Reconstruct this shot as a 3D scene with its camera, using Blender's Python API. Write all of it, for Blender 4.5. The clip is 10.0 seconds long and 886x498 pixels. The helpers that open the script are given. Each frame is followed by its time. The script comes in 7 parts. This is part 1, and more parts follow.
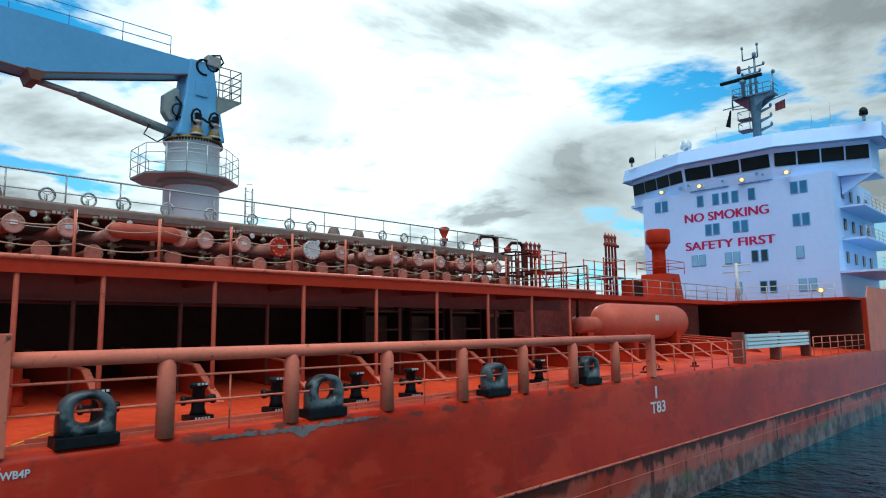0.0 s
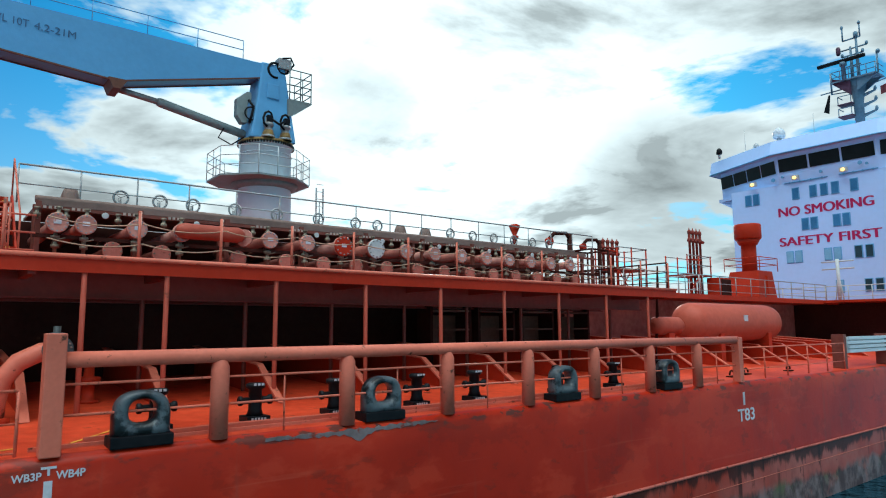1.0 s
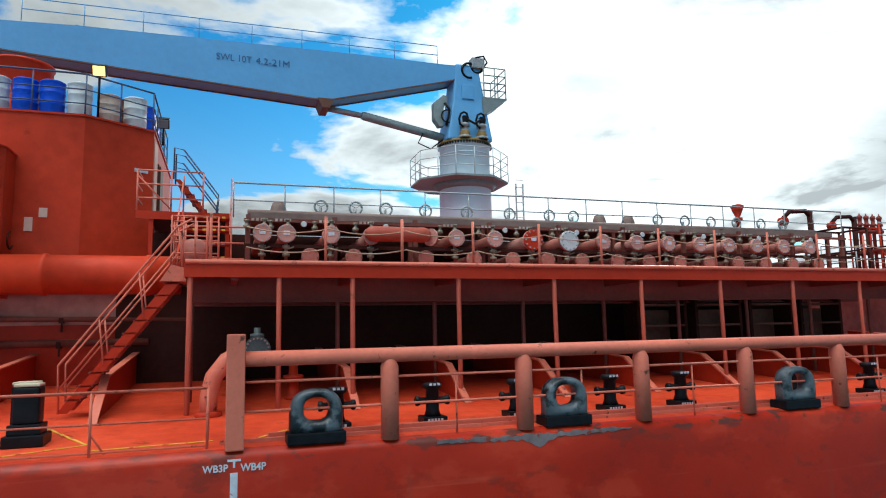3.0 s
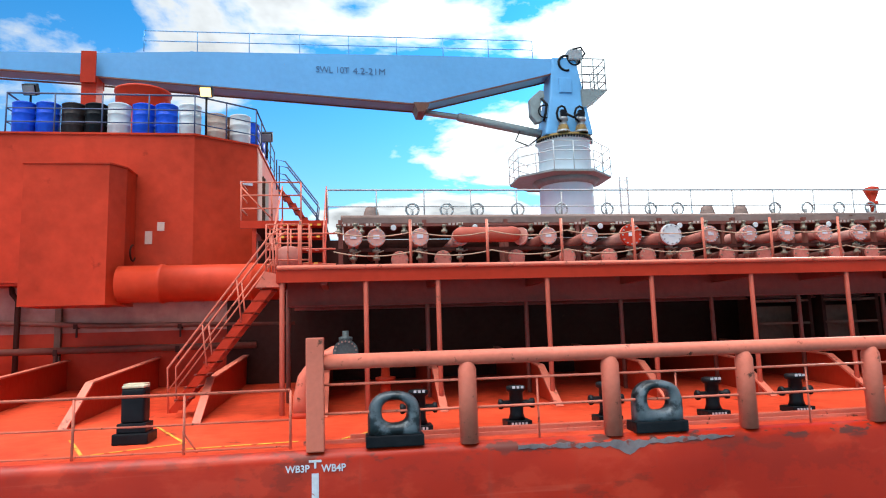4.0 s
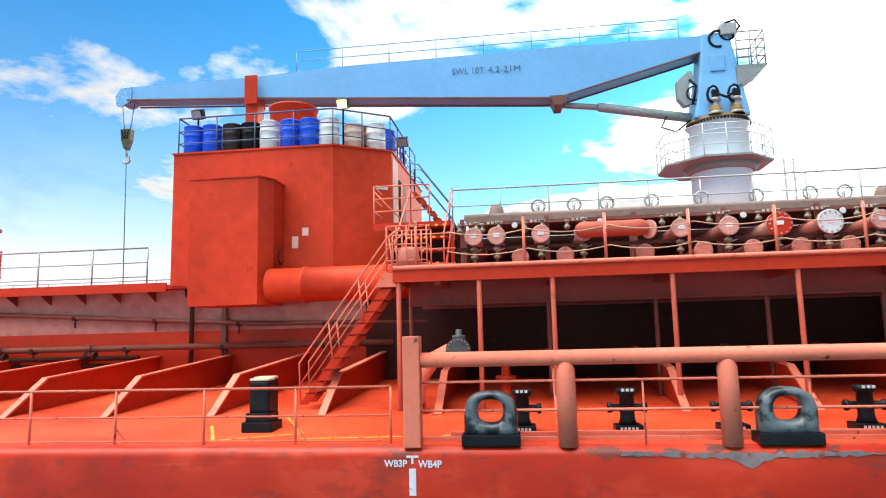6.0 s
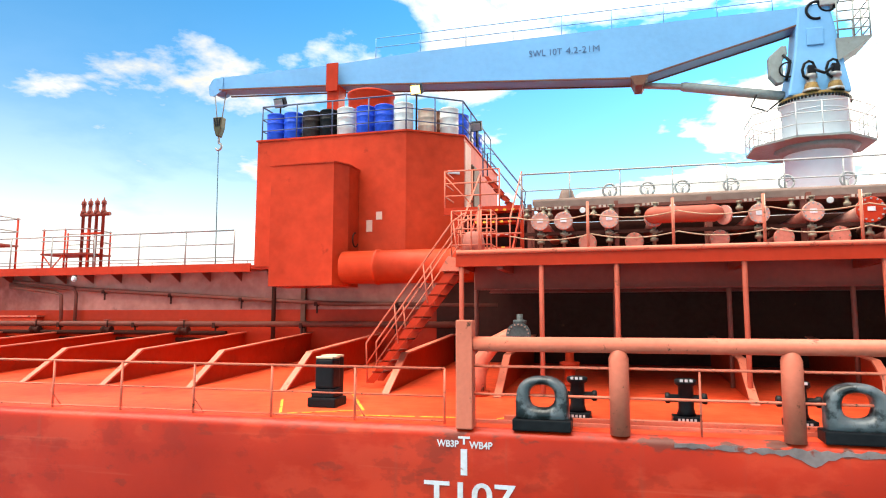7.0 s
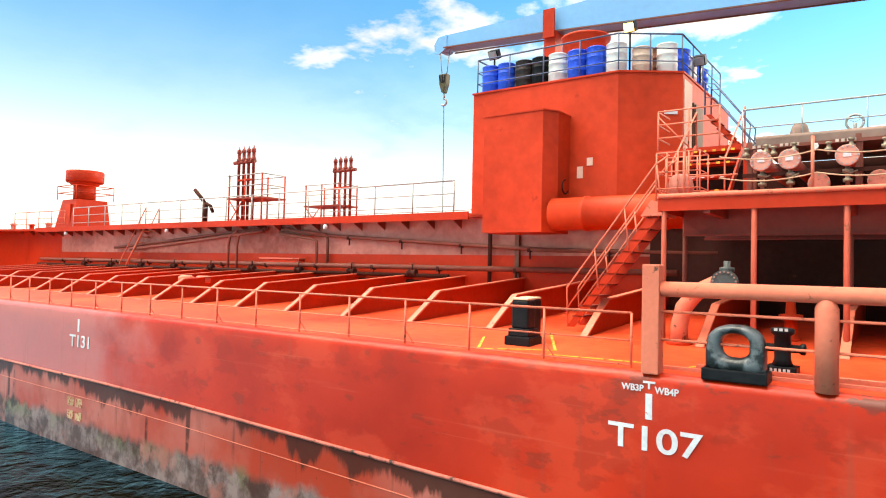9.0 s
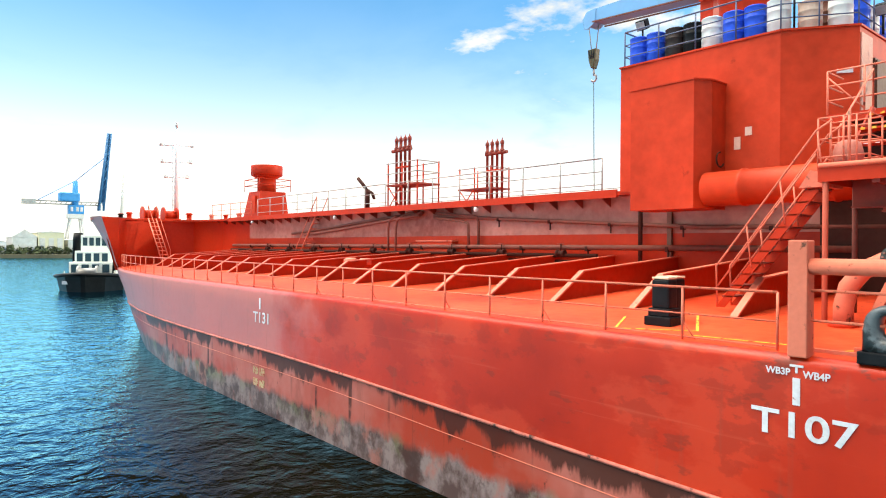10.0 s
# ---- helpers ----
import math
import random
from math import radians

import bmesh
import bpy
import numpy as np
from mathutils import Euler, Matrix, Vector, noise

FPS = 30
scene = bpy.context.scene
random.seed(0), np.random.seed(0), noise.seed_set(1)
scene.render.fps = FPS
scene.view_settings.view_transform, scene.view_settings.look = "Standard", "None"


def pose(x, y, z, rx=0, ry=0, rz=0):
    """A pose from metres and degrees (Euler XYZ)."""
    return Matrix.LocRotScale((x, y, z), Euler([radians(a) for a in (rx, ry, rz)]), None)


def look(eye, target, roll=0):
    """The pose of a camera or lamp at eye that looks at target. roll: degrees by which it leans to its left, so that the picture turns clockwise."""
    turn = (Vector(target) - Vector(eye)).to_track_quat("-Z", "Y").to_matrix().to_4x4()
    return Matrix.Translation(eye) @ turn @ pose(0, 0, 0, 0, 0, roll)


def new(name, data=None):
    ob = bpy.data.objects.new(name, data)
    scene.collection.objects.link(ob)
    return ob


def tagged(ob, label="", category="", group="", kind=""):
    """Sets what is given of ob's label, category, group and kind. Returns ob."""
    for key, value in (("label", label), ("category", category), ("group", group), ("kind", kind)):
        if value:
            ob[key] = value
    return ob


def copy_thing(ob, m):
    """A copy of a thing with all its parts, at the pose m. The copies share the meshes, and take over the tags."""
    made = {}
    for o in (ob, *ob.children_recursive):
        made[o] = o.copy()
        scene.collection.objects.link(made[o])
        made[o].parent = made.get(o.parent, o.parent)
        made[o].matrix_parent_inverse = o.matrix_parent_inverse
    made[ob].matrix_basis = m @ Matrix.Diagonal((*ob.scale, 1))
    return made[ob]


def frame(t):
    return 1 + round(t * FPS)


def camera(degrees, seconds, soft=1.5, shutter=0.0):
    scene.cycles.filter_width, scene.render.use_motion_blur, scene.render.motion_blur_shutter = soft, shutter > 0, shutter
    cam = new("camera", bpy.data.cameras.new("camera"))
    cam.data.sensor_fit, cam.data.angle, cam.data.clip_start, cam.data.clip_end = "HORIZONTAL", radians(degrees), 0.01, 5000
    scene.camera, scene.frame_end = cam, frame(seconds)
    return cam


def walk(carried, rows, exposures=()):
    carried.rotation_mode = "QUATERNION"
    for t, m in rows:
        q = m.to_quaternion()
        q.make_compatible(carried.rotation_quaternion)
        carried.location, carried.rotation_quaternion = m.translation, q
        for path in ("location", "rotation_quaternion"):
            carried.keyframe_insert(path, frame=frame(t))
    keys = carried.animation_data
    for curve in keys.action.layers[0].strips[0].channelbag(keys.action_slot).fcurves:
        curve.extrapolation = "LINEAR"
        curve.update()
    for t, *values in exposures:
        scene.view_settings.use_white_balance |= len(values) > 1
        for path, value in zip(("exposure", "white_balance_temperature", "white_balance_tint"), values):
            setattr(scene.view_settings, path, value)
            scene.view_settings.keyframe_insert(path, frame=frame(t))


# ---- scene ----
cam = camera(68.1, 10.0, soft=1.1)

PATH = [
    (0, (-2.137, -10.388, 1.599), (-0.722, -8.995, 1.844), -0.7),
    (0.5, (-1.809, -10.295, 1.621), (-0.474, -8.826, 1.866), -0.4),
    (1, (-1.456, -10.241, 1.634), (-0.223, -8.685, 1.878), -0.4),
    (1.5, (-1.137, -10.175, 1.629), (-0.016, -8.537, 1.872), -0.1),
    (2, (-0.799, -10.072, 1.612), (0.172, -8.341, 1.858), 0.2),
    (2.5, (-0.497, -10.001, 1.592), (0.312, -8.189, 1.839), -0.5),
    (4, (0.559, -9.914, 1.602), (0.835, -7.95, 1.862), -1.8),
    (4.5, (0.862, -9.867, 1.604), (1.009, -7.89, 1.869), -1.8),
    (5, (1.153, -9.79, 1.588), (1.16, -7.808, 1.857), -1.7),
    (5.5, (1.446, -9.815, 1.587), (1.331, -7.837, 1.86), -1.7),
    (7, (2.318, -9.862, 1.606), (1.802, -7.942, 1.824), 0.1),
    (7.5, (2.479, -9.917, 1.604), (1.849, -8.028, 1.786), 1.0),
    (8, (2.688, -9.906, 1.591), (1.918, -8.065, 1.731), 1.4),
    (8.5, (2.895, -9.873, 1.535), (1.958, -8.109, 1.636), 1.5),
    (9, (3.203, -9.797, 1.494), (2.036, -8.174, 1.552), 1.3),
    (9.5, (3.495, -9.733, 1.51), (2.133, -8.268, 1.53), 0.7),
    (10, (3.81, -9.688, 1.493), (2.28, -8.399, 1.486), 0.4),
]
EXPOSURES = ((0.0, -1.24, 5900, -7), (2.5, -1.22, 6000, -4), (4.0, -0.31, 6350, 5), (5.5, -0.04, 6600, 6), (7.0, 0.26, 7700, 6), (8.5, 0.45, 8550, 6), (10.0, 0.28, 7800, 6))
walk(cam, [(t, look(eye, to, roll)) for t, eye, to, roll in PATH], EXPOSURES)
SKY_POWER, SUN_POWER, FILL_POWER = 1.0, 2.2, 9.6
CLOUD_X, CLOUD_Y = 2.2, 9.6
T131_X = -17.4

# ---- light ----
SUN_AZ, SUN_EL = radians(40), radians(21)
scene.view_settings.exposure = 0.0
world = bpy.data.worlds.new("sky")
scene.world = world
world.use_nodes = True
wn, wl = world.node_tree.nodes, world.node_tree.links
wn.clear()


def wmath(op, a, b=None, c=None, clamp=False):
    n = wn.new("ShaderNodeMath")
    n.operation, n.use_clamp = op, clamp
    for i, v in enumerate((a, b, c)):
        if v is None:
            continue
        if isinstance(v, (int, float)):
            n.inputs[i].default_value = v
        else:
            wl.new(v, n.inputs[i])
    return n.outputs[0]


sky = wn.new("ShaderNodeTexSky")
sky.sky_type, sky.sun_disc = "NISHITA", False
sky.sun_elevation, sky.sun_rotation = SUN_EL, SUN_AZ
sky.air_density, sky.dust_density, sky.ozone_density = 1.0, 0.6, 2.0
coord = wn.new("ShaderNodeTexCoord")
split = wn.new("ShaderNodeSeparateXYZ")
wl.new(coord.outputs["Generated"], split.inputs[0])
# clouds lie on a flat layer: the direction divided by its height
lift = wmath("ADD", wmath("MAXIMUM", split.outputs[2], 0.0), 0.16)
flat = wn.new("ShaderNodeCombineXYZ")
wl.new(wmath("DIVIDE", split.outputs[0], lift), flat.inputs[0])
wl.new(wmath("DIVIDE", split.outputs[1], lift), flat.inputs[1])
cloud = wn.new("ShaderNodeTexNoise")
cloud.inputs["Scale"].default_value, cloud.inputs["Detail"].default_value = 1.25, 9.0
cloud.inputs["Roughness"].default_value, cloud.inputs["Distortion"].default_value = 0.57, 0.25
fluff = wmath("MULTIPLY_ADD", cloud.outputs["Fac"], 1.5, -0.25)
shift = wn.new("ShaderNodeVectorMath")
shift.operation = "ADD"
shift.inputs[1].default_value = (CLOUD_X, CLOUD_Y, 2.0)
wl.new(flat.outputs[0], shift.inputs[0])
wl.new(shift.outputs[0], cloud.inputs["Vector"])
sunward = wn.new("ShaderNodeVectorMath")
sunward.operation = "DOT_PRODUCT"
sunward.inputs[1].default_value = (math.sin(SUN_AZ) * math.cos(SUN_EL), math.cos(SUN_AZ) * math.cos(SUN_EL), math.sin(SUN_EL))
wl.new(coord.outputs["Generated"], sunward.inputs[0])
near = wmath("MAXIMUM", sunward.outputs["Value"], 0.0)
glow = wmath("POWER", near, 7.0)
wide = wmath("POWER", near, 2.0)
up = wmath("MAXIMUM", split.outputs[2], 0.0)
# unseen bright sky patch near the zenith, added as soft fill light
bank = wn.new("ShaderNodeVectorMath")
bank.operation = "DOT_PRODUCT"
bank.inputs[1].default_value = (-0.30, -0.25, 0.92)
wl.new(coord.outputs["Generated"], bank.inputs[0])
high = wmath("MULTIPLY", wmath("SUBTRACT", bank.outputs["Value"], 0.66), 3.2, clamp=True)
haze = wmath("MULTIPLY", wmath("POWER", wmath("SUBTRACT", 1.0, up), 7.0), 2.2, clamp=True)
haze = wmath("MULTIPLY", haze, wmath("MULTIPLY_ADD", wide, -0.7, 0.95))
cover = wmath("MULTIPLY_ADD", sunward.outputs["Value"], 0.12, wmath("SUBTRACT", fluff, 0.045))
cover = wmath("MULTIPLY_ADD", high, 0.30, wmath("MULTIPLY_ADD", wmath("POWER", near, 22.0), 0.24, cover))
# the sky clears towards the bow
clear = wn.new("ShaderNodeVectorMath")
clear.operation = "DOT_PRODUCT"
clear.inputs[1].default_value = (-0.90, 0.40, 0.15)
wl.new(coord.outputs["Generated"], clear.inputs[0])
cover = wmath("MULTIPLY_ADD", wmath("MULTIPLY", wmath("SUBTRACT", clear.outputs["Value"], 0.78), 6.0, clamp=True), -0.17, cover)
mask = wmath("MULTIPLY", wmath("SUBTRACT", cover, 0.515), 11.0, clamp=True)
mask = wmath("MAXIMUM", mask, haze, clamp=True)
# thick clouds are greyer underneath, and all are brighter towards the sun
thick = wmath("MULTIPLY", wmath("SUBTRACT", fluff, 0.53), 6.0, clamp=True)
thick = wmath("MULTIPLY", thick, wmath("MULTIPLY_ADD", near, 0.52, 0.10))
# grey shower clouds low astern and a smaller one abaft the crane
for way, edge_, gain in (((0.826, 0.533, 0.185), 0.990, 70.0), ((0.840, 0.478, 0.258), 0.9972, 150.0), ((0.500, 0.800, 0.331), 0.9965, 130.0)):
    toward = wn.new("ShaderNodeVectorMath")
    toward.operation = "DOT_PRODUCT"
    toward.inputs[1].default_value = way
    wl.new(coord.outputs["Generated"], toward.inputs[0])
    shower = wmath("MULTIPLY", wmath("SUBTRACT", wmath("MULTIPLY_ADD", fluff, 0.016, toward.outputs["Value"]), edge_ + 0.008), gain, clamp=True)
    thick = wmath("MAXIMUM", thick, wmath("MULTIPLY", shower, wmath("MULTIPLY_ADD", fluff, 0.4, 0.40)))
    mask = wmath("MAXIMUM", mask, shower, clamp=True)
bright = wmath("MULTIPLY", wmath("MULTIPLY_ADD", glow, 2.1, 1.15), wmath("SUBTRACT", 1.0, thick))
bright = wmath("MULTIPLY_ADD", high, FILL_POWER, bright)
tint = wn.new("ShaderNodeCombineColor")
for i, v in enumerate((1.0, 1.02, 1.06)):
    wl.new(wmath("MULTIPLY", bright, v), tint.inputs[i])
blue = wn.new("ShaderNodeMix")
blue.data_type, blue.blend_type = "RGBA", "MULTIPLY"
blue.inputs["Factor"].default_value = 1.0
wl.new(sky.outputs[0], blue.inputs["A"])
blue.inputs["B"].default_value = (0.028, 0.18, 0.28, 1)
mixed = wn.new("ShaderNodeMix")
mixed.data_type = "RGBA"
wl.new(mask, mixed.inputs["Factor"])
wl.new(blue.outputs["Result"], mixed.inputs["A"])
wl.new(tint.outputs[0], mixed.inputs["B"])
back = wn.new("ShaderNodeBackground")
back.inputs["Strength"].default_value = SKY_POWER
wl.new(mixed.outputs["Result"], back.inputs["Color"])
out = wn.new("ShaderNodeOutputWorld")
wl.new(back.outputs[0], out.inputs[0])

sun_data = bpy.data.lights.new("sun", "SUN")
sun_data.energy, sun_data.angle, sun_data.color = SUN_POWER, radians(4), (1.0, 0.93, 0.82)
sun = new("sun", sun_data)
sun.matrix_world = look((0, 0, 60), (-60 * math.sin(SUN_AZ), -60 * math.cos(SUN_AZ), 60 - 60 * math.tan(SUN_EL)))


# ---- materials ----
def surface(name, base, rough=0.5, metal=0.0, vary=0.12, grain=6.0, rust=0.0, rust_col=(0.10, 0.035, 0.018), bump=0.02, fade=None, spec=0.2):
    """Painted or bare surface: blotches at two scales, rust spots, fine relief."""
    m = bpy.data.materials.new(name)
    m.use_nodes = True
    nt = m.node_tree
    b = nt.nodes["Principled BSDF"]
    b.inputs["Roughness"].default_value, b.inputs["Metallic"].default_value = rough, metal
    b.inputs["Specular IOR Level"].default_value = spec
    geo = nt.nodes.new("ShaderNodeNewGeometry")
    big = nt.nodes.new("ShaderNodeTexNoise")
    big.inputs["Scale"].default_value, big.inputs["Detail"].default_value = grain * 0.12, 6.0
    small = nt.nodes.new("ShaderNodeTexNoise")
    small.inputs["Scale"].default_value, small.inputs["Detail"].default_value = grain * 1.6, 5.0
    for n in (big, small):
        nt.links.new(geo.outputs["Position"], n.inputs["Vector"])
    add = nt.nodes.new("ShaderNodeMath")
    add.operation = "MULTIPLY_ADD"
    nt.links.new(small.outputs["Fac"], add.inputs[0])
    add.inputs[1].default_value = 0.5
    nt.links.new(big.outputs["Fac"], add.inputs[2])
    ramp = nt.nodes.new("ShaderNodeValToRGB")
    ramp.color_ramp.elements[0].position, ramp.color_ramp.elements[1].position = 0.5, 1.0
    lo = [c * (1 - vary) for c in base]
    hi = [min(1.0, c * (1 + vary) + 0.02 * vary) for c in (fade or base)]
    ramp.color_ramp.elements[0].color = (*lo, 1)
    ramp.color_ramp.elements[1].color = (*hi, 1)
    nt.links.new(add.outputs[0], ramp.inputs[0])
    col = ramp.outputs[0]
    if rust:
        spot = nt.nodes.new("ShaderNodeTexNoise")
        spot.inputs["Scale"].default_value, spot.inputs["Detail"].default_value = grain * 0.7, 8.0
        spot.inputs["Roughness"].default_value = 0.65
        nt.links.new(geo.outputs["Position"], spot.inputs["Vector"])
        cut = nt.nodes.new("ShaderNodeMapRange")
        cut.inputs["From Min"].default_value, cut.inputs["From Max"].default_value = 0.74 - 0.22 * rust, 0.80 - 0.2 * rust
        nt.links.new(spot.outputs["Fac"], cut.inputs["Value"])
        mx = nt.nodes.new("ShaderNodeMix")
        mx.data_type = "RGBA"
        nt.links.new(cut.outputs[0], mx.inputs["Factor"])
        nt.links.new(col, mx.inputs["A"])
        mx.inputs["B"].default_value = (*rust_col, 1)
        col = mx.outputs["Result"]
    nt.links.new(col, b.inputs["Base Color"])
    if bump:
        bp = nt.nodes.new("ShaderNodeBump")
        bp.inputs["Strength"].default_value, bp.inputs["Distance"].default_value = 0.35, bump
        nt.links.new(small.outputs["Fac"], bp.inputs["Height"])
        nt.links.new(bp.outputs[0], b.inputs["Normal"])
    return m


def glowing(name, colour, power):
    m = bpy.data.materials.new(name)
    m.use_nodes = True
    b = m.node_tree.nodes["Principled BSDF"]
    b.inputs["Base Color"].default_value = (*colour, 1)
    b.inputs["Emission Color"].default_value = (*colour, 1)
    b.inputs["Emission Strength"].default_value = power
    return m


DECK = surface("deck paint", (0.45, 0.028, 0.008), 0.45, vary=0.22, grain=2.5, rust=0.55, rust_col=(0.16, 0.022, 0.010), fade=(0.62, 0.066, 0.022), spec=0.14)
RED = surface("red paint", (0.38, 0.026, 0.008), 0.45, vary=0.15, grain=4, rust=0.12, spec=0.1)
RAIL = surface("faded red paint", (0.56, 0.135, 0.080), 0.45, vary=0.14, grain=8, rust=0.62, spec=0.2, bump=0.006)
CASING = surface("casing paint", (0.44, 0.032, 0.008), 0.5, vary=0.3, grain=2, rust=0.42, rust_col=(0.27, 0.020, 0.006), spec=0.12)
# dark brown that also carries the shade under the platform and poop
DARKRED = surface("dark brown paint and shade", (0.042, 0.012, 0.008), 0.7, vary=0.25, grain=4, rust=0.3, spec=0.05)
TRUNK = surface("trunk paint", (0.30, 0.075, 0.052), 0.55, vary=0.25, grain=2.2, rust=0.3, fade=(0.42, 0.17, 0.13))
# white paint with the blue skylit shade of the bridge mixed in
BRIDGE_SHADED = surface("bridge white in blue shade", (0.47, 0.61, 0.89), 0.4, vary=0.06, grain=1.5, rust=0.05, rust_col=(0.45, 0.40, 0.36))
WHITE = surface("white paint", (0.60, 0.62, 0.64), 0.4, vary=0.06, grain=3, rust=0.05, rust_col=(0.45, 0.36, 0.25))
CRANE = surface("crane paint", (0.135, 0.325, 0.54), 0.38, vary=0.08, grain=3, rust=0.10, rust_col=(0.34, 0.26, 0.17))
BLACK = surface("black paint", (0.005, 0.005, 0.006), 0.4, vary=0.3, grain=6, spec=0.12)
CHOCK = surface("worn black steel", (0.07, 0.08, 0.085), 0.35, vary=0.5, grain=4.0, rust=1.2, rust_col=(0.008, 0.010, 0.010), spec=0.5, fade=(0.10, 0.11, 0.115))
STEEL = surface("grey steel", (0.30, 0.29, 0.28), 0.45, metal=0.3, vary=0.2, grain=8, rust=0.2)
FLANGE = surface("flange paint", (0.52, 0.23, 0.175), 0.5, vary=0.2, grain=9, rust=0.3)
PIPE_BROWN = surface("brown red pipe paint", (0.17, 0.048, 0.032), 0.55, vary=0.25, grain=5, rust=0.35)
RISER_SHADE = surface("dark red for risers and shaded parts", (0.20, 0.032, 0.02), 0.55, vary=0.2, grain=5, rust=0.2)
TRAY = surface("grey brown steel", (0.20, 0.125, 0.10), 0.6, vary=0.25, grain=4, rust=0.4)
GREY = surface("grey paint", (0.48, 0.48, 0.46), 0.5, vary=0.15, grain=6)
# weathered grey, darkened to give the crane gallery its underside shade
WEATHERED_SHADED = surface("weathered grey paint darkened as shade", (0.20, 0.22, 0.21), 0.55, vary=0.25, grain=5, rust=0.3, rust_col=(0.13, 0.08, 0.05))
BLUE_DRUM = surface("blue plastic", (0.012, 0.075, 0.55), 0.3, vary=0.08, grain=6)
WHITE_DRUM = surface("white plastic", (0.60, 0.60, 0.58), 0.35, vary=0.08, grain=6)
LINE_YELLOW = surface("worn line yellow", (0.62, 0.33, 0.04), 0.6, vary=0.2, grain=9, rust=0.95, rust_col=(0.42, 0.05, 0.02))
TANK = surface("tank paint", (0.40, 0.075, 0.042), 0.5, vary=0.2, grain=3, rust=0.3)
MARK = surface("white marking", (0.50, 0.48, 0.49), 0.5, vary=0.2, grain=10, rust=0.55, rust_col=(0.40, 0.14, 0.10))
LETTER_RED = surface("red lettering", (0.40, 0.012, 0.085), 0.5, vary=0.05)
LETTER_DARK = surface("dark lettering", (0.06, 0.12, 0.22), 0.5, vary=0.1)
ROPE = surface("worn rope", (0.42, 0.25, 0.16), 0.8, vary=0.2, grain=20)
BROWN = surface("rusty brown", (0.13, 0.05, 0.03), 0.6, vary=0.3, grain=5)
GOLD = surface("greasy yellow brown", (0.20, 0.115, 0.03), 0.5, vary=0.4, grain=12, rust=0.4)
LAMP_GLOW = glowing("lamp glow", (1.0, 0.60, 0.18), 4.5)
GLASS = surface("window glass", (0.02, 0.045, 0.06), 0.08, vary=0.2, bump=0)


def hull_paint():
    """Red topsides; below the rubbing bar a faded strip with rust streaks, then a grey-green scuffed band at the waterline."""
    m = bpy.data.materials.new("hull paint")
    m.use_nodes = True
    nt = m.node_tree
    L = nt.links
    b = nt.nodes["Principled BSDF"]
    b.inputs["Roughness"].default_value = 0.32
    b.inputs["Specular IOR Level"].default_value = 0.2
    geo = nt.nodes.new("ShaderNodeNewGeometry")
    xyz = nt.nodes.new("ShaderNodeSeparateXYZ")
    L.new(geo.outputs["Position"], xyz.inputs[0])

    def noise_at(scale, detail, stretch=(1, 1, 1), rough=0.55):
        mp = nt.nodes.new("ShaderNodeMapping")
        mp.inputs["Scale"].default_value = stretch
        L.new(geo.outputs["Position"], mp.inputs[0])
        n = nt.nodes.new("ShaderNodeTexNoise")
        n.inputs["Scale"].default_value, n.inputs["Detail"].default_value, n.inputs["Roughness"].default_value = scale, detail, rough
        L.new(mp.outputs[0], n.inputs["Vector"])
        return n.outputs["Fac"]

    def rng(v, a, bb, lo=0.0, hi=1.0):
        n = nt.nodes.new("ShaderNodeMapRange")
        for key, val in (("From Min", a), ("From Max", bb), ("To Min", lo), ("To Max", hi)):
            n.inputs[key].default_value = val
        L.new(v, n.inputs["Value"])
        return n.outputs[0]

    def mth(op, a, c):
        n = nt.nodes.new("ShaderNodeMath")
        n.operation = op
        for i, v in enumerate((a, c)):
            if isinstance(v, (int, float)):
                n.inputs[i].default_value = v
            else:
                L.new(v, n.inputs[i])
        return n.outputs[0]

    def mix(f, a, c):
        n = nt.nodes.new("ShaderNodeMix")
        n.data_type = "RGBA"
        L.new(f, n.inputs["Factor"])
        for key, v in (("A", a), ("B", c)):
            if isinstance(v, tuple):
                n.inputs[key].default_value = (*v, 1)
            else:
                L.new(v, n.inputs[key])
        return n.outputs["Result"]

    z = xyz.outputs[2]
    # height over the rubbing bar
    zb = mth("SUBTRACT", z, rng(xyz.outputs[0], 0.0, -14.0, 0.0, 0.3))
    col = mix(rng(noise_at(0.35, 5), 0.35, 0.65), (0.29, 0.012, 0.002), (0.43, 0.022, 0.004))
    # crisp patches of fresh and old paint, and thin scrapes along the plating
    col = mix(rng(noise_at(0.42, 9, (0.8, 1, 1.5), 0.62), 0.53, 0.57, 0, 0.35), col, (0.52, 0.050, 0.018))
    col = mix(rng(noise_at(0.75, 10, (1, 1, 1.5), 0.66), 0.55, 0.58, 0, 0.38), col, (0.19, 0.013, 0.005))
    col = mix(rng(noise_at(1.7, 9, (0.5, 1, 1.2), 0.6), 0.60, 0.63, 0, 0.5), col, (0.15, 0.020, 0.010))
    col = mix(rng(noise_at(1.6, 8, (0.12, 1, 4)), 0.62, 0.70, 0, 0.28), col, (0.50, 0.09, 0.045))
    # old faded pink paint towards the bow, ending in a ragged edge
    bow = mth("ADD", xyz.outputs[0], mth("MULTIPLY", mth("SUBTRACT", noise_at(0.5, 9, (1, 1, 1), 0.62), 0.5), 9.0))
    col = mix(rng(bow, -13.5, -16.5, 0, 0.72), col, (0.40, 0.125, 0.115))
    # run-down stains
    col = mix(rng(noise_at(2.2, 8, (1, 1, 0.08)), 0.60, 0.72, 0, 0.5), col, (0.20, 0.05, 0.03))
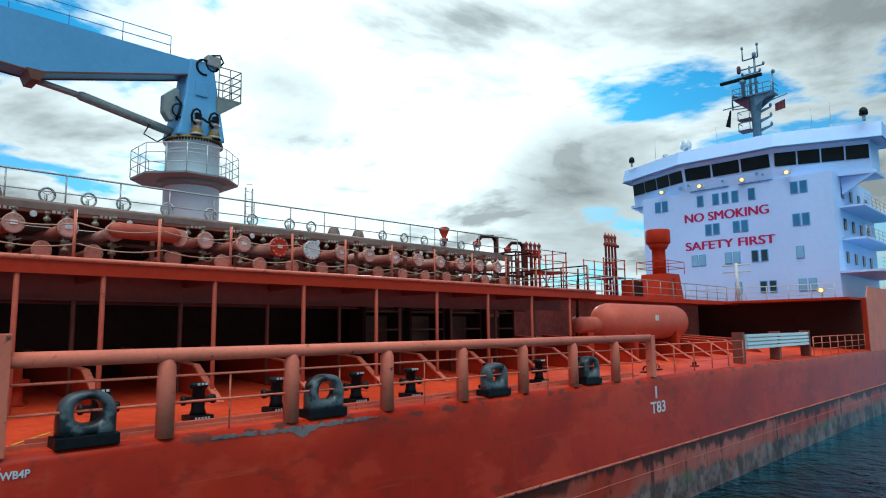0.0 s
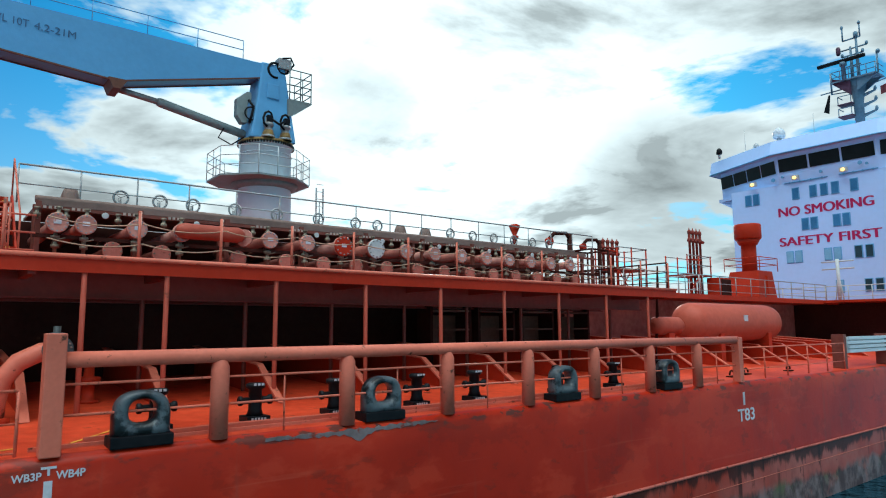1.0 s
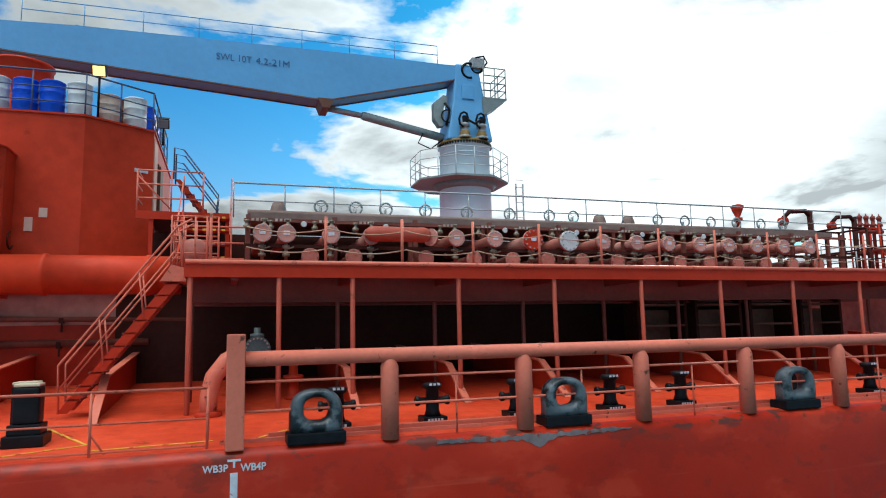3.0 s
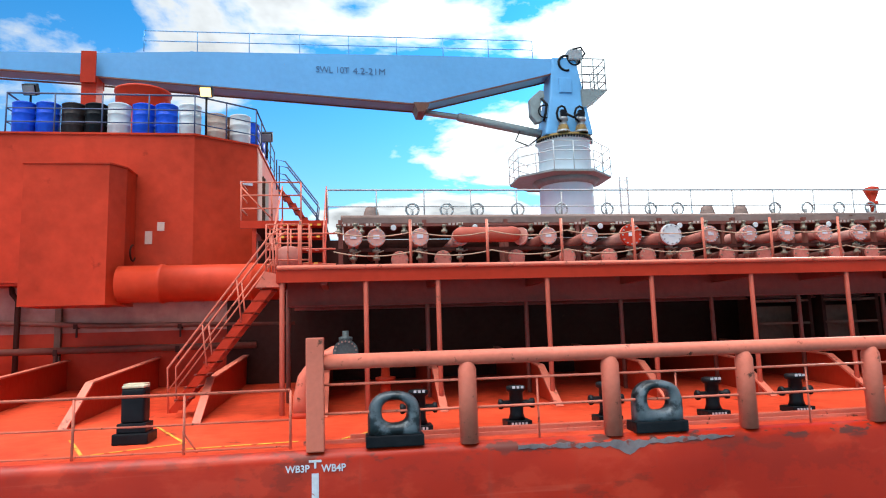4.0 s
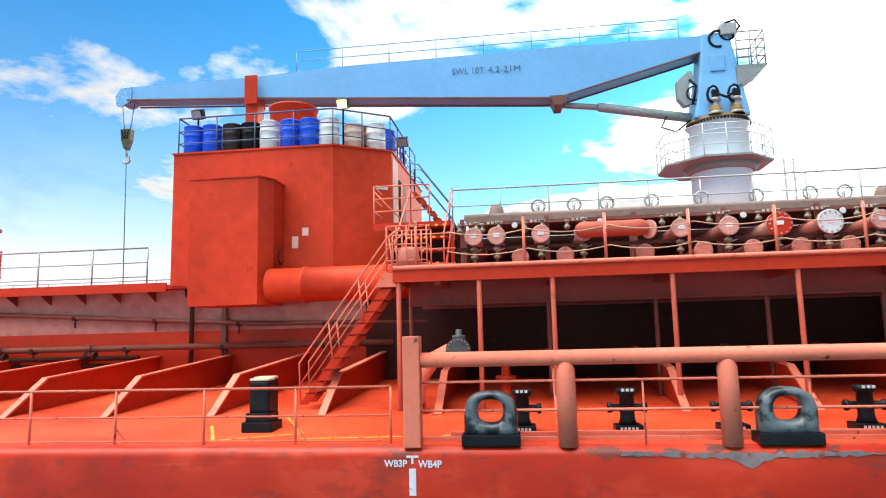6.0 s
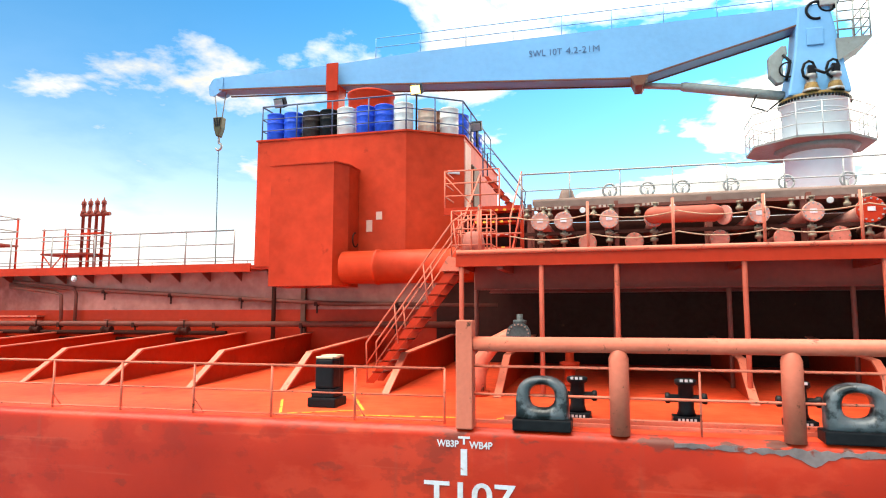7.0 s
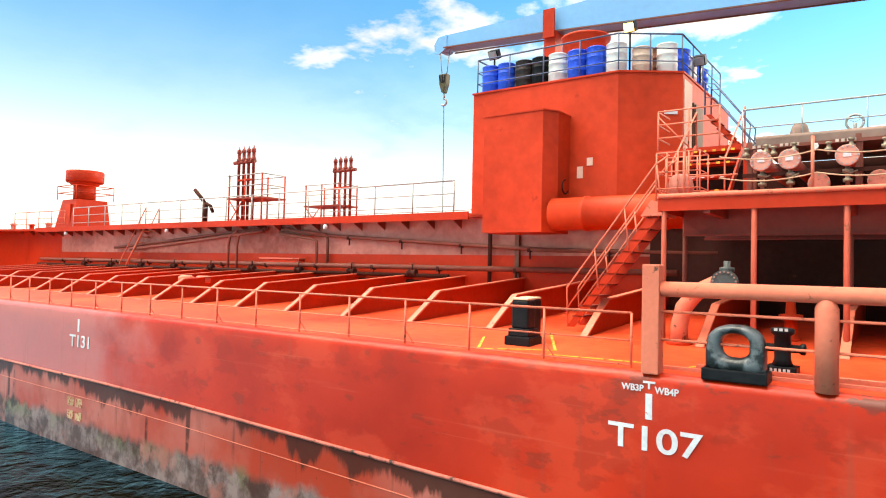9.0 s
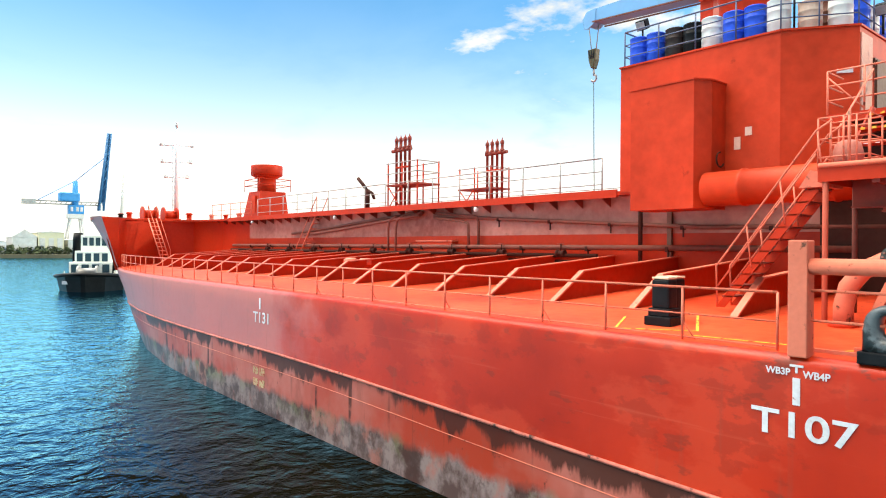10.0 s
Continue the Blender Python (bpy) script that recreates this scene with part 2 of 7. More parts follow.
    # chipped paint along the gunwale
    chips = mth("MULTIPLY", rng(noise_at(3.2, 7, (0.6, 1, 1.4)), 0.56, 0.60), mth("MULTIPLY", rng(z, -0.30, -0.12), rng(xyz.outputs[0], -4.0, 4.0, 0.15, 0.9)))
    col = mix(chips, col, (0.07, 0.028, 0.020))
    low = rng(zb, -2.36, -2.40)
    strip = mix(rng(noise_at(0.25, 5), 0.42, 0.62), (0.30, 0.030, 0.013), (0.36, 0.105, 0.080))
    strip = mix(rng(noise_at(1.4, 9, (1, 1, 0.5), 0.62), 0.52, 0.62, 0, 0.45), strip, (0.20, 0.05, 0.035))
    # rust runs in narrow upright streaks
    streak = mth("MULTIPLY", rng(noise_at(1.5, 3, (1, 1, 0.03), 0.5), 0.585, 0.625), rng(noise_at(0.8, 6, (1, 1, 0.9), 0.6), 0.42, 0.50))
    strip = mix(mth("MULTIPLY", streak, 0.82), strip, (0.030, 0.012, 0.008))
    # brown-black grime hangs below the bar in ragged tongues, with clean stretches between
    tongues = mth("ADD", noise_at(1.3, 9, (1, 1, 0.22), 0.64), mth("MULTIPLY", mth("ADD", zb, 2.58), 0.50))
    tongues = mth("ADD", tongues, mth("MULTIPLY", mth("SUBTRACT", noise_at(0.16, 2, (1, 1, 0.2)), 0.5), 0.7))
    strip = mix(rng(tongues, 0.42, 0.51, 0, 0.86), strip, (0.030, 0.012, 0.008))
    strip = mix(rng(noise_at(2.6, 9, (1, 1, 0.7), 0.65), 0.62, 0.66, 0, 0.7), strip, (0.06, 0.02, 0.013))
    # grey-lilac scuffed band near the waterline with moss, pink rubs and dark stains
    scuffz = mth("ADD", z, mth("MULTIPLY", mth("SUBTRACT", noise_at(0.9, 10, (1, 1, 0.45), 0.66), 0.5), 1.1))
    scuff = rng(scuffz, -3.22, -3.46, 0, 0.9)
    grey = mix(rng(noise_at(1.3, 10, (1, 1, 0.8), 0.66), 0.44, 0.58), (0.050, 0.040, 0.036), (0.19, 0.145, 0.135))
    moss = mth("MULTIPLY", rng(noise_at(0.6, 8, (1, 1, 0.7), 0.6), 0.50, 0.58), rng(z, -3.9, -3.5))
    grey = mix(mth("MULTIPLY", moss, 0.8), grey, (0.10, 0.12, 0.055))
    grey = mix(rng(noise_at(0.9, 9, (1, 1, 0.8), 0.62), 0.55, 0.62, 0, 0.7), grey, (0.28, 0.10, 0.075))
    grey = mix(rng(noise_at(0.6, 10, (1, 1, 0.9), 0.64), 0.53, 0.58, 0, 0.85), grey, (0.022, 0.017, 0.014))
    strip = mix(scuff, strip, grey)
    col = mix(low, col, strip)
    L.new(col, b.inputs["Base Color"])
    L.new(rng(zb, -2.36, -2.40, 0.20, 0.08), b.inputs["Specular IOR Level"])
    bp = nt.nodes.new("ShaderNodeBump")
    bp.inputs["Strength"].default_value, bp.inputs["Distance"].default_value = 0.3, 0.03
    L.new(noise_at(1.3, 5), bp.inputs["Height"])
    L.new(bp.outputs[0], b.inputs["Normal"])
    return m


HULL = hull_paint()


def water_surface():
    m = bpy.data.materials.new("harbour water")
    m.use_nodes = True
    nt = m.node_tree
    nt.nodes.remove(nt.nodes["Principled BSDF"])
    body = nt.nodes.new("ShaderNodeBsdfDiffuse")
    body.inputs["Color"].default_value = (0.004, 0.0035, 0.002, 1)
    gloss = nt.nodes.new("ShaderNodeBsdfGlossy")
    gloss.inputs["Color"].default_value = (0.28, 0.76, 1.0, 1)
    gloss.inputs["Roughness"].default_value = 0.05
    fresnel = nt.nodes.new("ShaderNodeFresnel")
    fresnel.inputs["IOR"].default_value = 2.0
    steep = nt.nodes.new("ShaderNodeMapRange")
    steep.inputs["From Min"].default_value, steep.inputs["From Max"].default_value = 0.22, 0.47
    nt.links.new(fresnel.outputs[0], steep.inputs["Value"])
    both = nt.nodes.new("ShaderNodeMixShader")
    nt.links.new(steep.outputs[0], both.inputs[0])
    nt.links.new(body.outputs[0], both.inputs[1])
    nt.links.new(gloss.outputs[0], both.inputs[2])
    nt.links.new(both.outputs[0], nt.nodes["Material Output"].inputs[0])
    geo = nt.nodes.new("ShaderNodeNewGeometry")
    height = None
    for scale, detail, weight in ((0.22, 2, 0.34), (0.9, 3, 0.62), (2.6, 3, 0.20)):
        n = nt.nodes.new("ShaderNodeTexNoise")
        n.inputs["Scale"].default_value, n.inputs["Detail"].default_value = scale, detail
        n.inputs["Distortion"].default_value = 0.6
        nt.links.new(geo.outputs["Position"], n.inputs["Vector"])
        a = nt.nodes.new("ShaderNodeMath")
        a.operation = "MULTIPLY_ADD"
        nt.links.new(n.outputs["Fac"], a.inputs[0])
        a.inputs[1].default_value = weight
        if height:
            nt.links.new(height, a.inputs[2])
        else:
            a.inputs[2].default_value = 0
        height = a.outputs[0]
    bp = nt.nodes.new("ShaderNodeBump")
    bp.inputs["Strength"].default_value, bp.inputs["Distance"].default_value = 1.0, 0.18
    nt.links.new(height, bp.inputs["Height"])
    for n in (body, gloss, fresnel):
        nt.links.new(bp.outputs[0], n.inputs["Normal"])
    return m


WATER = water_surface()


# ---- mesh helpers ----
def box(bm, lo, hi):
    v = [bm.verts.new((x, y, z)) for x in (lo[0], hi[0]) for y in (lo[1], hi[1]) for z in (lo[2], hi[2])]
    for f in ((0, 1, 3, 2), (4, 6, 7, 5), (0, 4, 5, 1), (2, 3, 7, 6), (0, 2, 6, 4), (1, 5, 7, 3)):
        bm.faces.new([v[i] for i in f])
    return bm


def ring(bm, c, u, w, r, n):
    return [bm.verts.new(c + (u * math.cos(2 * math.pi * i / n) + w * math.sin(2 * math.pi * i / n)) * r) for i in range(n)]


def lathe(bm, p0, p1, stops, n=16):
    """A turned body along the axis p0 to p1; stops: (share of the length, radius)."""
    p0, p1 = Vector(p0), Vector(p1)
    d = (p1 - p0).normalized()
    u = d.orthogonal().normalized()
    w = d.cross(u)
    rows = [ring(bm, p0.lerp(p1, s), u, w, max(r, 1e-3), n) for s, r in stops]
    for a, b in zip(rows, rows[1:]):
        for i in range(n):
            f = bm.faces.new((a[i], a[(i + 1) % n], b[(i + 1) % n], b[i]))
            f.smooth = True
    bm.faces.new(rows[0][::-1])
    bm.faces.new(rows[-1])
    return bm


def rod(bm, p0, p1, r, n=8):
    return lathe(bm, p0, p1, ((0, r), (1, r)), n)


def pipe(bm, pts, r, n=8):
    """A bent tube through the points."""
    pts = [Vector(p) for p in pts]
    rows = []
    u = None
    for i, p in enumerate(pts):
        d = (pts[min(i + 1, len(pts) - 1)] - pts[max(i - 1, 0)]).normalized()
        u = d.orthogonal().normalized() if u is None else (u - d * u.dot(d)).normalized()
        rows.append(ring(bm, p, u, d.cross(u), r, n))
    for a, b in zip(rows, rows[1:]):
        for i in range(n):
            f = bm.faces.new((a[i], a[(i + 1) % n], b[(i + 1) % n], b[i]))
            f.smooth = True
    bm.faces.new(rows[0][::-1])
    bm.faces.new(rows[-1])
    return bm


def prism(bm, pts, offset):
    """A flat outline pushed along offset."""
    offset = Vector(offset)
    a = [bm.verts.new(Vector(p)) for p in pts]
    b = [bm.verts.new(Vector(p) + offset) for p in pts]
    bm.faces.new(a[::-1])
    bm.faces.new(b)
    for i in range(len(pts)):
        j = (i + 1) % len(pts)
        bm.faces.new((a[i], a[j], b[j], b[i]))
    return bm


def arc(c, r, a0, a1, n, plane="xz"):
    """Points on an arc, in degrees."""
    out_ = []
    for i in range(n + 1):
        a = radians(a0 + (a1 - a0) * i / n)
        p, q = r * math.cos(a), r * math.sin(a)
        out_.append((c[0] + p, c[1], c[2] + q) if plane == "xz" else (c[0] + p, c[1] + q, c[2]) if plane == "xy" else (c[0], c[1] + p, c[2] + q))
    return out_


def BM():
    return bmesh.new()


def base_of(ob):
    p = Vector((0, 0, 0))
    while ob:
        p = p + ob.location
        ob = ob.parent
    return p


def mesh_of(name, bm, material, origin=(0, 0, 0)):
    bmesh.ops.translate(bm, verts=bm.verts, vec=-Vector(origin))
    bmesh.ops.recalc_face_normals(bm, faces=bm.faces)
    me = bpy.data.meshes.new(name)
    bm.to_mesh(me)
    bm.free()
    me.materials.append(material)
    return me


def part(name, bm, material, parent, label=""):
    """One mesh under a thing or a part; bm is in world places."""
    ob = new(name, mesh_of(name, bm, material, base_of(parent)))
    ob.parent = parent
    return tagged(ob, label)


def piece(name, me, parent, at):
    """A part that shares its mesh with others; at is its world place."""
    ob = new(name, me)
    ob.parent = parent
    ob.location = Vector(at) - base_of(parent)
    return ob


def thing(name, at, label, category, group="", kind=""):
    ob = new(name)
    ob.empty_display_size = 0.1
    ob.location = at
    return tagged(ob, label, category, group, kind)


def solid(name, bm, material, label, category="", group="", kind="", at=None):
    """A thing of one mesh."""
    at = Vector(at) if at is not None else Vector((0, 0, 0))
    ob = new(name, mesh_of(name, bm, material, at))
    ob.location = at
    return tagged(ob, label, category, group, kind)


def bevel(bm, w, seg=2):
    bmesh.ops.bevel(bm, geom=list(bm.edges), offset=w, segments=seg, affect="EDGES", profile=0.6, clamp_overlap=True)
    return bm


def lettering(name, text, size, at, turn, material, parent, width=0, height=0, thick=0.004, bold=0.0):
    """Words in the built-in font; at is the middle of the base line, turn in degrees."""
    cu = bpy.data.curves.new(name, "FONT")
    cu.body, cu.size, cu.extrude = text, size, thick
    cu.offset = bold * size
    tmp = bpy.data.objects.new(name, cu)
    scene.collection.objects.link(tmp)
    bpy.context.view_layer.update()
    me = bpy.data.meshes.new_from_object(tmp.evaluated_get(bpy.context.evaluated_depsgraph_get()))
    bpy.data.objects.remove(tmp)
    xs, ys = [v.co.x for v in me.vertices], [v.co.y for v in me.vertices]
    sx = width / (max(xs) - min(xs)) if width else 1
    sy = height / (max(ys) - min(ys)) if height else 1
    m = Euler([radians(a) for a in turn]).to_matrix().to_4x4() @ Matrix.Diagonal((sx, sy, 1, 1)) @ Matrix.Translation((-(min(xs) + max(xs)) / 2, -min(ys), 0))
    me.transform(Matrix.Translation(Vector(at) - base_of(parent)) @ m)
    me.materials.clear()
    me.materials.append(material)
    ob = new(name, me)
    ob.parent = parent
    return ob


def deck_z(y):
    """Height of the cambered main deck."""
    return 0.055 * max(0.0, min(y, 13.0))


def railing(name, pts, height, label, material, post_r=0.022, rail_r=0.018, levels=(1.0, 0.66, 0.33), gap=1.5, end_posts=True, group="railings"):
    """Posts and bars along a line of deck points."""
    root = thing(name, pts[0], label, "railing", group)
    post = mesh_of("post", rod(BM(), (0, 0, 0), (0, 0, height), post_r, 6), material)
    pts = [Vector(p) for p in pts]
    for lv in levels:
        bm = BM()
        for a, b in zip(pts, pts[1:]):
            rod(bm, a + Vector((0, 0, height * lv)), b + Vector((0, 0, height * lv)), rail_r * (1.25 if lv == levels[0] else 0.85), 6)
        part("rail_bar", bm, material, root)
    first = True
    for a, b in zip(pts, pts[1:]):
        n = max(1, round((b - a).length / gap))
        for i in range(0 if first else 1, n + 1):
            piece("post", post, root, a.lerp(b, i / n))
        first = False
    return root

# ---- water, hull, decks ----
WATER_Z = -4.2
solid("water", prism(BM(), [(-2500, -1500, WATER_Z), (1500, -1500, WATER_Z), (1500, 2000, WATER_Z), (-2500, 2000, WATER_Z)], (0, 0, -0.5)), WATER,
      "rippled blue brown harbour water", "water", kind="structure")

MID = 13.0
DECK_EDGE = ((80, 2.0), (70, 0.3), (62, 0), (-26, 0), (-32, 0.15), (-38, 0.75), (-44, 1.9), (-50, 3.8), (-56, 6.6), (-61, 9.9), (-64.5, 13))
KEEL_EDGE = ((80, 6.0), (70, 1.6), (58, 0.2), (50, 0), (-22, 0), (-28, 0.3), (-34, 1.1), (-40, 2.5), (-46, 4.8), (-52, 7.8), (-57, 11), (-59, 13))
TOP_EDGE = ((-38, 0.5), (-42, 0.55), (-46, 0.75), (-50, 1.6), (-54, 3.3), (-58, 6.1), (-62, 9.2), (-65, 11.6), (-67, 13))
STATIONS = [80, 75, 70, 66, 62, 50, 40, 30, 20, 10, 0, -10, -20, -24, -28, -31, -34, -36, -38, -40, -42, -44, -46, -48, -50, -52, -54, -56, -57.5, -59, -60.5, -62, -63.5, -64.5]


def shell_y(x, z):
    top = float(np.interp(-x, [-k[0] for k in DECK_EDGE], [k[1] for k in DECK_EDGE]))
    low = float(np.interp(-x, [-k[0] for k in KEEL_EDGE], [k[1] for k in KEEL_EDGE]))
    s = min(1.0, max(0.0, -z / 4.6))
    return top + (low - top) * s ** 1.25


hull_levels = (-7.0, -4.6, -4.2, -3.6, -3.0, -2.45, -2.34, -1.8, -1.2, -0.6, -0.16)
hull = thing("ship_hull", (0, 0, WATER_Z), "red tanker hull with rust streaks and a scuffed waterline", "ship hull", kind="structure")
for side in (1, -1):
    bm = BM()
    rows = []
    for x in STATIONS:
        col = []
        for z in hull_levels:
            y = min(MID, shell_y(x, z))
            col.append(bm.verts.new((x, MID + (y - MID) * side, z)))
        # rounded gunwale
        y = min(MID - 0.01, shell_y(x, 0))
        for a in (30, 60, 90):
            col.append(bm.verts.new((x, MID + (y + 0.16 - 0.16 * math.cos(radians(a)) - MID) * side, -0.16 + 0.16 * math.sin(radians(a)))))
        rows.append(col)
    for a, b in zip(rows, rows[1:]):
        for i in range(len(a) - 1):
            f = bm.faces.new((a[i], b[i], b[i + 1], a[i + 1]))
            f.smooth = True
    part("shell", bm, HULL, hull)
bm = BM()
box(bm, (79.6, 6.0, -7), (80, 20, 0))
part("transom", bm, HULL, hull)
BAR_XS = [x for x in STATIONS if x > 1] + [0, -3, -6, -9, -12, -16, -20, -24, -28, -31, -34, -36, -38, -40, -42, -44, -46, -48, -50]


def bar_z(x):
    """Height of the rubbing bar, rising a little towards the bow."""
    return -2.36 + 0.3 * max(0.0, min(1.0, -x / 14.0))


bm = pipe(BM(), [(x, shell_y(x, bar_z(x) - .56) - .004, bar_z(x) - .56) for x in BAR_XS], .009, 6)
part("weld_seam", bm, RAIL, hull, "thin pale weld seam")
# rubbing bar with its worn pale upper edge
bm = BM()
pipe(bm, [(x, shell_y(x, bar_z(x)) - 0.005, bar_z(x)) for x in BAR_XS], 0.04, 8)
part("rubbing_bar", bm, surface("scraped red", (0.40, 0.10, 0.07), 0.5, vary=0.35, grain=6, rust=0.8, rust_col=(0.03, 0.015, 0.012)), hull, "scraped half-round rubbing bar")

# main deck, cambered
bm = BM()
rows = []
for x in STATIONS:
    e = min(MID - 0.02, shell_y(x, 0) + 0.16)
    ys = [e, e + (MID - e) * 0.5, MID, MID + (MID - e) * 0.5, 2 * MID - e]
    rows.append([bm.verts.new((x, y, 0.055 * (min(y, 2 * MID - y) - e))) for y in ys])
for a, b in zip(rows, rows[1:]):
    for i in range(4):
        bm.faces.new((a[i], a[i + 1], b[i + 1], b[i]))
solid("main_deck", bm, DECK, "orange red painted steel main deck", "deck", kind="structure")

# raised trunk with an overhanging deck, and the forecastle
TRUNK_Z = 3.3
WALL = [(48, 11.0), (20.05, 11.0), (19.95, 8.65), (-38, 8.65), (-42, 8.4), (-45, 7.4), (-45.6, 5.0), (-44.5, 2.6), (-43, 1.75)]
EDGE = [(48, 8.0), (-40, 8.0), (-43.5, 7.4), (-45.2, 6.0), (-45, 3.8), (-43.8, 2.0), (-42.6, 0.7)]
for name_, line, mat_, words_ in (("trunk_wall", WALL[:4], TRUNK, "faded red steel trunk side wall"), ("forecastle_wall", WALL[3:], RED, "deep red curved forecastle bulkhead")):
    bm = BM()
    for sgn in (1, -1):
        a = [bm.verts.new((x, MID + (y - MID) * sgn, -0.2)) for x, y in line]
        b = [bm.verts.new((x, MID + (y - MID) * sgn, TRUNK_Z - 0.02)) for x, y in line]
        for i in range(len(line) - 1):
            bm.faces.new((a[i], a[i + 1], b[i + 1], b[i]))
        if mat_ is RED:
            prism(bm, [(-42.99, MID + (y - MID) * sgn, z) for y, z in ((1.8, -.2), (1.8, TRUNK_Z - .02), (.62, TRUNK_Z - .02), (1.12, 1.7), (1.6, -.2))], (.04, 0, 0))
    solid(name_, bm, mat_, words_, "wall", kind="structure")
solid("trunk_wall_band", box(BM(), (-38, 8.625, 0.2), (-0.5, 8.647, 1.95)), RED, "darker red lower strake of the trunk wall", "wall", kind="structure")
bm = BM()
port = EDGE + [(x, y) for x, y in TOP_EDGE if x < -42.5]
full = port + [(x, 2 * MID - y) for x, y in port[::-1][1:]]
prism(bm, [(x, y, TRUNK_Z - 0.12) for x, y in full], (0, 0, 0.12))
solid("trunk_deck", bm, RED, "raised red steel trunk and forecastle deck", "deck", kind="structure")
# forecastle shell plating above the main deck
bm = BM()
for sgn in (1, -1):
    prev = None
    for x, y in TOP_EDGE[1:]:
        yl = shell_y(x, 0)
        cur = [bm.verts.new((x, MID + (yy - MID) * sgn, z)) for yy, z in ((min(yl, MID - .01), -0.02), ((yl + y) / 2, 1.7), (y - .02, TRUNK_Z + (0.0 if x > -44 else 0.08)))]
        if prev:
            for i in range(2):
                f = bm.faces.new((prev[i], cur[i], cur[i + 1], prev[i + 1]))
                f.smooth = True
        prev = cur
solid("forecastle_shell", bm, HULL, "red forecastle side plating and bulwark", "ship hull", kind="structure")

# manifold platform
PX0, PX1, PY0, PZ = -0.89, 19.9, 3.17, 2.95
platform = thing("manifold_deck", (9.5, 4, PZ), "red steel manifold platform deck with edge beams", "deck", kind="structure")
part("deck_plate", box(BM(), (PX0, PY0, PZ - 0.05), (PX1, 2 * MID - PY0, PZ)), RED, platform)
part("edge_beam", box(BM(), (PX0, PY0 - 0.02, PZ - 0.24), (PX1, PY0 + 0.02, PZ + 0.04)), RED, platform)
part("edge_beam", box(BM(), (PX0 - 0.02, PY0 - 0.018, PZ - 0.24), (PX0 + 0.02, 8.45, PZ + 0.038)), RED, platform)
part("edge_beam", box(BM(), (PX1 - 0.02, PY0 - 0.018, PZ - 0.24), (PX1 + 0.02, 8.45, PZ + 0.038)), RED, platform)
part("edge_pipe", pipe(BM(), [(PX0, PY0 - 0.03, PZ + 0.05), (PX1, PY0 - 0.03, PZ + 0.05)], 0.045, 8), RAIL, platform)
# underside beams in darker red, standing for the shade below the deck plate
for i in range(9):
    part("cross_beam", box(BM(), (i * 2.28 - 0.06, PY0 + .03, PZ - 0.30), (i * 2.28 + 0.06, 8.45, PZ - 0.055)), RISER_SHADE, platform)
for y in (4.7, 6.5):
    part("girder", box(BM(), (PX0 + .05, y, PZ - .62), (PX1 - .05, y + .03, PZ - .056)), RISER_SHADE, platform)
    part("girder_flange", box(BM(), (PX0 + .05, y - .1, PZ - .65), (PX1 - .05, y + .13, PZ - .62)), RISER_SHADE, platform)
# bulkhead painted near black for the shade under the platform
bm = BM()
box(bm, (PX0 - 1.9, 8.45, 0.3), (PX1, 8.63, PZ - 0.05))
solid("wall_trunk_shaded", bm, DARKRED, "brown bulkhead darkened as the shade under the manifold platform", "wall", kind="structure")

# ---- platform pillars and deck brackets ----
pillar = mesh_of("pillar", rod(BM(), (0, 0, 0), (0, 0, 1), 0.05, 10), TANK)
# back row painted darker brown for the shade deeper under the platform
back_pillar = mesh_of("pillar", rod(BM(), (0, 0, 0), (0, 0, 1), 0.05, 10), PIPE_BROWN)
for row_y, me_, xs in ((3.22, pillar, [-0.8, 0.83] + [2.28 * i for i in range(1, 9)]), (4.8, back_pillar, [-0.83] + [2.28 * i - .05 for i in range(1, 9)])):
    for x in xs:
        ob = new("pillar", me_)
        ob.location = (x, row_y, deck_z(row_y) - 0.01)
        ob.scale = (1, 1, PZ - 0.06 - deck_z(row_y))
        tagged(ob, "slim red steel pillar holding up the manifold platform" if me_ is pillar else "slim steel pillar under the manifold platform, browner for the shade there", "pillar", "platform pillars")


def bracket(x):
    """Deep web on deck: sloped toe with a bright flange, then a long rising top edge."""
    root = thing("deck_bracket", (x, 2.8, deck_z(2.8)), "red triangular deck stiffener bracket with pale flange", "bracket", "deck brackets")
    bm = BM()
    prism(bm, [(x - .012, 2.85, deck_z(2.85)), (x - .012, 4.0, 0.88), (x - .012, 9.48, 1.30), (x - .012, 9.48, 0.3)], (0.024, 0, 0))
    part("web", bm, RED, root)
    bm = BM()
    w = 0.075
    prism(bm, [(x - w, 2.78, deck_z(2.78)), (x - w, 2.86, deck_z(2.78)), (x - w, 4.02, 0.875), (x - w, 3.98, 0.905)], (2 * w, 0, 0))
    part("toe_flange", bm, RAIL, root)
    bm = BM()
    prism(bm, [(x - w, 3.985, 0.905), (x - w, 4.02, 0.875), (x - w, 9.46, 1.29), (x - w, 9.46, 1.32)], (2 * w, 0, 0))
    part("top_flange", bm, RAIL, root)
    return root


first = bracket(0.0)
for i in list(range(-17, 0)) + list(range(1, 17)):
    copy_thing(first, pose(2.28 * i, 2.8, deck_z(2.8)))

# ---- heavy pipe rail along the ship's side ----
rail = thing("pipe_fender_rail", (0, 0.12, 0), "heavy salmon red pipe rail on posts along the deck edge", "rail")
RY = 0.12
bm = BM()
lathe(bm, (0.1, RY, 1.255), (18.24, RY, 1.255), ((0, .113), (1, .113)), 18)
part("top_pipe", bm, RAIL, rail, "chipped salmon red top pipe")
bm = BM()
box(bm, (-0.13, RY - .13, -0.02), (0.13, RY + .13, 1.62))
bevel(bm, 0.02)
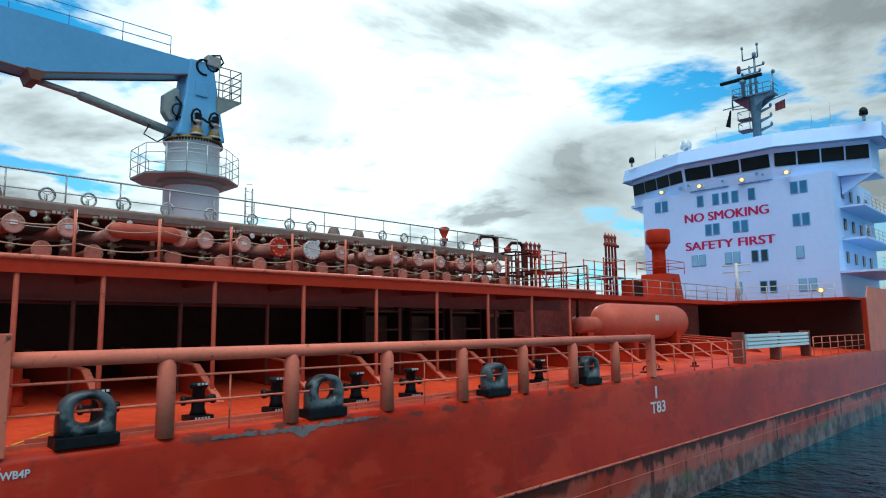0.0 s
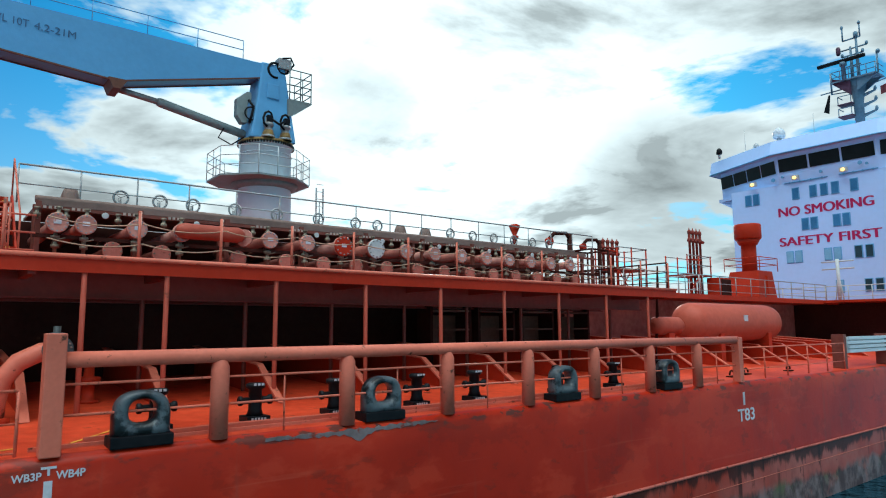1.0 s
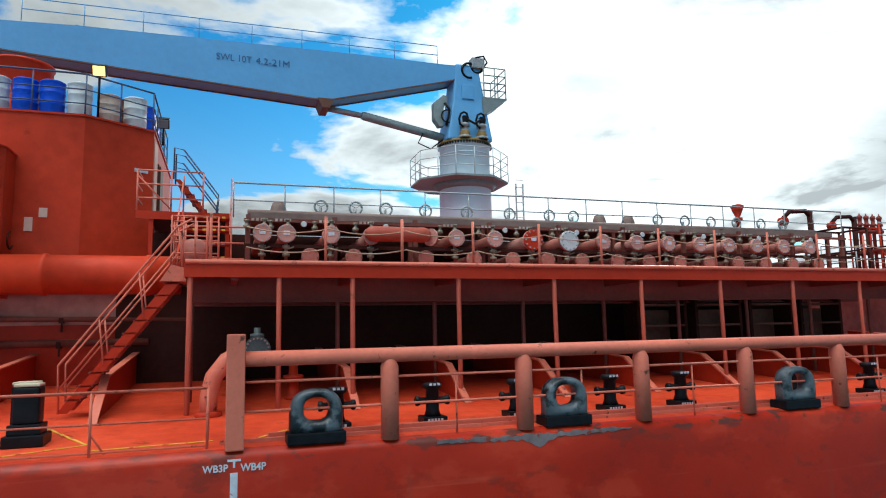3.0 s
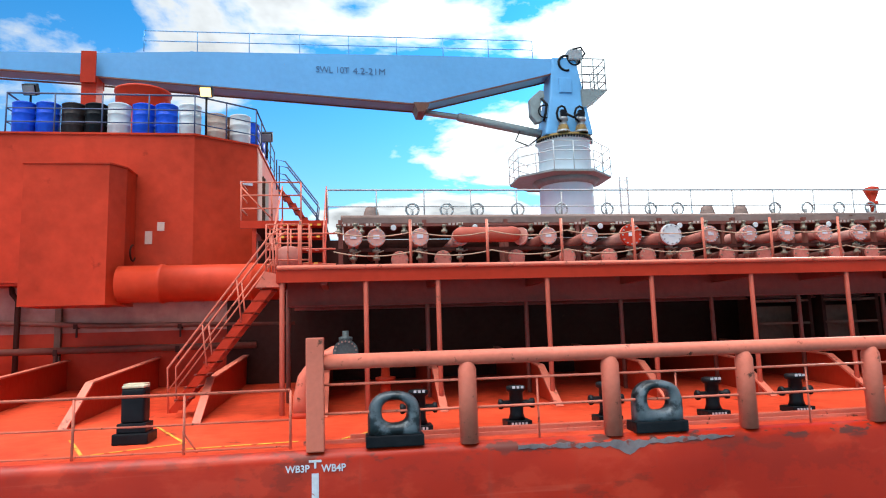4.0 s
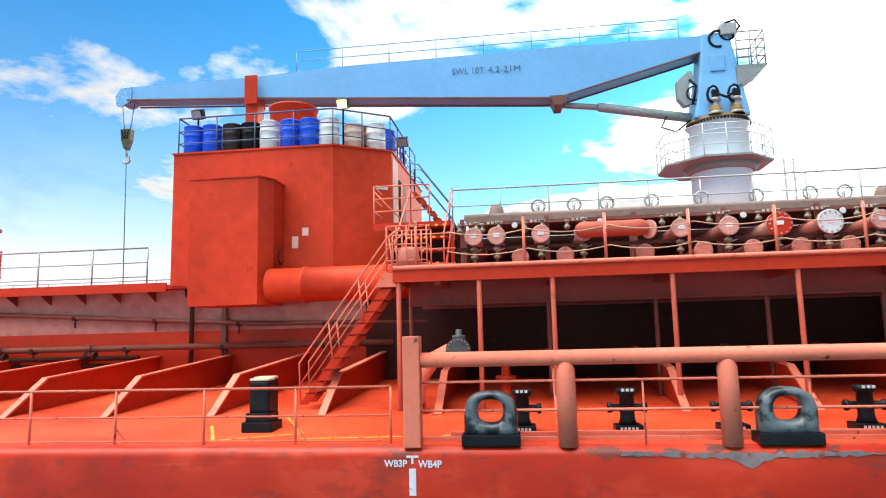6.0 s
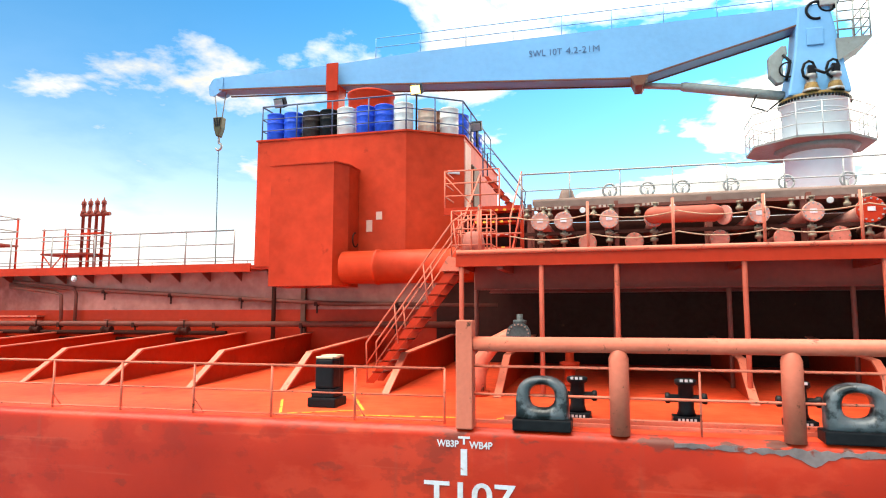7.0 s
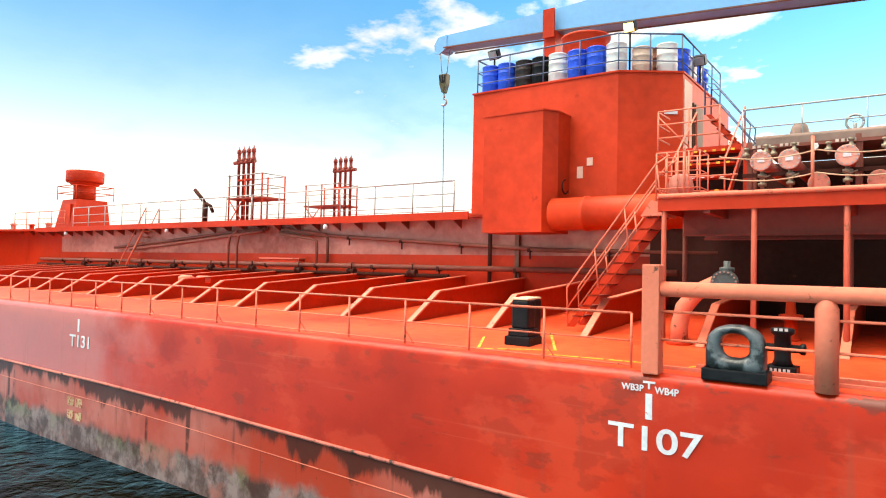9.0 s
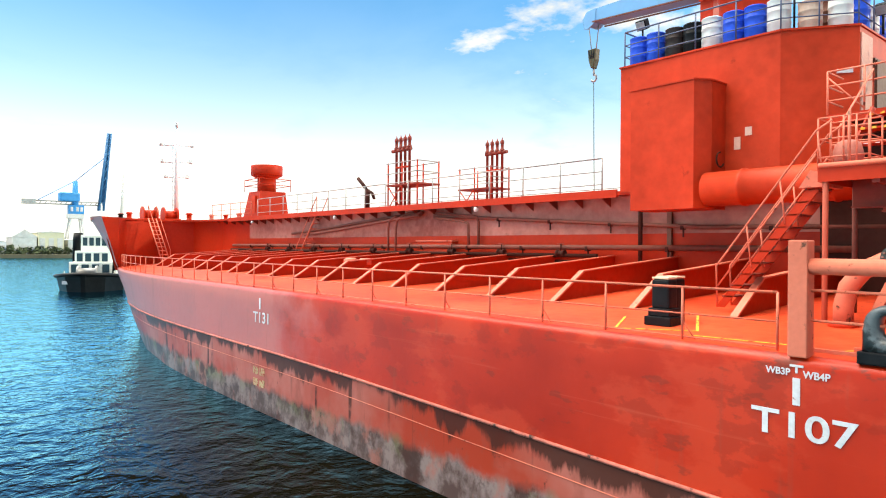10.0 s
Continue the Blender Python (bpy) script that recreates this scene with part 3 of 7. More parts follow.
part("end_post", bm, RAIL, rail)
bm = BM()
box(bm, (18.12, RY - .12, -0.02), (18.36, RY + .12, 1.34))
bevel(bm, 0.02)
part("end_post", bm, RAIL, rail)
bm = lathe(BM(), (0, 0, -.02), (0, 0, 1.24), ((0, .142), (0.87, .142), (0.95, .10), (1, .05)), 16)
post = mesh_of("post", bm, RAIL)
for i in range(1, 8):
    piece("post", post, rail, (2.28 * i, RY, 0))
for z in (0.92, 0.5, ):
    part("guard_bar", rod(BM(), (0, RY + .02, z), (18.2, RY + .02, z), 0.02, 8), RAIL, rail)
stan = mesh_of("stanchion", rod(BM(), (0, 0, 0), (0, 0, 0.92), 0.016, 6), RAIL)
for i in range(1, 8):
    piece("stanchion", stan, rail, (2.28 * i + 1.1, RY + .03, 0))


# ---- mooring fittings ----
def fairlead(x):
    root = thing("fairlead", (x, 0.2, 0), "worn black cast-steel mooring fairlead with oval eye", "fairlead", "mooring fairleads")
    # arched body round an oval eye, flat where it meets the foot
    bm = BM()
    n, sec = 36, 12
    rows = []
    for i in range(n):
        a = 2 * math.pi * i / n
        ca, sa = math.cos(a), math.sin(a)
        eye = 1 / ((abs(ca) / 0.185) ** 2.6 + (abs(sa) / 0.165) ** 2.6) ** (1 / 2.6)
        rim = 1 / ((abs(ca) / 0.385) ** 2.3 + (abs(sa) / 0.30) ** 2.3) ** (1 / 2.3) if sa > 0 else min(0.40 / max(abs(ca), 1e-6), 0.36 / max(abs(sa), 1e-6))
        mid, half = (eye + rim) / 2, (rim - eye) / 2
        row = []
        for j in range(sec):
            q = 2 * math.pi * j / sec
            cq, sq = math.cos(q), math.sin(q)
            r_ = mid + half * math.copysign(abs(cq) ** 0.7, cq)
            row.append(bm.verts.new((x + ca * r_, 0.2 + 0.16 * math.copysign(abs(sq) ** 0.7, sq), 0.49 + sa * r_)))
        rows.append(row)
    for i in range(n):
        for j in range(sec):
            f = bm.faces.new((rows[i][j], rows[(i + 1) % n][j], rows[(i + 1) % n][(j + 1) % sec], rows[i][(j + 1) % sec]))
            f.smooth = True
    part("eye_ring", bm, CHOCK, root, "chipped black ring with bare grey patches")
    bm = BM()
    box(bm, (x - .43, 0.02, -0.01), (x + .43, .42, 0.16))
    bevel(bm, 0.02)
    part("foot", bm, BLACK, root)
    return root


first = fairlead(1.16)
for x in (5.33, 10.35, 14.6):
    copy_thing(first, pose(x, 0.2, 0))


def cross_bollard(x, y):
    z = deck_z(y)
    root = thing("cross_bollard", (x, y, z), "black cruciform mooring bollard with white chipped top", "bollard", "mooring bollards")
    bm = BM()
    box(bm, (x - .21, y - .2, z - .02), (x + .21, y + .2, z + .1))
    bevel(bm, .015)
    part("foot", bm, BLACK, root)
    part("barrel", lathe(BM(), (x, y, z + .09), (x, y, z + .66), ((0, .15), (.2, .115), (.8, .115), (.86, .165), (.97, .165), (1, .13)), 16), BLACK, root)
    part("cross_arm", lathe(BM(), (x - .31, y, z + .36), (x + .31, y, z + .36), ((0, .06), (.02, .085), (.1, .085), (.14, .06), (.86, .06), (.9, .085), (.98, .085), (1, .06)), 12), BLACK, root)
    for k in (-.07, 0, .07):
        part("paint_mark", box(BM(), (x + k - .022, y - .168, z + .62), (x + k + .022, y - .15, z + .66)), MARK, root, "white dab of paint")
    for k in range(5):
        part("load_mark", box(BM(), (x - .14 + k * .058, y - .206, z + .035), (x - .105 + k * .058, y - .198, z + .075)), MARK, root, "white load marking stroke")
    return root


first = cross_bollard(1.62, 1.1)
for x in (3.27, 4.85, 6.8, 8.4, 11.2, 13.4, 15.6):
    copy_thing(first, pose(x, 1.1, deck_z(1.1)))


def post_bollard(x, y):
    z = deck_z(y)
    root = thing("mooring_post", (x, y, z), "pair of black mooring posts with pale worn caps", "bollard")
    bm = BM()
    box(bm, (x - .27, y - .26, z - .02), (x + .27, y + .26, z + .15))
    box(bm, (x - .22, y - .21, z + .15), (x + .22, y + .21, z + .3))
    bevel(bm, .02)
    part("foot", bm, BLACK, root)
    cap_mat = surface("worn cap", (.55, .45, .3), .5, vary=.2, grain=12, rust=.3)
    for dx, dy in ((0, 0), (-.16, .55)):
        barrel = part("barrel", bevel(box(BM(), (x + dx - .18, y + dy - .17, z + .05 if dy else z + .29), (x + dx + .18, y + dy + .17, z + .84)), .06, 3), BLACK, root)
        part("cap", bevel(box(BM(), (x + dx - .17, y + dy - .16, z + .84), (x + dx + .17, y + dy + .16, z + .88)), .012), cap_mat, barrel, "worn cream cap plate")
    return root


post_bollard(-2.9, 1.4)

# low rails of the open deck edge
railing("deck_edge_railing", [(-0.25 - .12, 0.25, 0.0), (-26, 0.25, 0), (-32, 0.4, 0), (-38, 1.0, 0), (-42, 1.75, 0)], 0.86, "salmon red three-bar deck edge railing", RAIL, .022, .018, (1.0, .5, .06), 1.52)
edge_rail = bpy.data.objects["deck_edge_railing"]
brace = mesh_of("brace", pipe(BM(), [(0, 0, .34), (.10, .05, .17), (.2, .1, .0)], .014, 5), RAIL)
for k in range(9):
    piece("brace", brace, edge_rail, (-1.9 - 3.04 * k, .25, 0))
railing("deck_edge_railing", [(18.6, 0.25, 0.0), (26.6, 0.25, 0)], 1.0, "salmon red three-bar deck edge railing", RAIL, .024, .02, (1.0, .66, .33), 1.6)

# ---- engine casing tower ----
CF = 7.97
casing = thing("vent_casing", (-5.4, 10, TRUNK_Z), "tall orange red steel casing tower with chamfered corner", "deckhouse")
outline = [(-8.47, CF), (-3.6, CF), (-2.1, 9.0), (-2.1, 14.6), (-8.47, 14.6)]
part("body", prism(BM(), [(x, y, TRUNK_Z - .05) for x, y in outline], (0, 0, 7.15 - TRUNK_Z + .05)), CASING, casing)
bm = BM()
prism(bm, [(x, y, 7.15) for x, y in ((-8.51, CF - .04), (-3.58, CF - .04), (-2.06, 8.98), (-2.06, 14.64), (-8.51, 14.64))], (0, 0, .05))
part("roof", bm, CASING, casing)
bm = BM()
prism(bm, [(-7.25, 6.72, 2.57), (-5.3, 6.72, 2.57), (-5.05, 7.2, 2.57), (-5.05, 7.965, 2.57), (-7.25, 7.965, 2.57)], (0, 0, 3.45))
duct = part("duct_box", bm, CASING, casing, "orange boxed air duct on the casing front")
bm = BM()
prism(bm, [(-7.28, 6.69, 6.02), (-5.28, 6.69, 6.02), (-5.02, 7.18, 6.02), (-5.02, 7.965, 6.02), (-7.28, 7.965, 6.02)], (0, 0, .04))
part("lid", bm, CASING, duct)
part("trunk_duct", lathe(BM(), (-5.1, 7.1, 3.08), (-1.2, 7.1, 3.08), ((0, .46), (.245, .46), (.25, .49), (.27, .49), (.275, .46), (.80, .46), (.805, .49), (.825, .49), (.83, .46), (1, .46)), 24), CASING, casing, "fat round red duct pipe")
bm = BM()
pipe(bm, arc((-4.93, 7.45, 3.9), .2, 90, 330, 12, "yz"), .022, 6)
part("hatch_ring", bm, DARKRED, casing)
bm = BM()
box(bm, (-4.8, CF - .02, 4.2), (-4.62, CF - .003, 4.54))
part("notice", bm, surface("bleached notice", (.62, .36, .28), .6), casing, "bleached notice plate")
bm = BM()
box(bm, (-4.5, CF - .02, 4.55), (-4.32, CF - .003, 4.78))
part("notice", bm, surface("bleached notice b", (.62, .40, .32), .6), casing, "bleached notice plate")
bm = BM()
prism(bm, [(-2.52, 8.69, 5.97), (-2.22, 8.90, 5.97), (-2.22, 8.90, 6.07), (-2.52, 8.69, 6.07)], (.012, -.015, 0))
part("sign_plate", bm, MARK, casing, "small white sign plate")
# doorway side, catching the sun
bm = BM()
box(bm, (-2.1, 9.9, 4.6), (-2.03, 10.8, 6.5))
box(bm, (-2.03, 9.95, 4.65), (-1.99, 10.75, 6.45))
part("door", bm, BROWN, casing, "dark red weathertight door")
bm = BM()
box(bm, (-7.15, 8.52, 1.0), (-7.0, 8.62, 2.6))
part("support_leg", bm, BROWN, casing)
railing("roof_railing", [(-8.36, 13.5, 7.2), (-8.36, 8.02, 7.2), (-3.62, 8.02, 7.2), (-2.14, 9.04, 7.2), (-2.14, 13.5, 7.2)], 1.08, "blue grey pipe railing round the casing roof", surface("blue grey rail", (.07, .09, .15), .4, vary=.1), .022, .02, (1.0, .62, .28), 1.1)


def drum(x, y, z, mat, label, h=.9, r=.29):
    root = thing("drum", (x, y, z), label, "drum", "drums on the casing roof")
    stops = [(0, r * .94), (.03, r), (.30, r), (.32, r * 1.035), (.345, r * 1.035), (.365, r), (.63, r), (.65, r * 1.035), (.675, r * 1.035), (.695, r), (.955, r), (.97, r * 1.03), (.995, r * 1.03), (1, r * .95)]
    part("body", lathe(BM(), (x, y, z), (x, y, z + h), stops, 18), mat, root)
    part("lid", lathe(BM(), (x, y, z + h), (x, y, z + h + .02), ((0, r * .9), (1, r * .88)), 18), mat, root)
    part("bung", lathe(BM(), (x + r * .55, y, z + h + .02), (x + r * .55, y, z + h + .05), ((0, .035), (1, .035)), 8), BLACK, root)
    return root


BEIGE_DRUM = surface("beige plastic", (.50, .36, .28), .4, vary=.2, grain=7, rust=.3)
SOOT = surface("sooty brown", (.022, .014, .012), .5, vary=.3, grain=6, rust=.3)
drums = ((-8.1, 8.42, BLUE_DRUM), (-7.5, 8.42, BLUE_DRUM), (-6.87, 8.45, SOOT), (-6.28, 8.45, BLACK), (-5.68, 8.40, WHITE_DRUM), (-5.05, 8.42, BLUE_DRUM), (-4.45, 8.42, BLUE_DRUM),
         (-3.83, 8.42, WHITE_DRUM), (-3.2, 8.8, BEIGE_DRUM), (-2.95, 9.5, BROWN), (-2.62, 9.22, WHITE_DRUM), (-2.46, 9.95, BLUE_DRUM), (-2.5, 10.8, WHITE_DRUM), (-2.5, 11.5, BLUE_DRUM), (-2.5, 12.2, BLUE_DRUM))
words = {"beige plastic": "short stained beige drum standing on the casing roof", "blue plastic": "blue plastic drum standing on the casing roof", "rusty brown": "rusty brown steel drum standing on the casing roof", "sooty brown": "sooty dark brown drum standing on the casing roof",
         "black paint": "black steel drum standing on the casing roof", "white plastic": "white plastic drum standing on the casing roof"}
for x, y, m in drums:
    drum(x, y, 7.2, m, words[m.name], .78 if m is BEIGE_DRUM else .9)
# cowl and crane rest behind the drums
part_root = thing("roof_cowl", (-5.75, 10.6, 7.2), "red round ventilation cowl with rimmed mouth", "vent")
part("neck", lathe(BM(), (-5.75, 10.6, 7.2), (-5.75, 10.6, 8.6), ((0, .6), (1, .6)), 20), CASING, part_root)
part("head", lathe(BM(), (-5.75, 10.6, 8.55), (-5.75, 10.6, 9.3), ((0, .62), (.25, .78), (.9, .78), (.92, .82), (1, .82)), 24), CASING, part_root)
rest = thing("crane_rest", (-8.16, 13.0, 7.2), "red steel crane rest post cradling the jib", "crane rest")
bm = BM()
box(bm, (-8.4, 12.7, 7.2), (-7.92, 13.3, 10.66))
part("column", bm, RED, rest)
for dy in (-.42, .36):
    bm = BM()
    box(bm, (-8.4, 13.0 + dy, 10.4), (-7.92, 13.06 + dy, 11.5))
    part("cheek", bm, RED, rest)


def flood_light(x, y, z, lit, high):
    root = thing("flood_light", (x, y, z), "lit amber floodlight on a short pole" if lit else "dark floodlight on a short pole", "floodlight", "deck floodlights")
    part("pole", rod(BM(), (x, y, z), (x, y, z + high - .1), .03, 8), BLACK, root)
    bm = BM()
    box(bm, (x - .17, y - .12, z + high - .13), (x + .17, y + .12, z + high + .17))
    bmesh.ops.rotate(bm, verts=bm.verts, cent=(x, y, z + high), matrix=Matrix.Rotation(radians(28), 3, "X"))
    head = part("head", bevel(bm, .02), BLACK, root)
    bm = BM()
    box(bm, (x - .14, y - .145, z + high - .1), (x + .14, y - .125, z + high + .14))
    bmesh.ops.rotate(bm, verts=bm.verts, cent=(x, y, z + high), matrix=Matrix.Rotation(radians(28), 3, "X"))
    part("lens", bm, LAMP_GLOW if lit else STEEL, head, "glowing amber lens" if lit else "")
    return root


flood_light(-3.36, 8.2, 7.2, True, 1.26)
flood_light(-7.92, 8.32, 7.2, False, 1.27)
flood_light(-2.0, 10.4, 7.2, False, .66)

# ---- stair from the deck to the manifold platform ----
stair = thing("deck_stair", (-3.0, 3.9, .2), "red steel inclined deck ladder with handrails", "stair")
A, Bp = Vector((-2.9, 3.5, .28)), Vector((-.95, 3.5, 2.85))
for dy in (0, .6):
    bm = BM()
    o = Vector((0, dy, 0))
    prism(bm, [A + o + Vector((-.08, 0, 0)), A + o + Vector((.1, 0, 0)), Bp + o + Vector((.1, 0, -.04)), Bp + o + Vector((-.08, 0, .04))], (0, .025, 0))
    part("stringer", bm, RED, stair)
    part("handrail", pipe(BM(), [A + o + Vector((-.05, 0, 0)), A + o + Vector((-.08, 0, .85)), Bp + o + Vector((-.12, 0, .85)), Bp + o + Vector((.15, 0, 1.02))], .022, 6), RAIL, stair)
    part("handrail", pipe(BM(), [A + o + Vector((-.06, 0, .42)), Bp + o + Vector((-.12, 0, .42))], .018, 6), RAIL, stair)
    for s in (.33, .66, 1.0):
        p = A.lerp(Bp, s) + o
        part("baluster", rod(BM(), p, p + Vector((-.1, 0, .85)), .018, 6), RAIL, stair)
# treads darker than the stringers, their shade put into the paint
tread = mesh_of("tread", box(BM(), (-.13, 0, -.015), (.13, .6, .015)), RISER_SHADE)
for i in range(1, 11):
    p = A.lerp(Bp, i / 11)
    piece("tread", tread, stair, p)
bm = BM()
prism(bm, [(-1.35, 3.45, PZ - .3), (-.88, 3.45, PZ - .3), (-.88, 3.45, PZ - .05), (-1.15, 3.45, PZ + .02)], (0, .85, 0))
part("landing", bm, RAIL, stair)

# ---- loading manifold on the platform ----
upper = [0.6, 1.13, 2.14, 3.1, 5.23, 6.26, 7.32, 8.36, 9.39, 10.43, 11.46, 12.5, 13.5, 14.5, 15.5, 16.5]
lower = [1.66, 2.67, 4.43, 5.68, 6.73, 7.72, 8.72, 9.8, 10.79, 11.8, 12.8, 13.8, 14.8, 15.8, 16.8]


FLANGE_OLD = surface("old flange paint", (0.40, 0.125, 0.088), 0.5, vary=0.25, grain=9, rust=0.45)
DRAIN = surface("grimy valve brass", (0.20, 0.16, 0.11), 0.45, metal=0.3, vary=0.5, grain=14, rust=0.5)


def manifold_pipe(x, z, r, mat, flange, high):
    root = thing("manifold_pipe", (x, 5.1, z), "salmon cargo manifold pipe closed by a bolted blank flange" if high else "red lower manifold pipe closed by a blank flange", "pipe", "manifold pipes")
    part("tube", lathe(BM(), (x, 5.22, z), (x, 9.2, z), ((0, r * .62), (1, r * .62)), 14), mat, root)
    part("blank_flange", lathe(BM(), (x, 5.12, z), (x, 5.17, z), ((0, r * .96), (.2, r), (1, r)), 24), flange, root)
    part("pipe_flange", lathe(BM(), (x, 5.18, z), (x, 5.25, z), ((0, r * .98), (1, r * .98)), 24), mat, root)
    if not high:
        bm = BM()
        for k in range(8):
            a = 2 * math.pi * k / 8
            rod(bm, (x + r * .82 * math.cos(a), 5.09, z + r * .82 * math.sin(a)), (x + r * .82 * math.cos(a), 5.27, z + r * .82 * math.sin(a)), .022, 6)
        part("bolts", bm, DRAIN, root)
    if high:
        bm = BM()
        for k in range(12):
            a = 2 * math.pi * k / 12
            c = (x + r * .84 * math.cos(a), z + r * .84 * math.sin(a))
            rod(bm, (c[0], 5.085, c[1]), (c[0], 5.27, c[1]), .02, 6)
        part("bolts", bm, STEEL, root)
        bm = BM()
        box(bm, (x - .07, 5.105, z - .03), (x + .07, 5.118, z + .06))
        part("tank_mark", bm, MARK, root, "white painted tank mark")
        # drain valve below
        bm = BM()
        lathe(bm, (x, 5.3, z - .62), (x, 5.3, z - .1), ((0, .04), (.2, .04), (.22, .085), (.34, .085), (.36, .045), (.55, .045), (.57, .09), (.7, .09), (.72, .04), (1, .04)), 10)
        part("drain_valve", bm, DRAIN, root)
        part("drain_lever", rod(BM(), (x - .02, 5.24, z - .36), (x + .17, 5.2, z - .30), .016, 6), DRAIN, root)
    else:
        part("support", lathe(BM(), (x, 5.5, PZ), (x, 5.5, z), ((0, .05), (1, .05)), 8), DARKRED, root)
    return root


for i, x in enumerate(upper):
    r = .27 if i in (6, 7) else .21
    f = GREY if i == 7 else RED if i == 6 else FLANGE
    manifold_pipe(x, 3.88, r, FLANGE_OLD if i % 3 else FLANGE, f, True)
for x in lower:
    manifold_pipe(x, 3.36, .2, PIPE_BROWN, FLANGE_OLD, False)
# orange bent spool lying across two pipes
spool = thing("hose_spool", (3.72, 4.95, 3.98), "rounded orange red bent spool pipe lying across the manifold", "pipe")
part("body", lathe(BM(), (2.9, 4.95, 3.9), (4.5, 4.95, 3.9), ((0, .06), (.02, .11), (.06, .16), (.12, .19), (.2, .18), (.8, .18), (.88, .19), (.94, .16), (.98, .11), (1, .06)), 18), TANK, spool)
part("flange", lathe(BM(), (4.5, 5.0, 3.86), (4.54, 5.03, 3.86), ((0, .21), (1, .21)), 18), FLANGE, spool)
# lengthwise trays and headers
tray = thing("manifold_rack", (9.5, 6.2, PZ), "grey brown steel rack with tray over the manifold pipes", "rack")
bm = BM()
box(bm, (.35, 6.0, 4.38), (18.4, 8.8, 4.44))
box(bm, (.35, 5.98, 4.36), (18.4, 6.02, 4.50))
part("tray", bm, TRAY, tray)
part("header_pipe", lathe(BM(), (.3, 6.25, 4.53), (18.0, 6.25, 4.53), ((0, .08), (1, .08)), 12), TRAY, tray)
bm = BM()
box(bm, (.2, 5.5, 4.20), (18.4, 5.56, 4.27))
part("cross_beam", bm, PIPE_BROWN, tray)
bm = BM()
box(bm, (.2, 5.34, 3.58), (18.4, 5.42, 3.66))
part("cross_beam", bm, DARKRED, tray)
leg = mesh_of("leg", box(BM(), (-.05, -.05, 0), (.05, .05, 1.42)), PIPE_BROWN)
for i in range(10):
    piece("leg", leg, tray, (.3 + i * 2.0, 6.1, PZ))
    piece("leg", leg, tray, (.3 + i * 2.0, 5.6, PZ))
# dark filler plate added to hide the sky behind the pipes
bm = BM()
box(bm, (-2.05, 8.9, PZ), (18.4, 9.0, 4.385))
part("filler_plate", bm, DARKRED, tray)
mk = mesh_of("label_bar", box(BM(), (-.03, -.01, -.03), (.03, .0, .03)), surface("worn stencil", (.45, .33, .27), .6, vary=.3, grain=20))
for x in upper:
    for k in range(4):
        piece("label_bar", mk, tray, (x - .2 + k * .1, 5.49, 4.245))
dial = mesh_of("dial", lathe(BM(), (0, 0, 0), (0, -.03, 0), ((0, .07), (.7, .07), (1, .06)), 14), GREY)
lever = mesh_of("lever_valve", lathe(BM(), (0, 0, -.16), (0, 0, .1), ((0, .03), (.2, .03), (.25, .075), (.5, .075), (.55, .04), (.8, .04), (.85, .06), (1, .06)), 10), DRAIN)
for k, x in enumerate(upper):
    if k % 2:
        piece("dial", dial, tray, (x + .42, 5.48, 4.16))
    piece("lever_valve", lever, tray, (x - .34, 5.42, 4.12))
    piece("lever_valve", lever, tray, (x + .05, 5.40, 4.16))
# valves with hand wheels above the tray
for i, x in enumerate([1.08, 2.15, 3.06, 3.88, 4.99, 6.2, 7.5, 8.76, 9.55, 10.45, 11.45, 12.49, 13.5, 14.5, 15.5, 16.5, 17.4]):
    covered = i in (0, 9, 10)
    v = thing("valve", (x, 7.0, 4.44), "covered grey green valve actuator" if covered else "cargo valve with upright grey hand wheel", "valve", "cargo valves")
    if covered:
        part("cover", lathe(BM(), (x, 7.0, 4.44), (x, 7.0, 4.98), ((0, .28), (.25, .25), (.7, .19), (.92, .15), (1, .08)), 16), TRAY, v)
    else:
        part("stem", rod(BM(), (x, 7.05, 4.44), (x, 7.05, 4.88), .04, 8), STEEL, v)
        part("bonnet", lathe(BM(), (x, 7.05, 4.44), (x, 7.05, 4.74), ((0, .13), (.5, .12), (.55, .16), (.7, .16), (.75, .08), (1, .07)), 12), TRAY, v)
        w = part("hand_wheel", pipe(BM(), arc((x, 6.95, 4.88), .165, 0, 360, 20), .028, 6), STEEL, v)
        bm = BM()
        for a in (30, 150, 270):
            rod(bm, (x, 6.95, 4.88), (x + .165 * math.cos(radians(a)), 6.95, 4.88 + .165 * math.sin(radians(a))), .008, 5)
        part("spokes", bm, STEEL, w)
# rails on the platform edge with sagging ropes
edge = railing("platform_railing", [(-.45, 3.3, PZ), (1.75, 3.3, PZ), (9.75, 3.3, PZ), (19.7, 3.3, PZ)], 1.02, "salmon platform railing posts strung with sagging ropes", RAIL, .03, .012, (), 1.62)
for z0, sag in ((3.72, .10), (3.32, .10)):
    for i in range(12):
        x0 = .2 + i * 1.62
        part("rope", pipe(BM(), [(x0 + 1.62 * k / 8, 3.3, z0 - sag * (1 - (k / 4 - 1) ** 2)) for k in range(9)], .013, 5), ROPE, edge)
railing("walkway_railing", [(-.02, 6.45, 4.44), (19.4, 6.45, 4.44)], .86, "slim dark walkway railing over the manifold", STEEL, .018, .018, (1.0, .5), 1.25)

# ---- deck crane ----
CX, CY = 8.8, 14.0
crane = thing("deck_crane", (CX, CY, TRUNK_Z), "white hydraulic deck crane with long box jib stowed level", "crane")
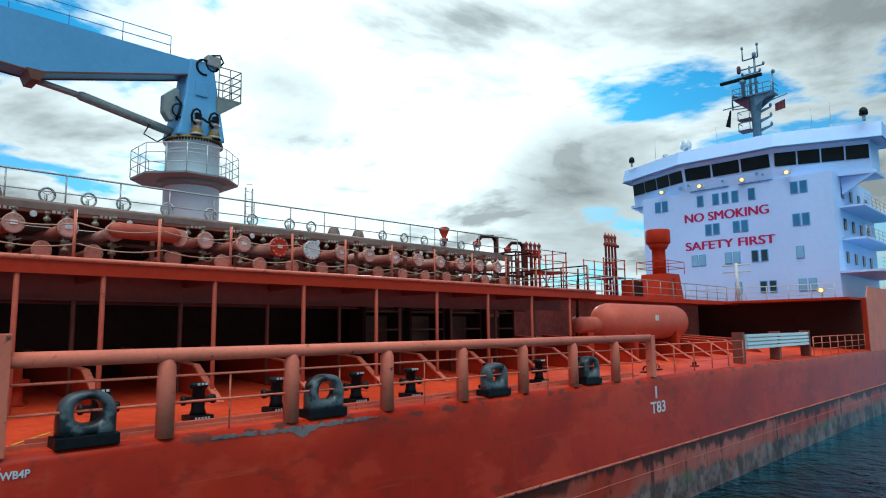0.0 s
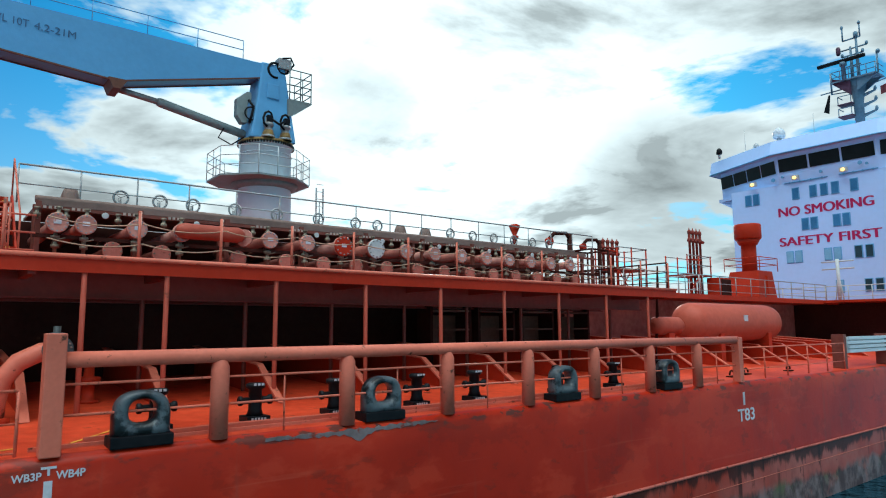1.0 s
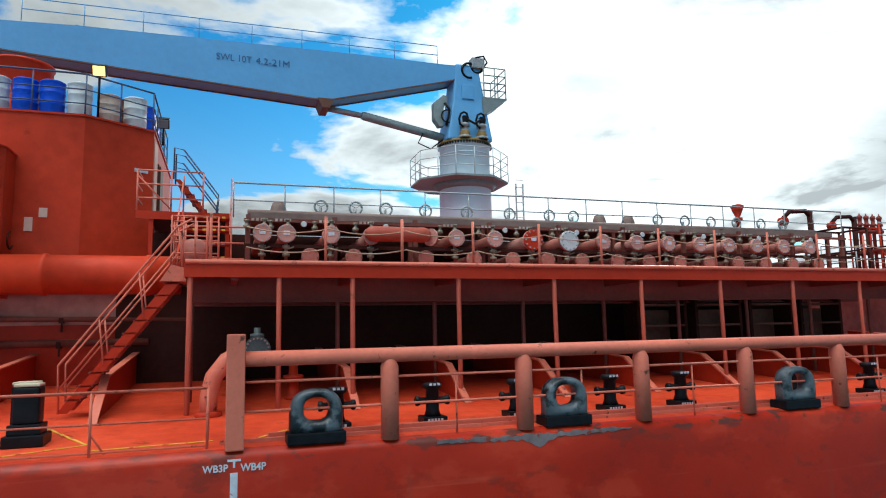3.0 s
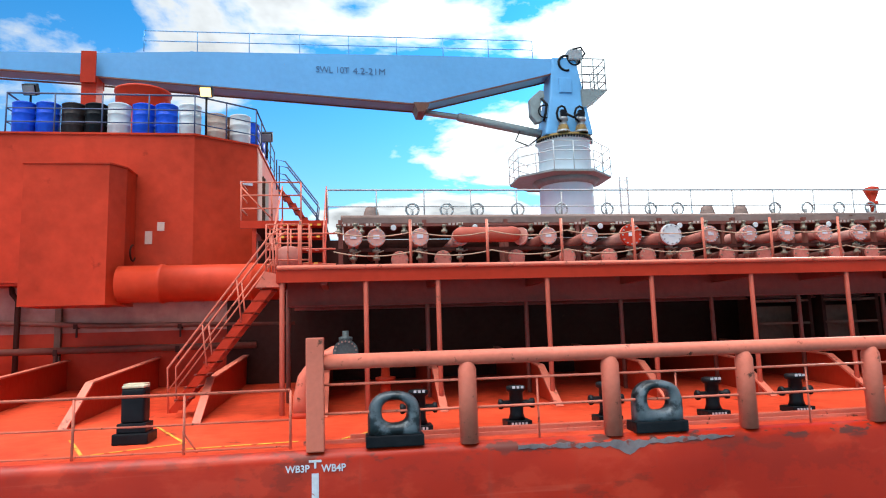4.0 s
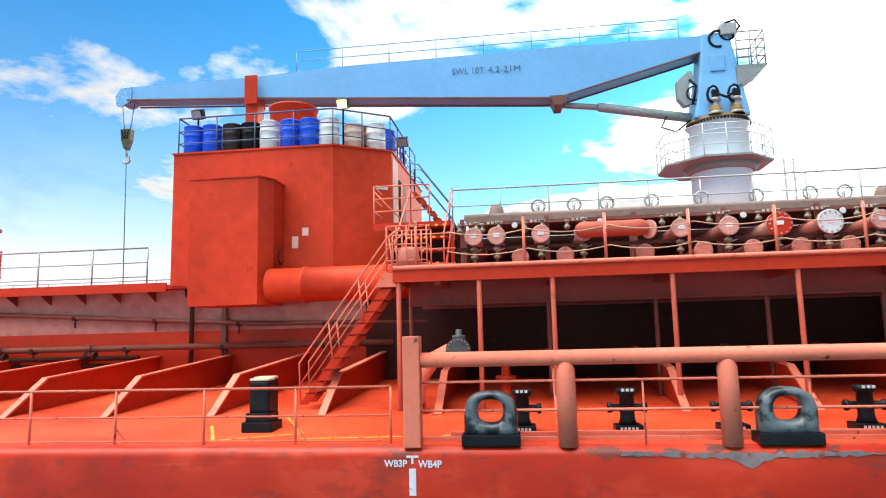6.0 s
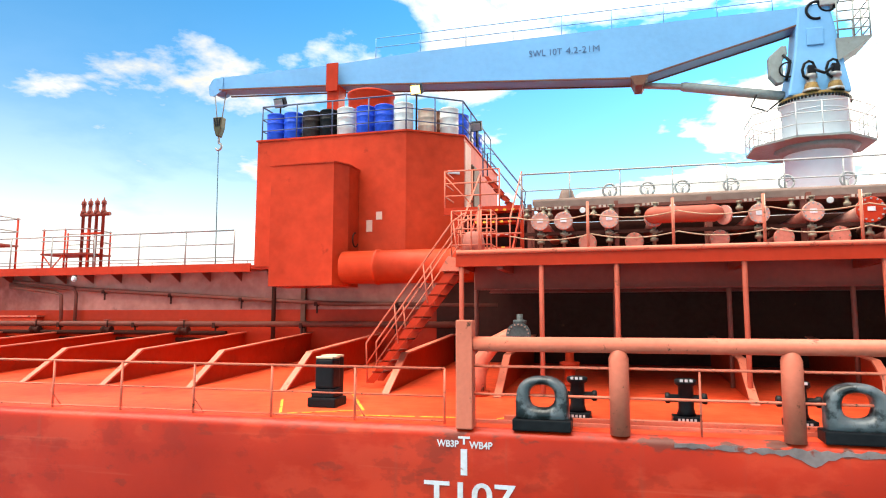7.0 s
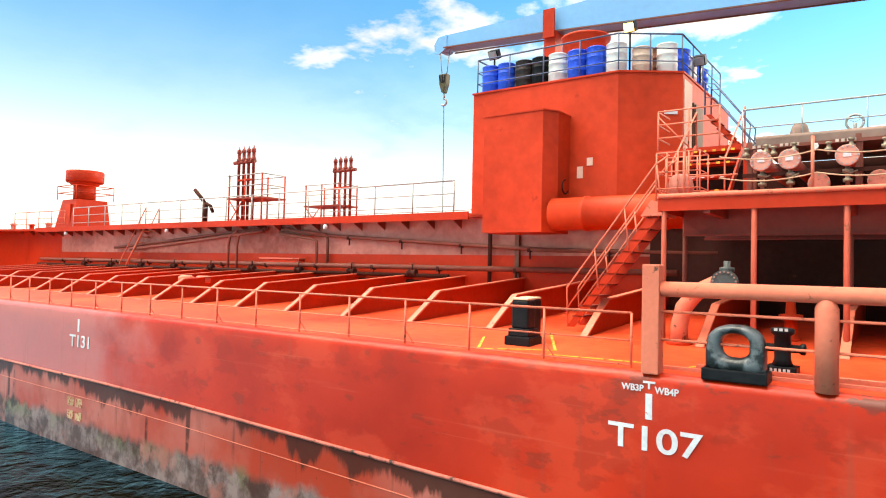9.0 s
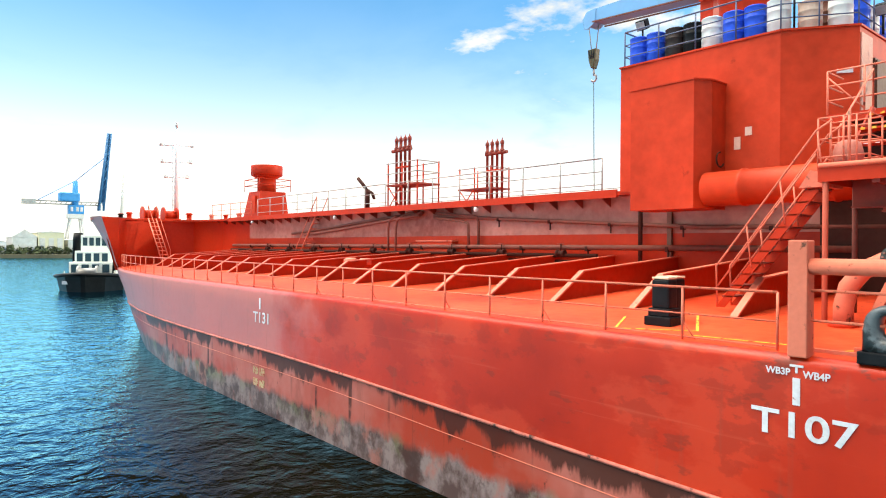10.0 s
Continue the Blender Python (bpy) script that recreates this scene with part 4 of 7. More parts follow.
part("pedestal", lathe(BM(), (CX, CY, PZ), (CX, CY, 8.88), ((0, 1.03), (.68, 1.03), (.69, 1.015), (.985, .99), (.99, 1.07), (1, 1.07)), 28), WHITE, crane, "white round pedestal with weld seams")
part("slew_ring", lathe(BM(), (CX, CY, 8.86), (CX, CY, 9.0), ((0, 1.10), (1, 1.06)), 28), GOLD, crane, "greasy yellow slewing ring")
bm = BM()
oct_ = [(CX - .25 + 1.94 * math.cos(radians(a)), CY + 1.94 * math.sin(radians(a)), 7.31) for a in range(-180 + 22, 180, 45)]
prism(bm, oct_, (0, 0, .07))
part("gallery", bm, WEATHERED_SHADED, crane, "thin weathered grey gallery plate, darkened for underside shade")
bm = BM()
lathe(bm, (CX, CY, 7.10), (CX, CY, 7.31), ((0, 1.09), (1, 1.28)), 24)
part("gallery_cone", bm, WEATHERED_SHADED, crane)
gal = [Vector(p) + Vector((0, 0, .07)) for p in oct_]
for lv in (.35, .7, 1.05):
    part("gallery_rail", pipe(BM(), [p + Vector((0, 0, lv)) for p in gal + gal[:1]], .016, 6), GREY, crane)
gp = mesh_of("gallery_post", rod(BM(), (0, 0, 0), (0, 0, 1.05), .018, 6), GREY)
for a, b in zip(gal, gal[1:] + gal[:1]):
    piece("gallery_post", gp, crane, a)
    piece("gallery_post", gp, crane, a.lerp(b, .5))
part("sheave_block", bevel(box(BM(), (CX + .2, CY - .62, 12.02), (CX + .75, CY - .2, 12.47)), .05), STEEL, crane)
part("bent_pipe", pipe(BM(), [(CX + .6, CY - .55, 11.95), (CX + .85, CY - .6, 12.3), (CX + .7, CY - .6, 12.55), (CX + .35, CY - .6, 12.45)], .04, 6), BLACK, crane)
part("weld_band", lathe(BM(), (CX, CY, 8.47), (CX, CY, 8.49), ((0, 1.02), (1, 1.02)), 28), WHITE, crane)
part("pedestal_ladder", box(BM(), (CX + 1.75, CY - .95, PZ), (CX + 1.8, CY - .9, 7.3)), GREY, crane)
part("pedestal_ladder", box(BM(), (CX + 2.05, CY - .95, PZ), (CX + 2.1, CY - .9, 7.3)), GREY, crane)
for k in range(15):
    part("ladder_rung", rod(BM(), (CX + 1.78, CY - .93, PZ + .3 + k * .3), (CX + 2.08, CY - .93, PZ + .3 + k * .3), .015, 5), GREY, crane)
# turning house
bm = BM()
lo = [(CX - .95, CY - .75), (CX + .95, CY - .75), (CX + .95, CY + .75), (CX - .95, CY + .75)]
hi = [(CX - .45, CY - .5), (CX + .5, CY - .5), (CX + .5, CY + .5), (CX - .45, CY + .5)]
v0 = [bm.verts.new((x, y, 8.99)) for x, y in lo]
v1 = [bm.verts.new((x, y, 10.62)) for x, y in [(CX - .62, CY - .55), (CX + .75, CY - .55), (CX + .75, CY + .55), (CX - .62, CY + .55)]]
v2 = [bm.verts.new((x, y, 12.17)) for x, y in hi]
bm.faces.new(v0[::-1])
bm.faces.new(v2)
for p, q in ((v0, v1), (v1, v2)):
    for i in range(4):
        bm.faces.new((p[i], p[(i + 1) % 4], q[(i + 1) % 4], q[i]))
bevel(bm, .08, 2)
part("house", bm, CRANE, crane)
for dx in (-.28, .42):
    part("slew_motor", lathe(BM(), (CX + dx, CY - .85, 8.99), (CX + dx, CY - .85, 9.85), ((0, .26), (.12, .26), (.14, .17), (.3, .2), (.32, .15), (.55, .15), (.57, .2), (.7, .2), (.72, .12), (1, .1)), 14), STEEL, crane)
    part("hose", pipe(BM(), [(CX + dx - .10, CY - 1.0, 9.40), (CX + dx - .24, CY - 1.0, 9.52), (CX + dx - .27, CY - 1.0, 9.72), (CX + dx - .20, CY - 1.0, 9.93), (CX + dx - .06, CY - .97, 10.02), (CX + dx + .06, CY - .95, 9.98), (CX + dx + .14, CY - .9, 9.80), (CX + dx + .1, CY - .9, 9.52)], .045, 6), BLACK, crane)
    part("junction", bevel(box(BM(), (CX + dx - .1, CY - 1.02, 9.60), (CX + dx + .12, CY - .8, 9.88)), .03), BLACK, crane)
    part("grease", lathe(BM(), (CX + dx, CY - .86, 8.99), (CX + dx, CY - .86, 9.30), ((0, .26), (.5, .22), (1, .18)), 12), GOLD, crane, "greasy yellow brown motor foot")
part("hose", pipe(BM(), [(CX - .2, CY - 1.0, 9.72), (CX + .08, CY - 1.05, 9.56), (CX + .35, CY - 1.0, 9.75)], .05, 6), BLACK, crane)
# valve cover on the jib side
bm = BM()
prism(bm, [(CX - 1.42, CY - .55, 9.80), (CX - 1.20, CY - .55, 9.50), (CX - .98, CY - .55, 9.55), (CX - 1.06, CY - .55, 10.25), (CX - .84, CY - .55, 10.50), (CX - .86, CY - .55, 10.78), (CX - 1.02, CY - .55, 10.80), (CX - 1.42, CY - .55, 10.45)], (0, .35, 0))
part("side_cover", bevel(bm, .04, 2), WEATHERED_SHADED, crane, "weathered grey valve cover")
part("cover_bracket", box(BM(), (CX - 1.1, CY - .5, 9.6), (CX - .6, CY - .3, 9.72)), CRANE, crane)
part("hose", pipe(BM(), [(CX - 1.0, CY - .6, 10.45), (CX - .80, CY - .62, 10.2), (CX - .86, CY - .62, 9.85), (CX - .95, CY - .6, 9.55)], .05, 6), BLACK, crane)
part("cable_loop", pipe(BM(), arc((CX - .88, CY - .62, 9.92), .25, 60, 290, 12), .03, 6), BLACK, crane)
part("head_sheave", pipe(BM(), arc((CX + .1, CY - .52, 11.92), .3, 60, 290, 14), .05, 6), BLACK, crane)
part("head_sheave", pipe(BM(), arc((CX + .45, CY - .5, 12.12), .26, 0, 360, 18), .04, 6), BLACK, crane)
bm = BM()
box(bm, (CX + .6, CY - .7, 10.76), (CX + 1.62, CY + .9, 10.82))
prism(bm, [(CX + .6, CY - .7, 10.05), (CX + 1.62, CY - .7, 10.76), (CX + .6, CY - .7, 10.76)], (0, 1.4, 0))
part("cab_platform", bm, WEATHERED_SHADED, crane, "weathered grey cantilevered platform, darkened for underside shade")
cp = [Vector(p) for p in ((CX + .65, CY - .68, 10.81), (CX + 1.59, CY - .68, 10.81), (CX + 1.59, CY + .88, 10.81), (CX + .65, CY + .88, 10.81))]
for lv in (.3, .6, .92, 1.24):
    part("cab_rail", pipe(BM(), [p + Vector((0, 0, lv)) for p in cp], .025, 6), WEATHERED_SHADED, crane)
cpost = mesh_of("cab_post", rod(BM(), (0, 0, 0), (0, 0, 1.24), .025, 6), WEATHERED_SHADED)
for p in (cp[0], cp[0].lerp(cp[1], .5), cp[1], cp[1].lerp(cp[2], .5), cp[2]):
    piece("cab_post", cpost, crane, p)


teeth = mesh_of("ring_tooth", box(BM(), (-.03, -.02, -.05), (.03, .02, .05)), BLACK)
for k in range(30):
    q = radians(-175 + k * 170 / 29)
    ob = piece("ring_tooth", teeth, crane, (CX + 1.09 * math.cos(q), CY + 1.09 * math.sin(q), 8.85))
    ob.rotation_euler = (0, 0, q + math.pi / 2)
part("house_hatch", bevel(box(BM(), (CX - .25, CY - .60, 10.7), (CX + .25, CY - .50, 11.3)), .03), CRANE, crane)


def jib_y(x):
    return CY + (13.0 - CY) * (CX - x) / (CX + 13.4)


JIB = ((8.55, 12.12, 11.58), (7.9, 12.09, 11.38), (3.2, 12.0, 10.10), (2.6, 11.98, 10.12), (-4.9, 11.74, 10.52), (-8.4, 11.56, 10.72), (-13.1, 11.44, 10.90))
bm = BM()
rows = []
for x, zt, zb in JIB:
    h = .42 if x > -8 else .32
    rows.append([bm.verts.new((x, jib_y(x) + dy, z)) for dy, z in ((-h, zb), (-h, zt), (h, zt), (h, zb))])
for a, b in zip(rows, rows[1:]):
    for i in range(4):
        bm.faces.new((a[i], a[(i + 1) % 4], b[(i + 1) % 4], b[i]))
bm.faces.new(rows[0])
bm.faces.new(rows[-1][::-1])
jib = part("jib", bm, CRANE, crane, "long white tapering box jib")
for (x0, t0, b0), (x1, t1, b1) in zip(JIB, JIB[1:]):
    for dy in (-.46, .40):
        bm = prism(BM(), [(x0, jib_y(x0) + dy, b0 - .04), (x1, jib_y(x1) + dy, b1 - .04), (x1, jib_y(x1) + dy, b1 + .01), (x0, jib_y(x0) + dy, b0 + .01)], (0, .06, 0))
        part("lower_chord", bm, BROWN, jib, "rust brown lower flange edge")
bm = BM()
x = -13.3
lathe(bm, (x, jib_y(x) - .3, 11.12), (x, jib_y(x) + .3, 11.12), ((0, .3), (.05, .36), (.95, .36), (1, .3)), 18)
part("tip_sheave", bm, CRANE, jib)
bm = BM()
prism(bm, [(-13.0, jib_y(x) - .34, 11.45), (-13.45, jib_y(x) - .34, 11.4), (-13.66, jib_y(x) - .34, 11.1), (-13.6, jib_y(x) - .34, 10.72), (-13.4, jib_y(x) - .34, 10.66), (-13.0, jib_y(x) - .34, 10.9)], (0, .06, 0))
part("tip_plate", bm, CRANE, jib)
bm = BM()
prism(bm, [(2.9, jib_y(3) - .5, 10.15), (3.5, jib_y(3) - .5, 10.15), (3.3, jib_y(3) - .5, 9.8), (3.05, jib_y(3) - .5, 9.8)], (0, 1.0, 0))
part("ram_lug", bm, BROWN, jib)
for x in (-5.0, 3.2):
    part("lifting_lug", lathe(BM(), (x, jib_y(x) - .03, 11.93 + (.09 if x > 0 else -.16)), (x, jib_y(x) + .03, 11.93 + (.09 if x > 0 else -.16)), ((0, .16), (1, .16)), 12), CRANE, jib)
part("ram_cylinder", lathe(BM(), (7.95, jib_y(8), 9.2), (4.6, jib_y(4.6), 9.8), ((0, .13), (.03, .165), (.97, .165), (1, .13)), 16), WEATHERED_SHADED, crane, "weathered grey ram cylinder")
part("ram_rod", lathe(BM(), (4.7, jib_y(4.6), 9.78), (3.2, jib_y(3.2), 9.95), ((0, .11), (1, .11)), 12), STEEL, crane)
part("ram_hose", pipe(BM(), [(7.0, jib_y(7) - .2, 9.25), (6.8, jib_y(7) - .22, 8.85), (7.3, jib_y(7) - .22, 8.65), (7.8, jib_y(7) - .2, 9.05)], .03, 6), BLACK, crane)
# catwalk rail on the jib
for lv, y_off in ((.75, -.38), (.38, -.38)):
    pts = [(x, jib_y(x) + y_off, 11.74 + (x + 5) * .026 + lv) for x in (-6.5, -2, 2, 5, 7.6)]
    part("catwalk_rail", pipe(BM(), pts, .018, 6), CRANE, jib)
cw = mesh_of("catwalk_post", rod(BM(), (0, 0, 0), (0, 0, .76), .016, 6), CRANE)
for i in range(9):
    x = -6.5 + i * 14.1 / 8
    piece("catwalk_post", cw, jib, (x, jib_y(x) - .38, 11.72 + (x + 5) * .026))
for words_, x, wide_ in (("SWL 10T", .62 - .66, 1.18), ("4.2-21M", .62 + .66, 1.18)):
    lettering("load_lettering", words_, .42, (x, jib_y(x) - .445, 11.16), (90, 0, 2.58), LETTER_DARK, jib, width=wide_, height=.24)
CRANE_DARK = surface("weathered wire", (.05, .10, .12), .5, vary=.2)
hook = thing("crane_hook", (-13.32, 13.0, 8.36), "yellow and black hook block hanging on wires from the jib", "hook")
for dx in (-.2, .2):
    part("wire", rod(BM(), (-13.32 + dx * 1.3, 13.0, 10.9), (-13.32 + dx * .6, 13.0, 9.86), .022, 5), STEEL, hook)
bm = BM()
prism(bm, [(-13.53, 12.85, 9.86), (-13.11, 12.85, 9.86), (-13.15, 12.85, 9.41), (-13.27, 12.85, 9.06), (-13.37, 12.85, 9.06), (-13.49, 12.85, 9.41)], (0, .3, 0))
blk = part("block", bevel(bm, .03), surface("dirty yellow", (.07, .062, .03), .5, vary=.3, grain=8), hook)
bm = BM()
for k in range(3):
    prism(bm, [(-13.51 + k * .14, 12.842, 9.81), (-13.44 + k * .14, 12.842, 9.81), (-13.34 + k * .07, 12.842, 9.46), (-13.40 + k * .07, 12.842, 9.46)], (0, .004, 0))
part("stripe", bm, BLACK, blk)
part("hook", pipe(BM(), [(-13.32, 13.0, 9.08), (-13.32, 13.0, 8.81)] + arc((-13.32, 13.0, 8.66), .14, 90, -150, 10), .045, 8), STEEL, hook)
part("tie_down", rod(BM(), (-13.32, 13.0, 8.56), (-13.24, 13.0, TRUNK_Z), .02, 5), CRANE_DARK, hook, "taut tie-down wire")

# ---- trunk side fittings ----
tri = BM()
prism(tri, [(0, 0, 0), (0, .52, 0), (0, .52, -.34), (0, .08, -.1)], (.03, 0, 0))
knee = mesh_of("trunk_knee", tri, RISER_SHADE)
for i in range(30):
    x = -9.3 - i * 1.14
    ob = new("trunk_knee", knee)
    ob.location = (x, 8.1, TRUNK_Z - .12)
    tagged(ob, "small dark steel knee under the trunk deck edge", "bracket", "trunk knees")
bm = BM()
box(bm, (-40, 7.97, TRUNK_Z - .2), (-8.6, 8.03, TRUNK_Z + .06))
solid("trunk_edge_beam", bm, RED, "red edge beam of the trunk deck", "beam", kind="structure")
bm = BM()
box(bm, (20, 7.97, TRUNK_Z - .2), (47, 8.03, TRUNK_Z + .06))
solid("trunk_edge_beam", bm, RED, "red edge beam of the trunk deck", "beam", kind="structure")


def pipe_run(label, pts, r, mat, clamps):
    root = thing("pipe_run", pts[0], label, "pipe", "deck pipes")
    part("tube", pipe(BM(), pts, r, 10), mat, root)
    for p in clamps:
        bm = BM()
        box(bm, (p[0] - .05, p[1] - r * 1.2, p[2] - r * 1.4), (p[0] + .05, p[1] + r * 1.2, p[2] + r * .4))
        part("clamp", bm, DARKRED, root)
        part("hanger", box(BM(), (p[0] - .02, p[1], p[2] - .32), (p[0] + .02, p[1] + .04, p[2])), DARKRED, root)
    return root


pipe_run("long brown deck pipe along the trunk wall", [(-40, 8.35, 1.5), (-2, 8.35, 1.5)], .09, PIPE_BROWN, [(-4 - 3.0 * i, 8.35, 1.5) for i in range(12)])
pipe_run("sloping brown pipe along the trunk wall", [(-1, 8.5, 2.05), (-6, 8.5, 2.12), (-14.4, 8.5, 2.6), (-18.4, 8.5, 2.85)], .07, PIPE_BROWN, [(x, 8.5, z) for x, z in ((-4, 2.09), (-6.6, 2.15), (-9.2, 2.3), (-11.8, 2.45), (-14.4, 2.6))])
pipe_run("brown pipe with a drop to the deck pipe", [(-18.2, 8.45, 2.95), (-15.9, 8.45, 2.75), (-15.6, 8.45, 2.7), (-15.5, 8.45, 2.5), (-15.5, 8.45, 1.5)], .06, PIPE_BROWN, [])
pipe_run("brown pipe with a drop to the deck pipe", [(-18.2, 8.33, 2.75), (-16.3, 8.33, 2.55), (-16.0, 8.33, 2.45), (-15.95, 8.33, 1.5)], .06, PIPE_BROWN, [])
pipe_run("sloping brown pipes leading forward", [(-19.2, 8.3, 2.9), (-21.6, 8.3, 2.7), (-25.9, 8.3, 2.35), (-29.7, 8.3, 2.1)], .075, PIPE_BROWN, [])
pipe_run("sloping brown pipes leading forward", [(-19.2, 8.48, 3.0), (-22, 8.48, 2.85), (-26.8, 8.48, 2.5), (-31.6, 8.48, 2.2)], .075, PIPE_BROWN, [])
for x in (-20.9, -21.5):
    pipe_run("bent brown pipe down the trunk wall", [(x + .6, 8.25, 2.9), (x + .1, 8.25, 2.7), (x, 8.25, 2.3), (x, 8.25, .45)], .055, PIPE_BROWN, [])


def vent_head(x, y, z, tall=0.02, wide=1.04, neck=.61, deep=.7):
    root = thing("vent_tower", (x, y, z), "red vent tower with tapered base and wide round head", "vent", "vent towers")
    bm = BM()
    a = [bm.verts.new((x + dx, y + dy, z)) for dx, dy in ((-1.25, -1.1), (1.05, -1.1), (1.05, 1.1), (-1.25, 1.1))]
    b = [bm.verts.new((x + dx, y + dy, z + 1.75)) for dx, dy in ((-.75, -.9), (.95, -.9), (.95, .9), (-.75, .9))]
    bm.faces.new(a[::-1])
    bm.faces.new(b)
    for i in range(4):
        bm.faces.new((a[i], a[(i + 1) % 4], b[(i + 1) % 4], b[i]))
    part("base", bm, RED, root)
    part("neck", lathe(BM(), (x, y, z + 1.75), (x, y, z + 2.85 + tall), ((0, neck), (.55, neck), (.8, neck), (.82, max(neck, wide * .68)), (1, wide - .08)), 20), RED, root)
    part("head", lathe(BM(), (x, y, z + 2.8 + tall), (x, y, z + 2.8 + deep + tall), ((0, wide - .07), (.1, wide), (.93, wide), (1, wide - .04)), 24), RED, root)
    bm = BM()
    box(bm, (x - .05, y - 1.08, z + .3), (x + .6, y - .9, z + 1.45))
    part("door", bm, CASING, root)
    ps = [Vector((x + dx, y + dy, z + 1.75)) for dx, dy in ((-1.0, -1.1), (1.3, -1.1), (1.3, 1.1), (-1.0, 1.1))]
    for lv in (.4, .8):
        part("gallery_rail", pipe(BM(), [p + Vector((0, 0, lv)) for p in ps + ps[:1]], .025, 6), RED, root)
    gp_ = mesh_of("gallery_post", rod(BM(), (0, 0, 0), (0, 0, .8), .025, 6), RED)
    for p in ps:
        piece("gallery_post", gp_, root, p)
    return root


vent_head(-37.5, 9.6, TRUNK_Z)
vent_head(38.6, 9.7, TRUNK_Z, 0.95, .79, .44, .95)


def riser_bank(x, y, z, dirn, top=3.75):
    """Four vent risers with pressure valves beside a small grating platform."""
    root = thing("vent_riser_bank", (x, y, z), "bank of four red vent risers with valves and grating platform", "vent pipes", "vent riser banks")
    for k in range(4):
        xx = x + k * .36 * dirn
        part("riser", lathe(BM(), (xx, y, z), (xx, y, z + top), ((0, .07), (.80, .07), (.81, .12), (.84, .12), (.85, .08), (.91, .08), (.92, .11), (.955, .1), (.97, .04), (1, .015)), 10), RISER_SHADE, root)
    part("header", rod(BM(), (x - .35 * dirn, y, z + top - .75), (x + 1.2 * dirn, y, z + top - .75), .09, 8), RISER_SHADE, root)
    for lv in (1.15, 2.1):
        bm = BM()
        box(bm, (min(x, x + 1.1 * dirn), y - .08, z + lv), (max(x, x + 1.1 * dirn), y + .08, z + lv + .08))
        part("tie_bar", bm, RED, root)
    x0, x1 = sorted((x + 0.1 * dirn, x + 2.6 * dirn))
    bm = BM()
    box(bm, (x0, y - .7, z + 1.15), (x1, y + .7, z + 1.22))
    part("grating", bm, RISER_SHADE, root)
    for xx in (x0 + .1, (x0 + x1) / 2, x1 - .05):
        for yy in (y - .65, y + .65):
            part("platform_leg", rod(BM(), (xx, yy, z), (xx, yy, z + 2.3), .04, 6), RED, root)
    for lv in (1.75, 2.25):
        part("platform_rail", pipe(BM(), [(x0, y - .68, z + lv), (x1, y - .68, z + lv), (x1, y + .68, z + lv), (x0, y + .68, z + lv)], .025, 6), STEEL, root)
    part("brace", rod(BM(), (x0 + .1, y - .66, z), (x0 + 1.2, y - .66, z + 1.15), .03, 6), RED, root)
    part("brace", rod(BM(), (x0 + 1.2, y - .66, z), (x0 + .1, y - .66, z + 1.15), .03, 6), RED, root)
    return root


bank = riser_bank(-23.0, 9.8, TRUNK_Z, 1)
riser_bank(-19.7, 14.0, TRUNK_Z, -1)
riser_bank(24.4, 9.8, TRUNK_Z, 1, 2.75)
riser_bank(33.2, 9.8, TRUNK_Z, -1, 3.95)
railing("trunk_railing", [(-9.4, 8.3, TRUNK_Z), (-36, 8.3, TRUNK_Z)], 1.15, "grey pipe railing along the trunk deck", STEEL, .025, .02, (1.0, .62, .25), 1.75)
railing("trunk_railing", [(20.5, 8.3, TRUNK_Z), (46, 8.3, TRUNK_Z)], 1.1, "pale pipe railing along the aft trunk deck", STEEL, .025, .02, (1.0, .62, .25), 1.75)
railing("trunk_railing", [(-9.4, 17.7, TRUNK_Z), (-36, 17.7, TRUNK_Z)], 1.15, "grey pipe railing along the far trunk deck edge", STEEL, .025, .02, (1.0, .62, .25), 1.75)

# ---- hull markings ----
MY = -0.012


def bar(x0, x1, z0, z1, y=MY):
    return box(BM(), (x0, y, z0), (x1, y + .018, z1))


for x0, code, wide in ((0.0, "T107", 1.40), (18.24, "T83", 1.0), (T131_X, "T131", 1.2)):
    mk_ = thing("draught_mark", (x0, 0, -.8), "white painted frame mark " + code + " on the red hull", "marking", "hull frame marks")
    part("upright", bar(x0 - .05, x0 + .05, -.69, -.31), MARK, mk_)
    lettering("frame_number", code, .45, (x0 + .08, MY, -1.16), (90, 0, 0), MARK, mk_, width=wide, height=.37, bold=.014)
mk_ = thing("tank_mark", (0, 0, -.2), "white tank lettering WB3P and WB4P beside a small T", "marking")
part("t_bar", bar(-.09, .09, -.155, -.125), MARK, mk_)
part("t_stem", bar(-.015, .015, -.24, -.155), MARK, mk_)
lettering("tank_name", "WB3P", .15, (-.25, MY, -.285), (90, 0, 0), MARK, mk_, width=.34, height=.10, bold=.02)
lettering("tank_name", "WB4P", .15, (.26, MY, -.295), (90, 0, 0), MARK, mk_, width=.35, height=.105, bold=.02)
mk_ = thing("bow_mark", (T131_X, 0, -2.9), "faded yellow stencil blocks below the rubbing bar", "marking")
for k in range(4):
    part("block", bar(T131_X - .5 + (k % 2) * .5, T131_X - .12 + (k % 2) * .5, -2.95 - (k // 2) * .4, -2.7 - (k // 2) * .4), surface("faded stencil", (.36, .24, .12), .6, vary=.4, grain=10, rust=1.15, rust_col=(.30, .05, .03)), mk_)
# grey scuffed strip of bare steel on the gunwale
rnd_ = random.Random(5)
xs_ = [3.0 + 3.5 * i / 44 for i in range(45)]
upper_ = [(x, -.008, -.085 + rnd_.uniform(-.025, .02)) for x in xs_]
